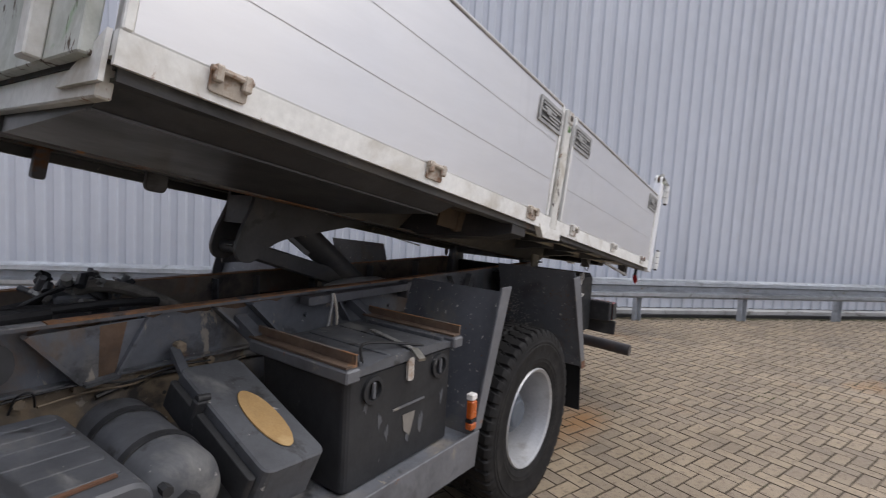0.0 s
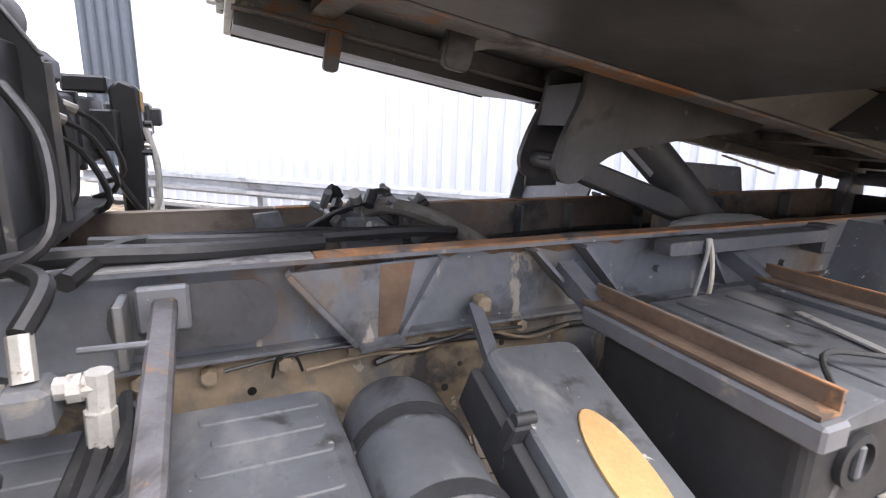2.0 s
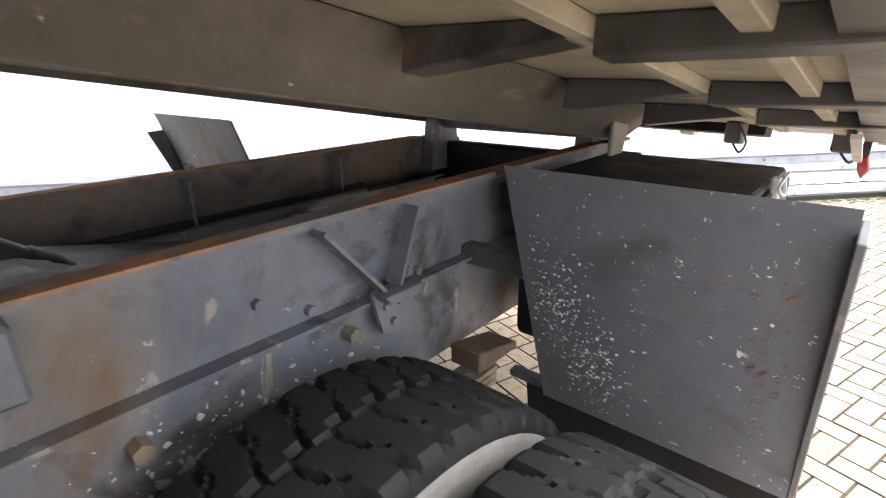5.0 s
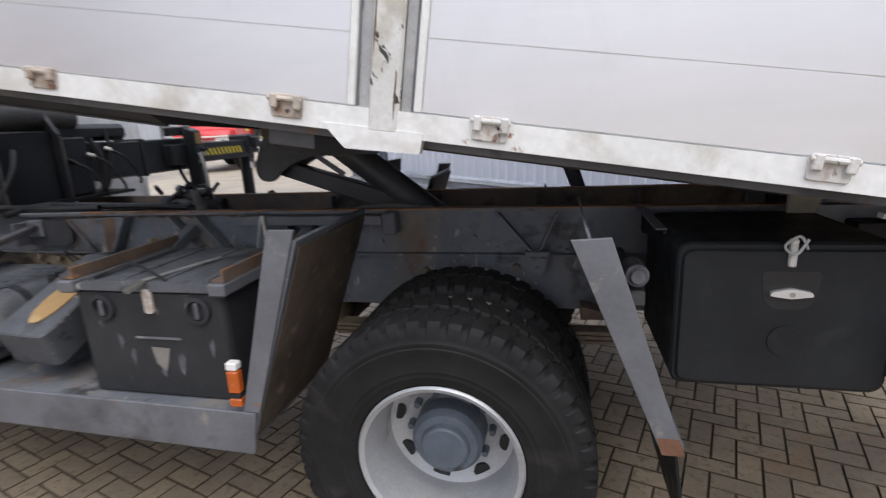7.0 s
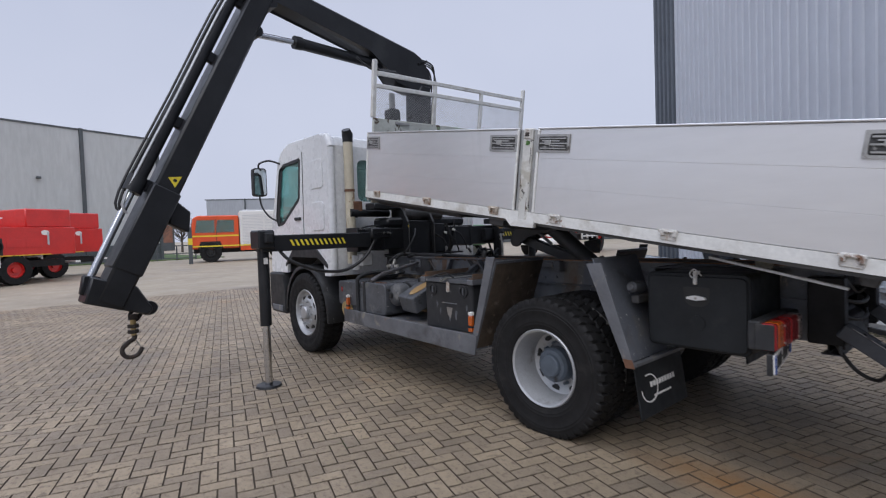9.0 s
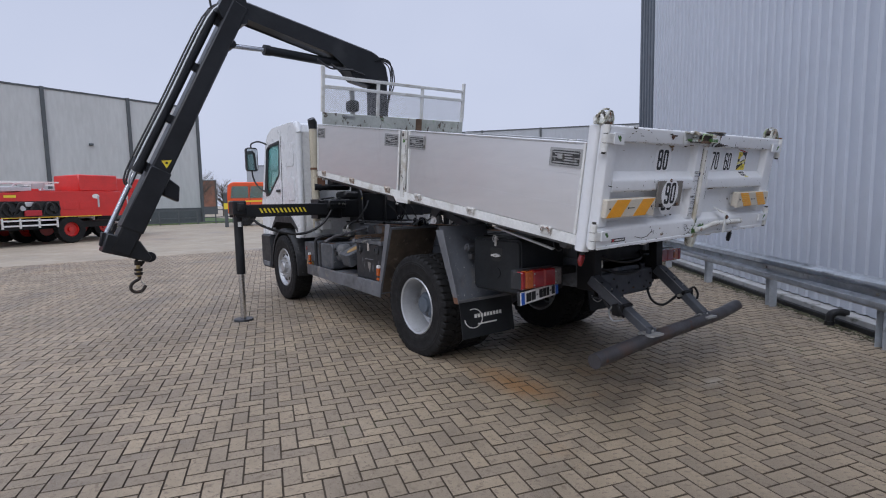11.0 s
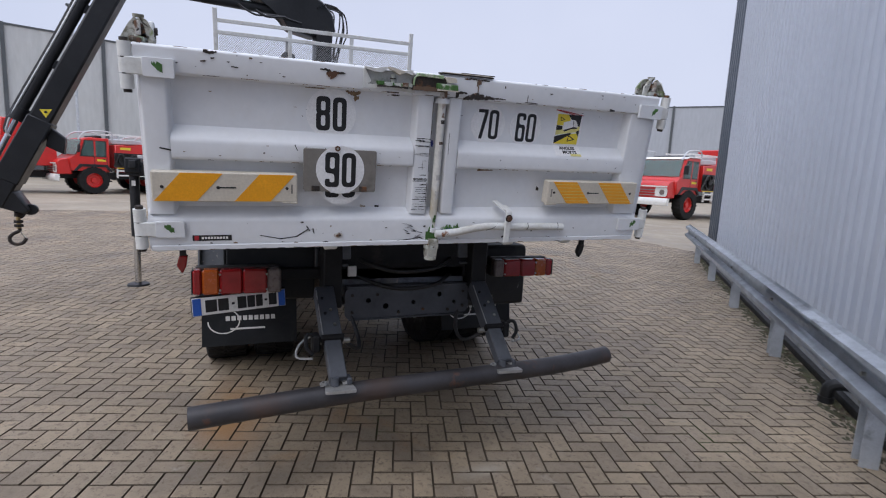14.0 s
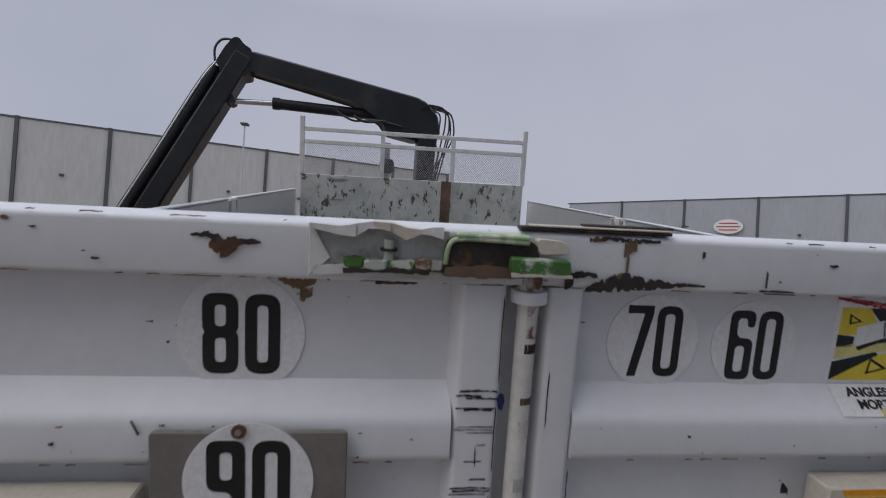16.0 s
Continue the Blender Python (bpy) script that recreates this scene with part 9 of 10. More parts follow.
for y in (0.62, -0.62):
    part("seat", prism(B(), [(3.35, 1.37), (3.95, 1.37), (3.95, 1.60), (3.58, 1.62), (3.42, 2.30), (3.28, 2.28)], "y", y - 0.26, y + 0.26, 0.03), "plastic", cab, "dark cab seat")
for s in (1, -1):
    wp = part("side_window", prism(B(), WINDOW, "y", 1.112 * s, 1.118 * s), "glass", cab, "green-tinted side window")
    wp.visible_shadow = False
    bm = B()
    for a, b in zip(WINDOW, WINDOW[1:] + WINDOW[:1]):
        beam(bm, (a[0], 1.132 * s, a[1]), (b[0], 1.132 * s, b[1]), 0.040, 0.026, up=(0, 1, 0))
    part("window_seal", bm, "plastic", cab)
    part("quarter_panel", prism(B(), [(4.26, 2.40), (4.36, 2.35), (4.52, 1.72), (4.46, 1.63), (4.40, 1.66), (4.42, 1.75)], "y", 1.135 * s, 1.145 * s), "plastic", cab)
    part("door_seam", beam(B(), (3.66, 1.1415 * s, 2.50), (3.70, 1.1415 * s, 1.30), 0.010, 0.006, up=(0, 1, 0)), "plastic", cab)
    for w0, w1 in ((2.02, 2.36), (1.52, 1.86)):
        part("pressed_panel", prism(B(), rounded(3.14, 3.46, w0, w1, 0.05), "y", 1.1405 * s, 1.149 * s, 0.004), "cab", cab)
    part("door_handle", box(B(), 3.76, 3.92, 1.1405 * s if s > 0 else -1.165, 1.165 if s > 0 else -1.1405, 1.66, 1.70, 0.008), "plastic", cab)
    mi = part("mirror", prism(B(), rounded(1.185, 1.375, 2.03, 2.42, 0.04) if s > 0 else rounded(-1.375, -1.185, 2.03, 2.42, 0.04), "x", 4.70, 4.79, 0.015), "plastic", truck, "black door mirror on bent arms")
    part("mirror_glass", prism(B(), rounded(1.20, 1.36, 2.05, 2.40, 0.03) if s > 0 else rounded(-1.36, -1.20, 2.05, 2.40, 0.03), "x", 4.694, 4.699), "mirror", mi)
    part("mirror_arm", sweep(B(), [(4.34, 1.14 * s, 2.44), (4.52, 1.22 * s, 2.50), (4.70, 1.28 * s, 2.48), (4.745, 1.28 * s, 2.42)], 0.013), "plastic", mi)
    part("mirror_arm", sweep(B(), [(4.745, 1.28 * s, 2.03), (4.72, 1.26 * s, 1.88), (4.62, 1.20 * s, 1.74), (4.50, 1.14 * s, 1.68)], 0.013), "plastic", mi)
    # black wheel arch, front corner bumper and steps
    arch = []
    for k in range(13):
        a = radians(-8 + 190 * k / 12)
        arch.append((3.70 - 0.60 * math.cos(a), 0.50 + 0.60 * math.sin(a)))
    inner = [(3.70 + (x - 3.70) * 0.93, 0.50 + (z - 0.50) * 0.93) for x, z in arch[::-1]]
    part("wheel_arch", prism(B(), arch + inner, "y", min(0.80 * s, 1.16 * s), max(0.80 * s, 1.16 * s), 0.004), "plastic", truck, "black plastic front wheel arch", 60)
    part("arch_top", prism(B(), [(3.10, 1.06), (3.35, 1.20), (4.05, 1.20), (4.28, 1.06), (4.28, 1.10), (4.05, 1.29), (3.35, 1.29), (3.10, 1.12)], "y", min(0.75 * s, 1.15 * s), max(0.75 * s, 1.15 * s), 0.008), "plastic", truck)
    bc = part("bumper_corner", prism(B(), [(4.30, 0.42), (4.74, 0.42), (4.80, 0.50), (4.80, 0.97), (4.34, 0.97), (4.30, 0.70)], "y", min(0.95 * s, 1.17 * s), max(0.95 * s, 1.17 * s), 0.02), "plastic", truck, "black bumper corner with steps")
    part("step", box(B(), 4.36, 4.70, min(1.171 * s, 1.185 * s), max(1.171 * s, 1.185 * s), 0.45, 0.53, 0.006), "chassis", bc)
part("bumper", box(B(), 4.66, 4.82, -0.948, 0.948, 0.42, 0.95, 0.02), "cab", truck, "white front bumper")
part("sun_lip", prism(B(), [(4.26, 2.64), (4.50, 2.52), (4.49, 2.50), (4.26, 2.62)], "y", -1.05, 1.05), "plastic", cab)
ex_p = part("exhaust_pipe", rod(B(), (2.90, 0.93, 1.12), (2.90, 0.93, 2.52), 0.055, segments=20), "tan_pipe", truck, "yellowed upright exhaust stack", 50)
bm = B()
rod(bm, (2.90, 0.93, 2.52), (2.90, 0.93, 2.60), 0.058, 0.062, 20)
rod(bm, (2.90, 0.93, 2.60), (2.88, 0.96, 2.66), 0.066, 0.05, 20)
part("stack_cap", bm, "black", ex_p)
part("stack_clamp", rod(B(), (2.90, 0.93, 1.95), (2.90, 0.93, 1.98), 0.060, segments=20), "rust", ex_p)
part("stack_bracket", box(B(), 2.84, 2.98, 0.80, 0.92, 1.72, 1.84, 0.008), "rust", ex_p, "rusty stack bracket")
part("filler", rod(B(), (2.72, 0.98, 1.06), (2.72, 0.98, 1.22), 0.05, segments=14), "kerb", truck, "pale filler neck")
part("white_box", box(B(), 2.60, 2.72, 0.84, 0.98, 1.10, 1.24, 0.01), "kerb", truck)
part("silencer_end", prism(B(), oval(2.72, 0.63, 0.11, 0.10, 20), "y", 0.9, 1.14, 0.02), "brass", truck, "dented heat shield")
part("side_case", prism(B(), rounded(2.50, 2.88, 0.68, 0.94, 0.03), "y", 1.116, 1.135, 0.008), "dusty_black", truck)
part("red_mark", prism(B(), oval(2.80, 0.85, 0.018, 0.03, 10), "y", 1.1355, 1.138), "red_lens", truck)
part("tank_hoop", sweep(B(), [(2.47, 1.13, 0.62), (2.47, 1.135, 0.90), (2.46, 1.12, 0.99), (2.45, 1.0, 1.03), (2.43, 0.8, 1.03)], 0.020, 10), "plastic", truck)


# ---- other vehicles in the yard ----
def small_wheel(parent, x, y, r, w, rim_mat, m):
    wh = new("wheel")
    wh.parent = parent
    bm = B()
    lathe(bm, [(r * 0.55, -w / 2), (r * 0.95, -w / 2), (r, -w * 0.3), (r, w * 0.3), (r * 0.95, w / 2), (r * 0.55, w / 2)], 88, closed=True)
    for v in bm.verts:
        far = math.hypot(v.co.x, v.co.z)
        if far > r * 0.9 and round(math.atan2(v.co.z, v.co.x) / (2 * math.pi) * 88) % 4 < 2:
            v.co.x, v.co.z = v.co.x * (1 + 0.02 / far), v.co.z * (1 + 0.02 / far)
    bmesh.ops.transform(bm, matrix=m @ Matrix.Translation((x, y, r + 0.01)), verts=bm.verts)
    part("tyre", bm, "rubber", wh)
    bm = B()
    lathe(bm, [(r * 0.56, -w * 0.3), (r * 0.56, w * 0.35), (r * 0.48, w * 0.40), (r * 0.42, w * 0.15), (r * 0.2, w * 0.12), (r * 0.18, w * 0.35), (0.02, w * 0.36)], 24)
    if y < 0:
        bmesh.ops.transform(bm, matrix=Matrix.Rotation(math.pi, 4, "Z"), verts=bm.verts)
    bmesh.ops.transform(bm, matrix=m @ Matrix.Translation((x, y, r + 0.01)), verts=bm.verts)
    part("rim", bm, rim_mat, wh)


def fire_tender(m, paint, label, shade, roof=None):
    """A forest fire tender: x forwards; short cab, tank body with hose reels, pipe bars."""
    t = thing("fire_tender", label, "fire truck", group="fire trucks")

    def p(name, bm, mat, parent=t, lab="", smooth=40):
        bmesh.ops.transform(bm, matrix=m, verts=bm.verts)
        return part(name, bm, mat, parent, lab, smooth)

    p("chassis", box(B(), -3.7, 2.9, -0.45, 0.45, 0.62, 0.90), "black")
    for x in (-1.55, 1.75):
        for y in (-0.95, 0.95):
            small_wheel(t, x, y, 0.56, 0.36, "red", m)
    cab2 = p("cab", prism(B(), [(1.15, 0.95), (2.55, 0.95), (2.62, 1.45), (2.30, 1.62), (2.10, 2.28), (1.90, 2.36), (1.15, 2.36)], "y", -1.08, 1.08, 0.03), paint)
    p("bonnet", prism(B(), [(2.50, 0.80), (3.0, 0.80), (3.02, 1.30), (2.90, 1.42), (2.50, 1.50)], "y", -1.0, 1.0, 0.04), paint)
    for y in (-1.085, 1.075):
        p("side_window", prism(B(), [(1.30, 1.60), (2.18, 1.60), (2.02, 2.20), (1.30, 2.20)], "y", y, y + 0.01), "glass", cab2)
        p("window_frame", prism(B(), [(1.26, 1.56), (2.24, 1.56), (2.05, 2.24), (1.26, 2.24)], "y", y + (0.002 if y < 0 else -0.002), y + 0.008), "drain", cab2)
    p("windscreen", prism(B(), [(2.33, 1.63), (2.13, 2.27), (2.14, 2.275), (2.345, 1.635)], "y", -0.98, 0.98), "glass", cab2)
    body = p("tank_body", prism(B(), [(-3.75, 1.10), (0.95, 1.10), (0.95, 2.12), (0.40, 2.12), (-0.10, 2.20), (-3.75, 2.20)], "y", -1.12, 1.12, 0.03), paint)
    p("upper_tank", box(B(), -3.72, -2.05, -0.95, 0.95, 2.202, 2.93, 0.04), paint, body)
    p("grey_deck", prism(B(), [(-0.30, 2.20), (1.0, 2.14), (1.0, 2.36), (-0.30, 2.36)], "y", -0.9, 0.9, 0.02), shade)
    p("white_ladder", box(B(), -1.5, 1.0, -0.55, -0.47, 2.54, 2.60), "sign_white")
    p("white_ladder", box(B(), -1.5, 1.0, 0.47, 0.55, 2.54, 2.60), "sign_white")
    for k in range(7):
        p("ladder_rung", box(B(), -1.35 + 0.36 * k, -1.31 + 0.36 * k, -0.47, 0.47, 2.55, 2.585), "sign_white")
    for x in (-1.0, 0.6):
        p("ladder_foot", box(B(), x, x + 0.05, -0.5, 0.5, 2.34, 2.54), "silver")
    for s in (-1, 1):
        p("vent_stripe", box(B(), -2.75, -2.68, min(1.121 * s, 1.135 * s), max(1.121 * s, 1.135 * s), 1.50, 2.00), "silver", body)
    for s in (-1, 1):
        rec = p("locker", box(B(), -1.15, 1.0, 1.121 * s if s > 0 else -1.13, 1.13 if s > 0 else -1.121, 1.15, 1.78), "drain", body)
        for x in (-0.85, 0.55):
            bm = B()
            lathe(bm, [(0.30, -0.03), (0.30, 0.03), (0.26, 0.03), (0.26, -0.03)], 20, closed=True)
            lathe(bm, [(0.10, -0.06), (0.12, 0.06)], 12)
            bmesh.ops.transform(bm, matrix=Matrix.Translation((x, 1.17 * s, 1.48)), verts=bm.verts)
            p("hose_reel", bm, "black", body)
        p("pump", box(B(), -0.45, 0.15, 1.132 * s if s > 0 else -1.24, 1.24 if s > 0 else -1.132, 1.18, 1.42, 0.03), "red_print", body)
        for z in (0.98, 0.78):
            p("side_bar", box(B(), -1.0, 0.95, 1.18 * s if s > 0 else -1.24, 1.24 if s > 0 else -1.18, z, z + 0.06), "sign_white", body)
        for x in (-1.0, -0.35, 0.3, 0.89):
            p("bar_post", box(B(), x, x + 0.06, 1.18 * s if s > 0 else -1.24, 1.24 if s > 0 else -1.18, 0.70, 1.10), "sign_white", body)
        p("badge", prism(B(), oval(-2.62, 1.98, 0.15, 0.10, 18), "y", 1.121 * s if s > 0 else -1.126, 1.126 if s > 0 else -1.121), "sign_white", body)
        p("stripe", box(B(), -2.8, 0.9, 1.121 * s if s > 0 else -1.125, 1.125 if s > 0 else -1.121, 1.11, 1.14), "yellow", body)
        p("fender", prism(B(), [(1.05, 0.95), (1.25, 1.25), (2.25, 1.25), (2.48, 0.95), (2.36, 0.95), (2.18, 1.15), (1.32, 1.15), (1.17, 0.95)], "y", 0.7 * s if s > 0 else -1.12, 1.12 if s > 0 else -0.7, 0.01), "black", t)
    for s in (-1, 1):
        y0 = 1.14 * s
        for k in range(4):
            x = -0.95 + 0.5 * k
            p("hose", sweep(B(), [(x, y0, 1.25), (x + 0.10, y0 + 0.10 * s, 1.62), (x + 0.26, y0 + 0.10 * s, 1.70), (x + 0.40, y0 + 0.04 * s, 1.35), (x + 0.46, y0, 1.2)], 0.035, 6, 4), "hose", body)
        p("valve_wheel", rod(B(), (0.2, y0, 1.50), (0.2, y0 + 0.10 * s, 1.50), 0.10, segments=12), "silver", body)
        p("gauge_box", box(B(), -0.2, 0.1, min(y0, y0 + 0.06 * s), max(y0, y0 + 0.06 * s), 1.56, 1.74, 0.02), "silver", body)
        for x in (-2.2, -1.55):
            p("locker_door", box(B(), x - 0.28, x + 0.28, min(1.121 * s, 1.132 * s), max(1.121 * s, 1.132 * s), 1.42, 1.74, 0.01), paint, body)
        p("marking", box(B(), 1.30, 1.62, min(1.081 * s, 1.087 * s), max(1.081 * s, 1.087 * s), 1.38, 1.47), "yellow", cab2)
        p("marking", box(B(), 0.35, 0.75, min(1.121 * s, 1.127 * s), max(1.121 * s, 1.127 * s), 1.92, 2.02), "yellow", body)
        p("roll_bar", sweep(B(), [(1.05, 1.0 * s, 2.2), (1.05, 1.0 * s, 2.62), (1.9, 0.98 * s, 2.60), (2.25, 0.98 * s, 2.25)], 0.03, 6, 4), "silver", cab2)
        for z in (0.88, 0.98, 1.08):
            p("front_grille_bar", box(B(), 3.021, 3.03, -0.75, 0.75, z, z + 0.03), "silver")
        bm = B()
        rod(bm, (3.0, 0.80 * s, 1.02), (3.06, 0.80 * s, 1.02), 0.10, segments=14)
        p("headlight", bm, "clear_lens")
        p("mirror", box(B(), 2.25, 2.32, min(1.12 * s, 1.32 * s), max(1.12 * s, 1.32 * s), 1.72, 2.05, 0.02), "black", cab2)
    if roof:
        p("roof_skin", prism(B(), [(1.13, 2.362), (1.91, 2.362), (2.11, 2.285), (2.13, 2.31), (1.93, 2.40), (1.13, 2.40)], "y", -1.09, 1.09, 0.008), roof, cab2)
    for s in (-1, 1):
        for x in (1.24, 1.70):
            p("door_gap", box(B(), x, x + 0.02, min(1.081 * s, 1.084 * s), max(1.081 * s, 1.084 * s), 1.0, 1.56), "drain", cab2)
        p("window_post", box(B(), 1.66, 1.72, min(1.086 * s, 1.092 * s), max(1.086 * s, 1.092 * s), 1.58, 2.22), paint, cab2)
        p("door_handle", box(B(), 1.30, 1.40, min(1.082 * s, 1.10 * s), max(1.082 * s, 1.10 * s), 1.46, 1.49), "black", cab2)
        p("headlight_panel", prism(B(), rounded(0.50 * s if s > 0 else -1.0, 1.0 if s > 0 else -0.50, 0.86, 1.20, 0.08), "x", 3.02, 3.034, 0.004), "sign_white")
        p("cab_step", box(B(), 1.10, 1.28, min(0.75 * s, 1.10 * s), max(0.75 * s, 1.10 * s), 0.52, 0.57), "black")
        p("step_hanger", box(B(), 1.16, 1.20, min(0.80 * s, 1.05 * s), max(0.80 * s, 1.05 * s), 0.571, 0.93), "black")
    p("front_bumper", prism(B(), [(2.95, 0.52), (3.12, 0.52), (3.14, 0.66), (3.10, 0.80), (2.95, 0.80)], "y", -1.08, 1.08, 0.02), "sign_white")
    p("bull_bar", box(B(), 3.045, 3.10, -1.0, 1.0, 1.21, 1.26), "sign_white")
    p("rear_step", box(B(), -3.95, -3.76, -1.05, 1.05, 0.72, 0.80), "sign_white")
    p("beacon", box(B(), 1.3, 1.6, -0.7, 0.7, 2.37, 2.47, 0.03), "black")
    return t


def placed(x, y, deg):
    return pose(x, y, 0, 0, 0, deg)


fire_tender(placed(22.97, 5.74, 118), "red", "red forest fire tender with white pipe bars", "silver")
fire_tender(placed(26.2, 4.4, 118), "red", "red fire tender half hidden behind another", "silver")
fire_tender(placed(20.5, 11.9, 118), "red", "red fire tender parked in a row", "alu_dull")
fire_tender(placed(16.2, 14.8, 118), "red", "red fire tender with yellow and white trim", "sign_white")
fire_tender(placed(15.0, -20.0, 102) @ Matrix.Scale(1.2, 4), "red", "red all-wheel-drive fire tender with a white roof beside the warehouse", "silver", "sign_white")

# crew-cab fire engine, farther off
fe = thing("fire_engine", "orange-red crew-cab fire engine with silver lockers", "fire truck", group="fire trucks")
fm = placed(33.4, -8.75, 73) @ Matrix.Scale(1.18, 4)


def fpart(name, bm, mat, parent=fe):
    bmesh.ops.transform(bm, matrix=fm, verts=bm.verts)
    return part(name, bm, mat, parent)


fcab = fpart("cab", prism(B(), [(0.6, 0.75), (3.05, 0.75), (3.12, 1.4), (2.95, 2.45), (2.7, 2.6), (0.6, 2.6)], "y", -1.15, 1.15, 0.05), "orange_red")
for x0, x1 in ((0.85, 1.7), (1.85, 2.75)):
    for s in (-1, 1):
        fpart("side_window", prism(B(), [(x0, 1.65), (x1 + 0.1, 1.65), (x1, 2.35), (x0, 2.35)], "y", 1.151 * s if s > 0 else -1.16, 1.16 if s > 0 else -1.151), "glass", fcab)
fpart("windscreen", prism(B(), [(3.09, 1.6), (2.97, 2.42), (2.985, 2.425), (3.105, 1.605)], "y", -1.02, 1.02), "glass", fcab)
fbody = fpart("locker_body", box(B(), -3.3, 0.55, -1.18, 1.18, 0.85, 2.85, 0.04), "sign_white")
for k in range(3):
    for s in (-1, 1):
        fpart("shutter", box(B(), -3.1 + 1.2 * k, -2.0 + 1.2 * k, 1.181 * s if s > 0 else -1.195, 1.195 if s > 0 else -1.181, 1.0, 2.6), "silver", fbody)
fpart("lower_skirt", box(B(), -3.3, 0.55, -1.17, 1.17, 0.6, 0.848), "orange_red")
fpart("chassis", box(B(), -3.2, 3.0, -0.45, 0.45, 0.5, 0.74), "black")
for s in (-1, 1):
    fpart("stripe", box(B(), 0.6, 3.0, min(1.151 * s, 1.158 * s), max(1.151 * s, 1.158 * s), 1.42, 1.50), "yellow", fcab)
    fpart("stripe", box(B(), -3.3, 3.0, min(1.181 * s, 1.187 * s), max(1.181 * s, 1.187 * s), 0.86, 0.93), "yellow", fbody)
    fpart("door_line", box(B(), 1.76, 1.79, min(1.151 * s, 1.1545 * s), max(1.151 * s, 1.1545 * s), 0.85, 2.40), "drain", fcab)
    fpart("wheel_arch", prism(B(), [(1.45, 0.76), (1.60, 1.16), (2.60, 1.16), (2.75, 0.76)], "y", min(1.151 * s, 1.156 * s), max(1.151 * s, 1.156 * s)), "black", fcab)
    for k in range(18):
        fpart("shutter_slat", box(B(), -3.1, 0.40, min(1.1955 * s, 1.200 * s), max(1.1955 * s, 1.200 * s), 1.02 + 0.087 * k, 1.085 + 0.087 * k), "sign_white", fbody)
fpart("ladder", box(B(), -3.0, 0.3, -0.3, 0.3, 2.852, 2.97), "silver", fbody)
for x in (-1.7, 2.1):
    for y in (-1.0, 1.0):
        small_wheel(fe, x, y, 0.56, 0.32, "drain", fm)

# green machinery with a folded arm, past the far side of the truck
gm = thing("green_machine", "green and grey loading machine standing behind the truck", "machine")
gmat = placed(17.0, -12.8, 20)


def gpart(name, bm, mat, parent=gm):
    bmesh.ops.transform(bm, matrix=gmat, verts=bm.verts)
    return part(name, bm, mat, parent)


gpart("body", prism(B(), rounded(-1.8, 1.8, 0.75, 1.75, 0.1), "y", -0.8, 0.8, 0.03), "machine_green")
gpart("cab", prism(B(), [(-0.2, 1.752), (1.1, 1.752), (0.95, 2.55), (-0.2, 2.55)], "y", -0.75, 0.75, 0.03), "machine_green")
gpart("cab_window", prism(B(), [(-0.1, 1.85), (0.95, 1.85), (0.85, 2.45), (-0.1, 2.45)], "y", 0.751, 0.76), "glass")
gpart("arm", beam(B(), (-1.5, 0.3, 1.6), (1.2, 0.3, 2.9), 0.2, 0.25, 0.02), "black")
gpart("arm", beam(B(), (1.2, 0.3, 2.9), (2.6, 0.3, 2.2), 0.16, 0.2, 0.02), "machine_green")
for x in (-1.1, 1.1):
    for y in (-0.85, 0.85):
        small_wheel(gm, x, y, 0.45, 0.3, "rim", gmat)


# ---- paving: herringbone concrete blocks, 20 x 10 cm ----
PX0, PX1, PY0, PY1, TURN = -12.0, 13.0, -9.0, 8.5, radians(-17.0)
ca, sa = math.cos(TURN), math.sin(TURN)
ground_me = bpy.data.meshes.new("ground")
R = 900.0
gv = [(-R, -R, -0.010), (R, -R, -0.010), (R, R, -0.010), (-R, R, -0.010), (PX0, PY0, -0.010), (PX1, PY0, -0.010), (PX1, PY1, -0.010), (PX0, PY1, -0.010)]
ground_me.from_pydata(gv, [], [(4, 5, 6, 7), (0, 1, 5, 4), (1, 2, 6, 5), (2, 3, 7, 6), (3, 0, 4, 7)])
ground_me.materials.append(M["joint"])
ground_me.materials.append(M["far_paving"])
for i, f in enumerate(ground_me.polygons):
    f.material_index = 0 if i == 0 else 1
ground = tagged(new("ground", ground_me), "yard paved with grey-brown herringbone concrete blocks", "paving", kind="structure")

UNIT, GAP = 0.1, 0.0032


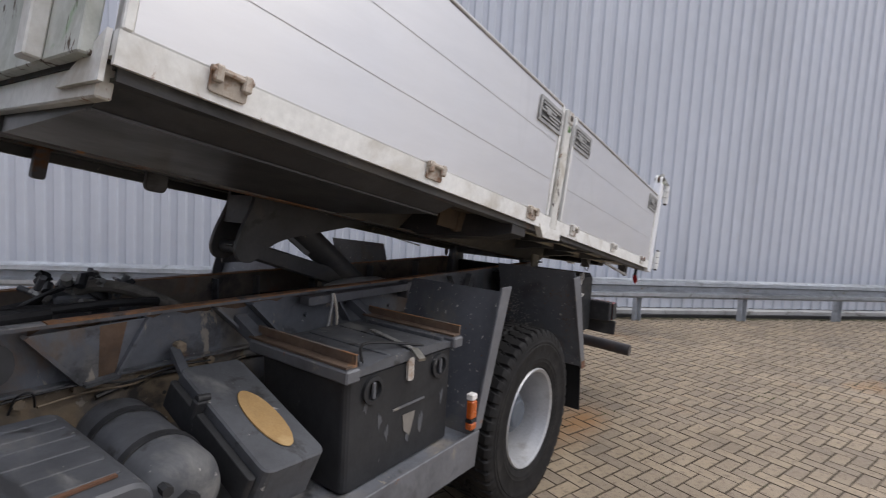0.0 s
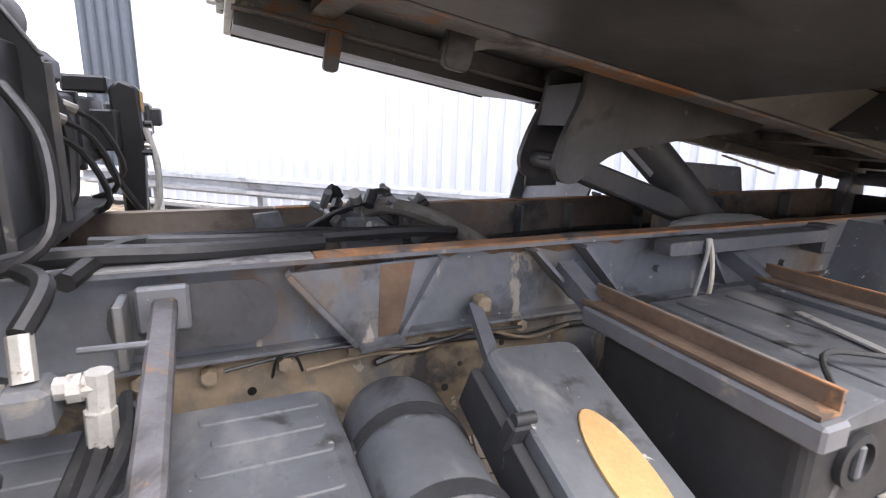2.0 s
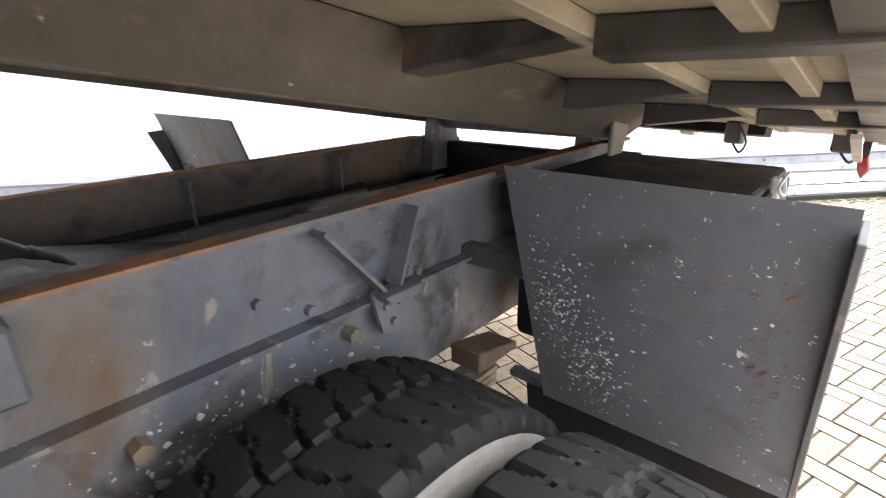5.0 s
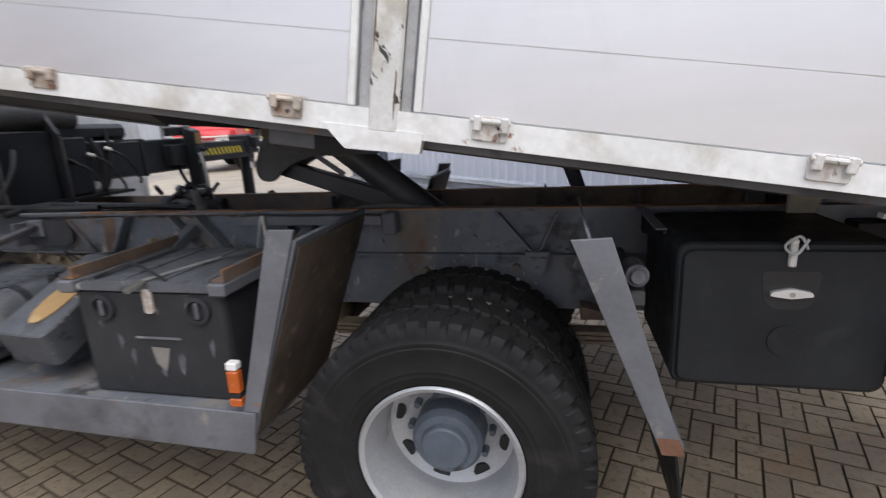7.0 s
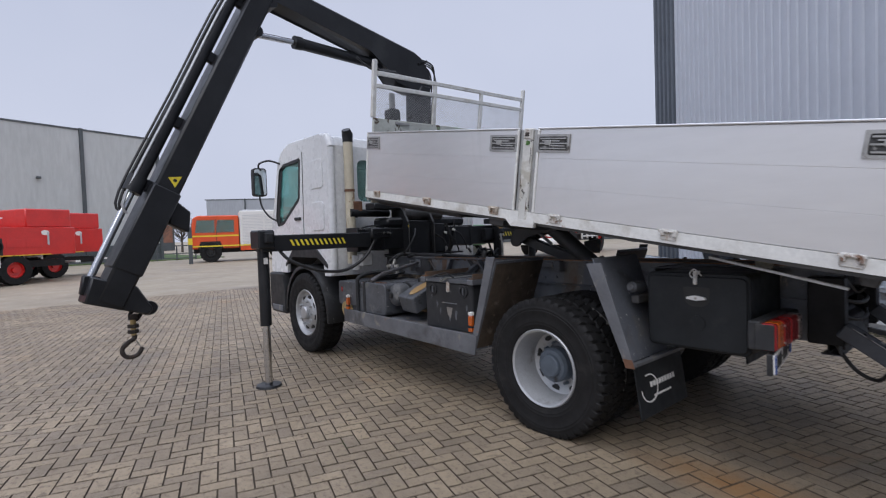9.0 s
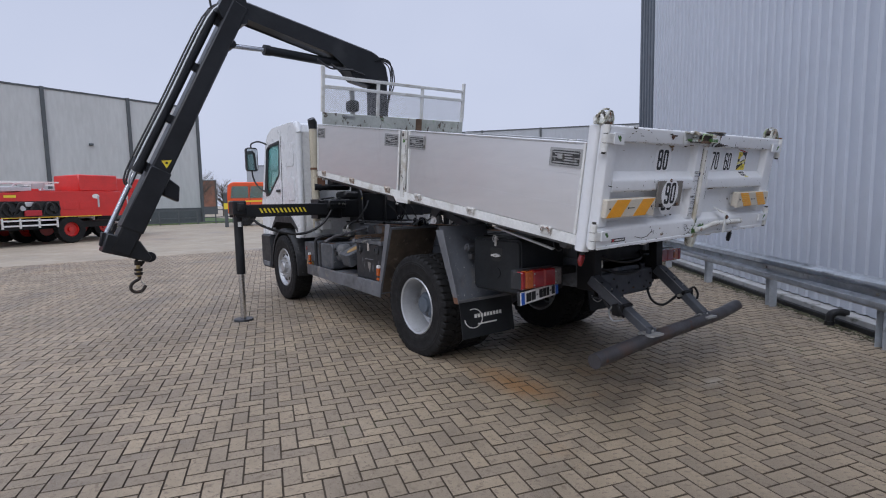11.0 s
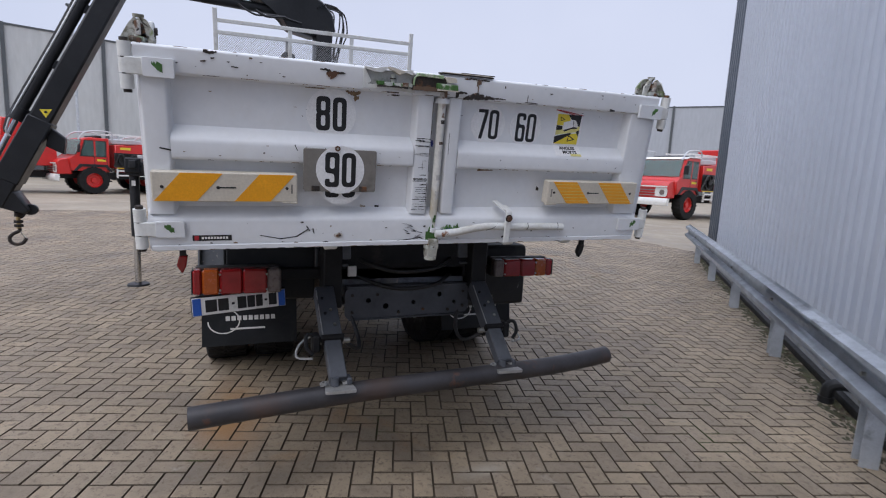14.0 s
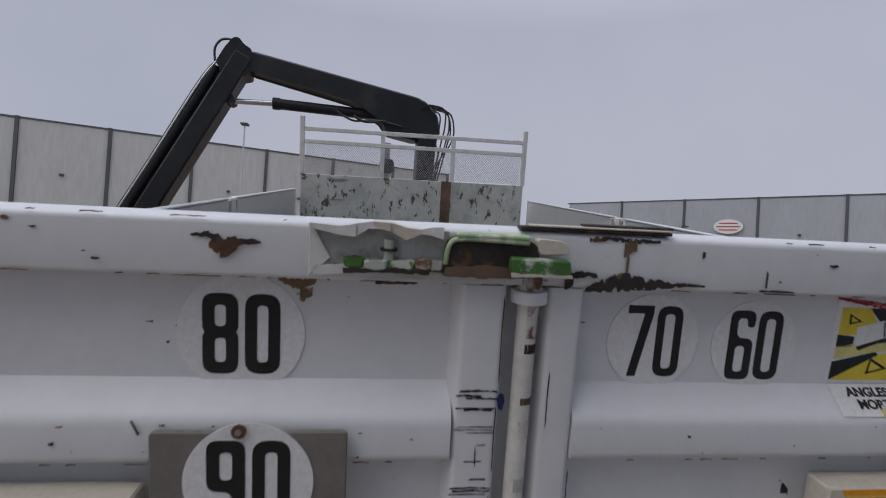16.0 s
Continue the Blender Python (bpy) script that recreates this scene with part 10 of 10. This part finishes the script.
def block(lx, ly):
    """A paving block with chamfered edges, its top face at z = 0."""
    hx, hy, c = lx / 2 - GAP, ly / 2 - GAP, 0.0022
    v = [(sx * (hx - i), sy * (hy - i), z) for i, z in ((c, 0.0), (0.0, -0.0045), (0.0, -0.03)) for sx, sy in ((-1, -1), (1, -1), (1, 1), (-1, 1))]
    f = [(0, 1, 2, 3)]
    for r in (0, 4):
        f += [(r + 4 + i, r + 4 + (i + 1) % 4, r + (i + 1) % 4, r + i) for i in range(4)]
    return v, f


BLOCKS = {"h": block(2 * UNIT, UNIT), "v": block(UNIT, 2 * UNIT)}
shared = {}
for key, (v, f) in BLOCKS.items():
    me = bpy.data.meshes.new("paver")
    me.from_pydata(v, [], f)
    me.materials.append(M["paver"])
    me.materials.append(M["joint"])
    me.polygons.foreach_set("material_index", [0] + [1] * (len(f) - 1))
    shared[key] = me
cell = 260
rest_v, rest_f, singles = [], [], 0
prng = random.Random(4)
wall_inv = ALONG.inverted()
for i in range(-cell, cell):
    for j in range(-cell, cell):
        k = (i + j) % 4
        if k == 0:
            cx, cy, key = (i + 1) * UNIT, (j + 0.5) * UNIT, "h"
        elif k == 2:
            cx, cy, key = (i + 0.5) * UNIT, (j + 1) * UNIT, "v"
        else:
            continue
        x, y = ca * cx - sa * cy, sa * cx + ca * cy
        if not (PX0 < x < PX1 and PY0 < y < PY1) or (wall_inv @ Vector((x, y, 0))).y < -0.20:
            continue
        dz, tx, ty = prng.uniform(-0.0016, 0.0014), prng.uniform(-0.008, 0.008), prng.uniform(-0.008, 0.008)
        if -4.3 < x < -2.35 and -1.15 < y < 1.75 and singles < 300:
            singles += 1
            ob = new("paver", shared[key])
            ob.matrix_world = Matrix.Translation((x, y, dz)) @ Matrix.Rotation(TURN, 4, "Z") @ pose(0, 0, 0, math.degrees(ty), math.degrees(tx), 0)
            ob.parent = ground
            continue
        v, f = BLOCKS[key]
        base = len(rest_v)
        rest_v += [(x + ca * px - sa * py, y + sa * px + ca * py, pz + dz + tx * px + ty * py) for px, py, pz in v]
        rest_f += [tuple(base + q for q in face) for face in f]
rest_me = bpy.data.meshes.new("paving_blocks")
rest_me.from_pydata(rest_v, [], rest_f)
rest_me.materials.append(M["paver"])
rest_me.materials.append(M["joint"])
rest_me.polygons.foreach_set("material_index", ([0] + [1] * 8) * (len(rest_f) // 9))
rest = tagged(new("paving_blocks", rest_me), "herringbone concrete paving blocks, damp and stained", "paving", kind="stuff")
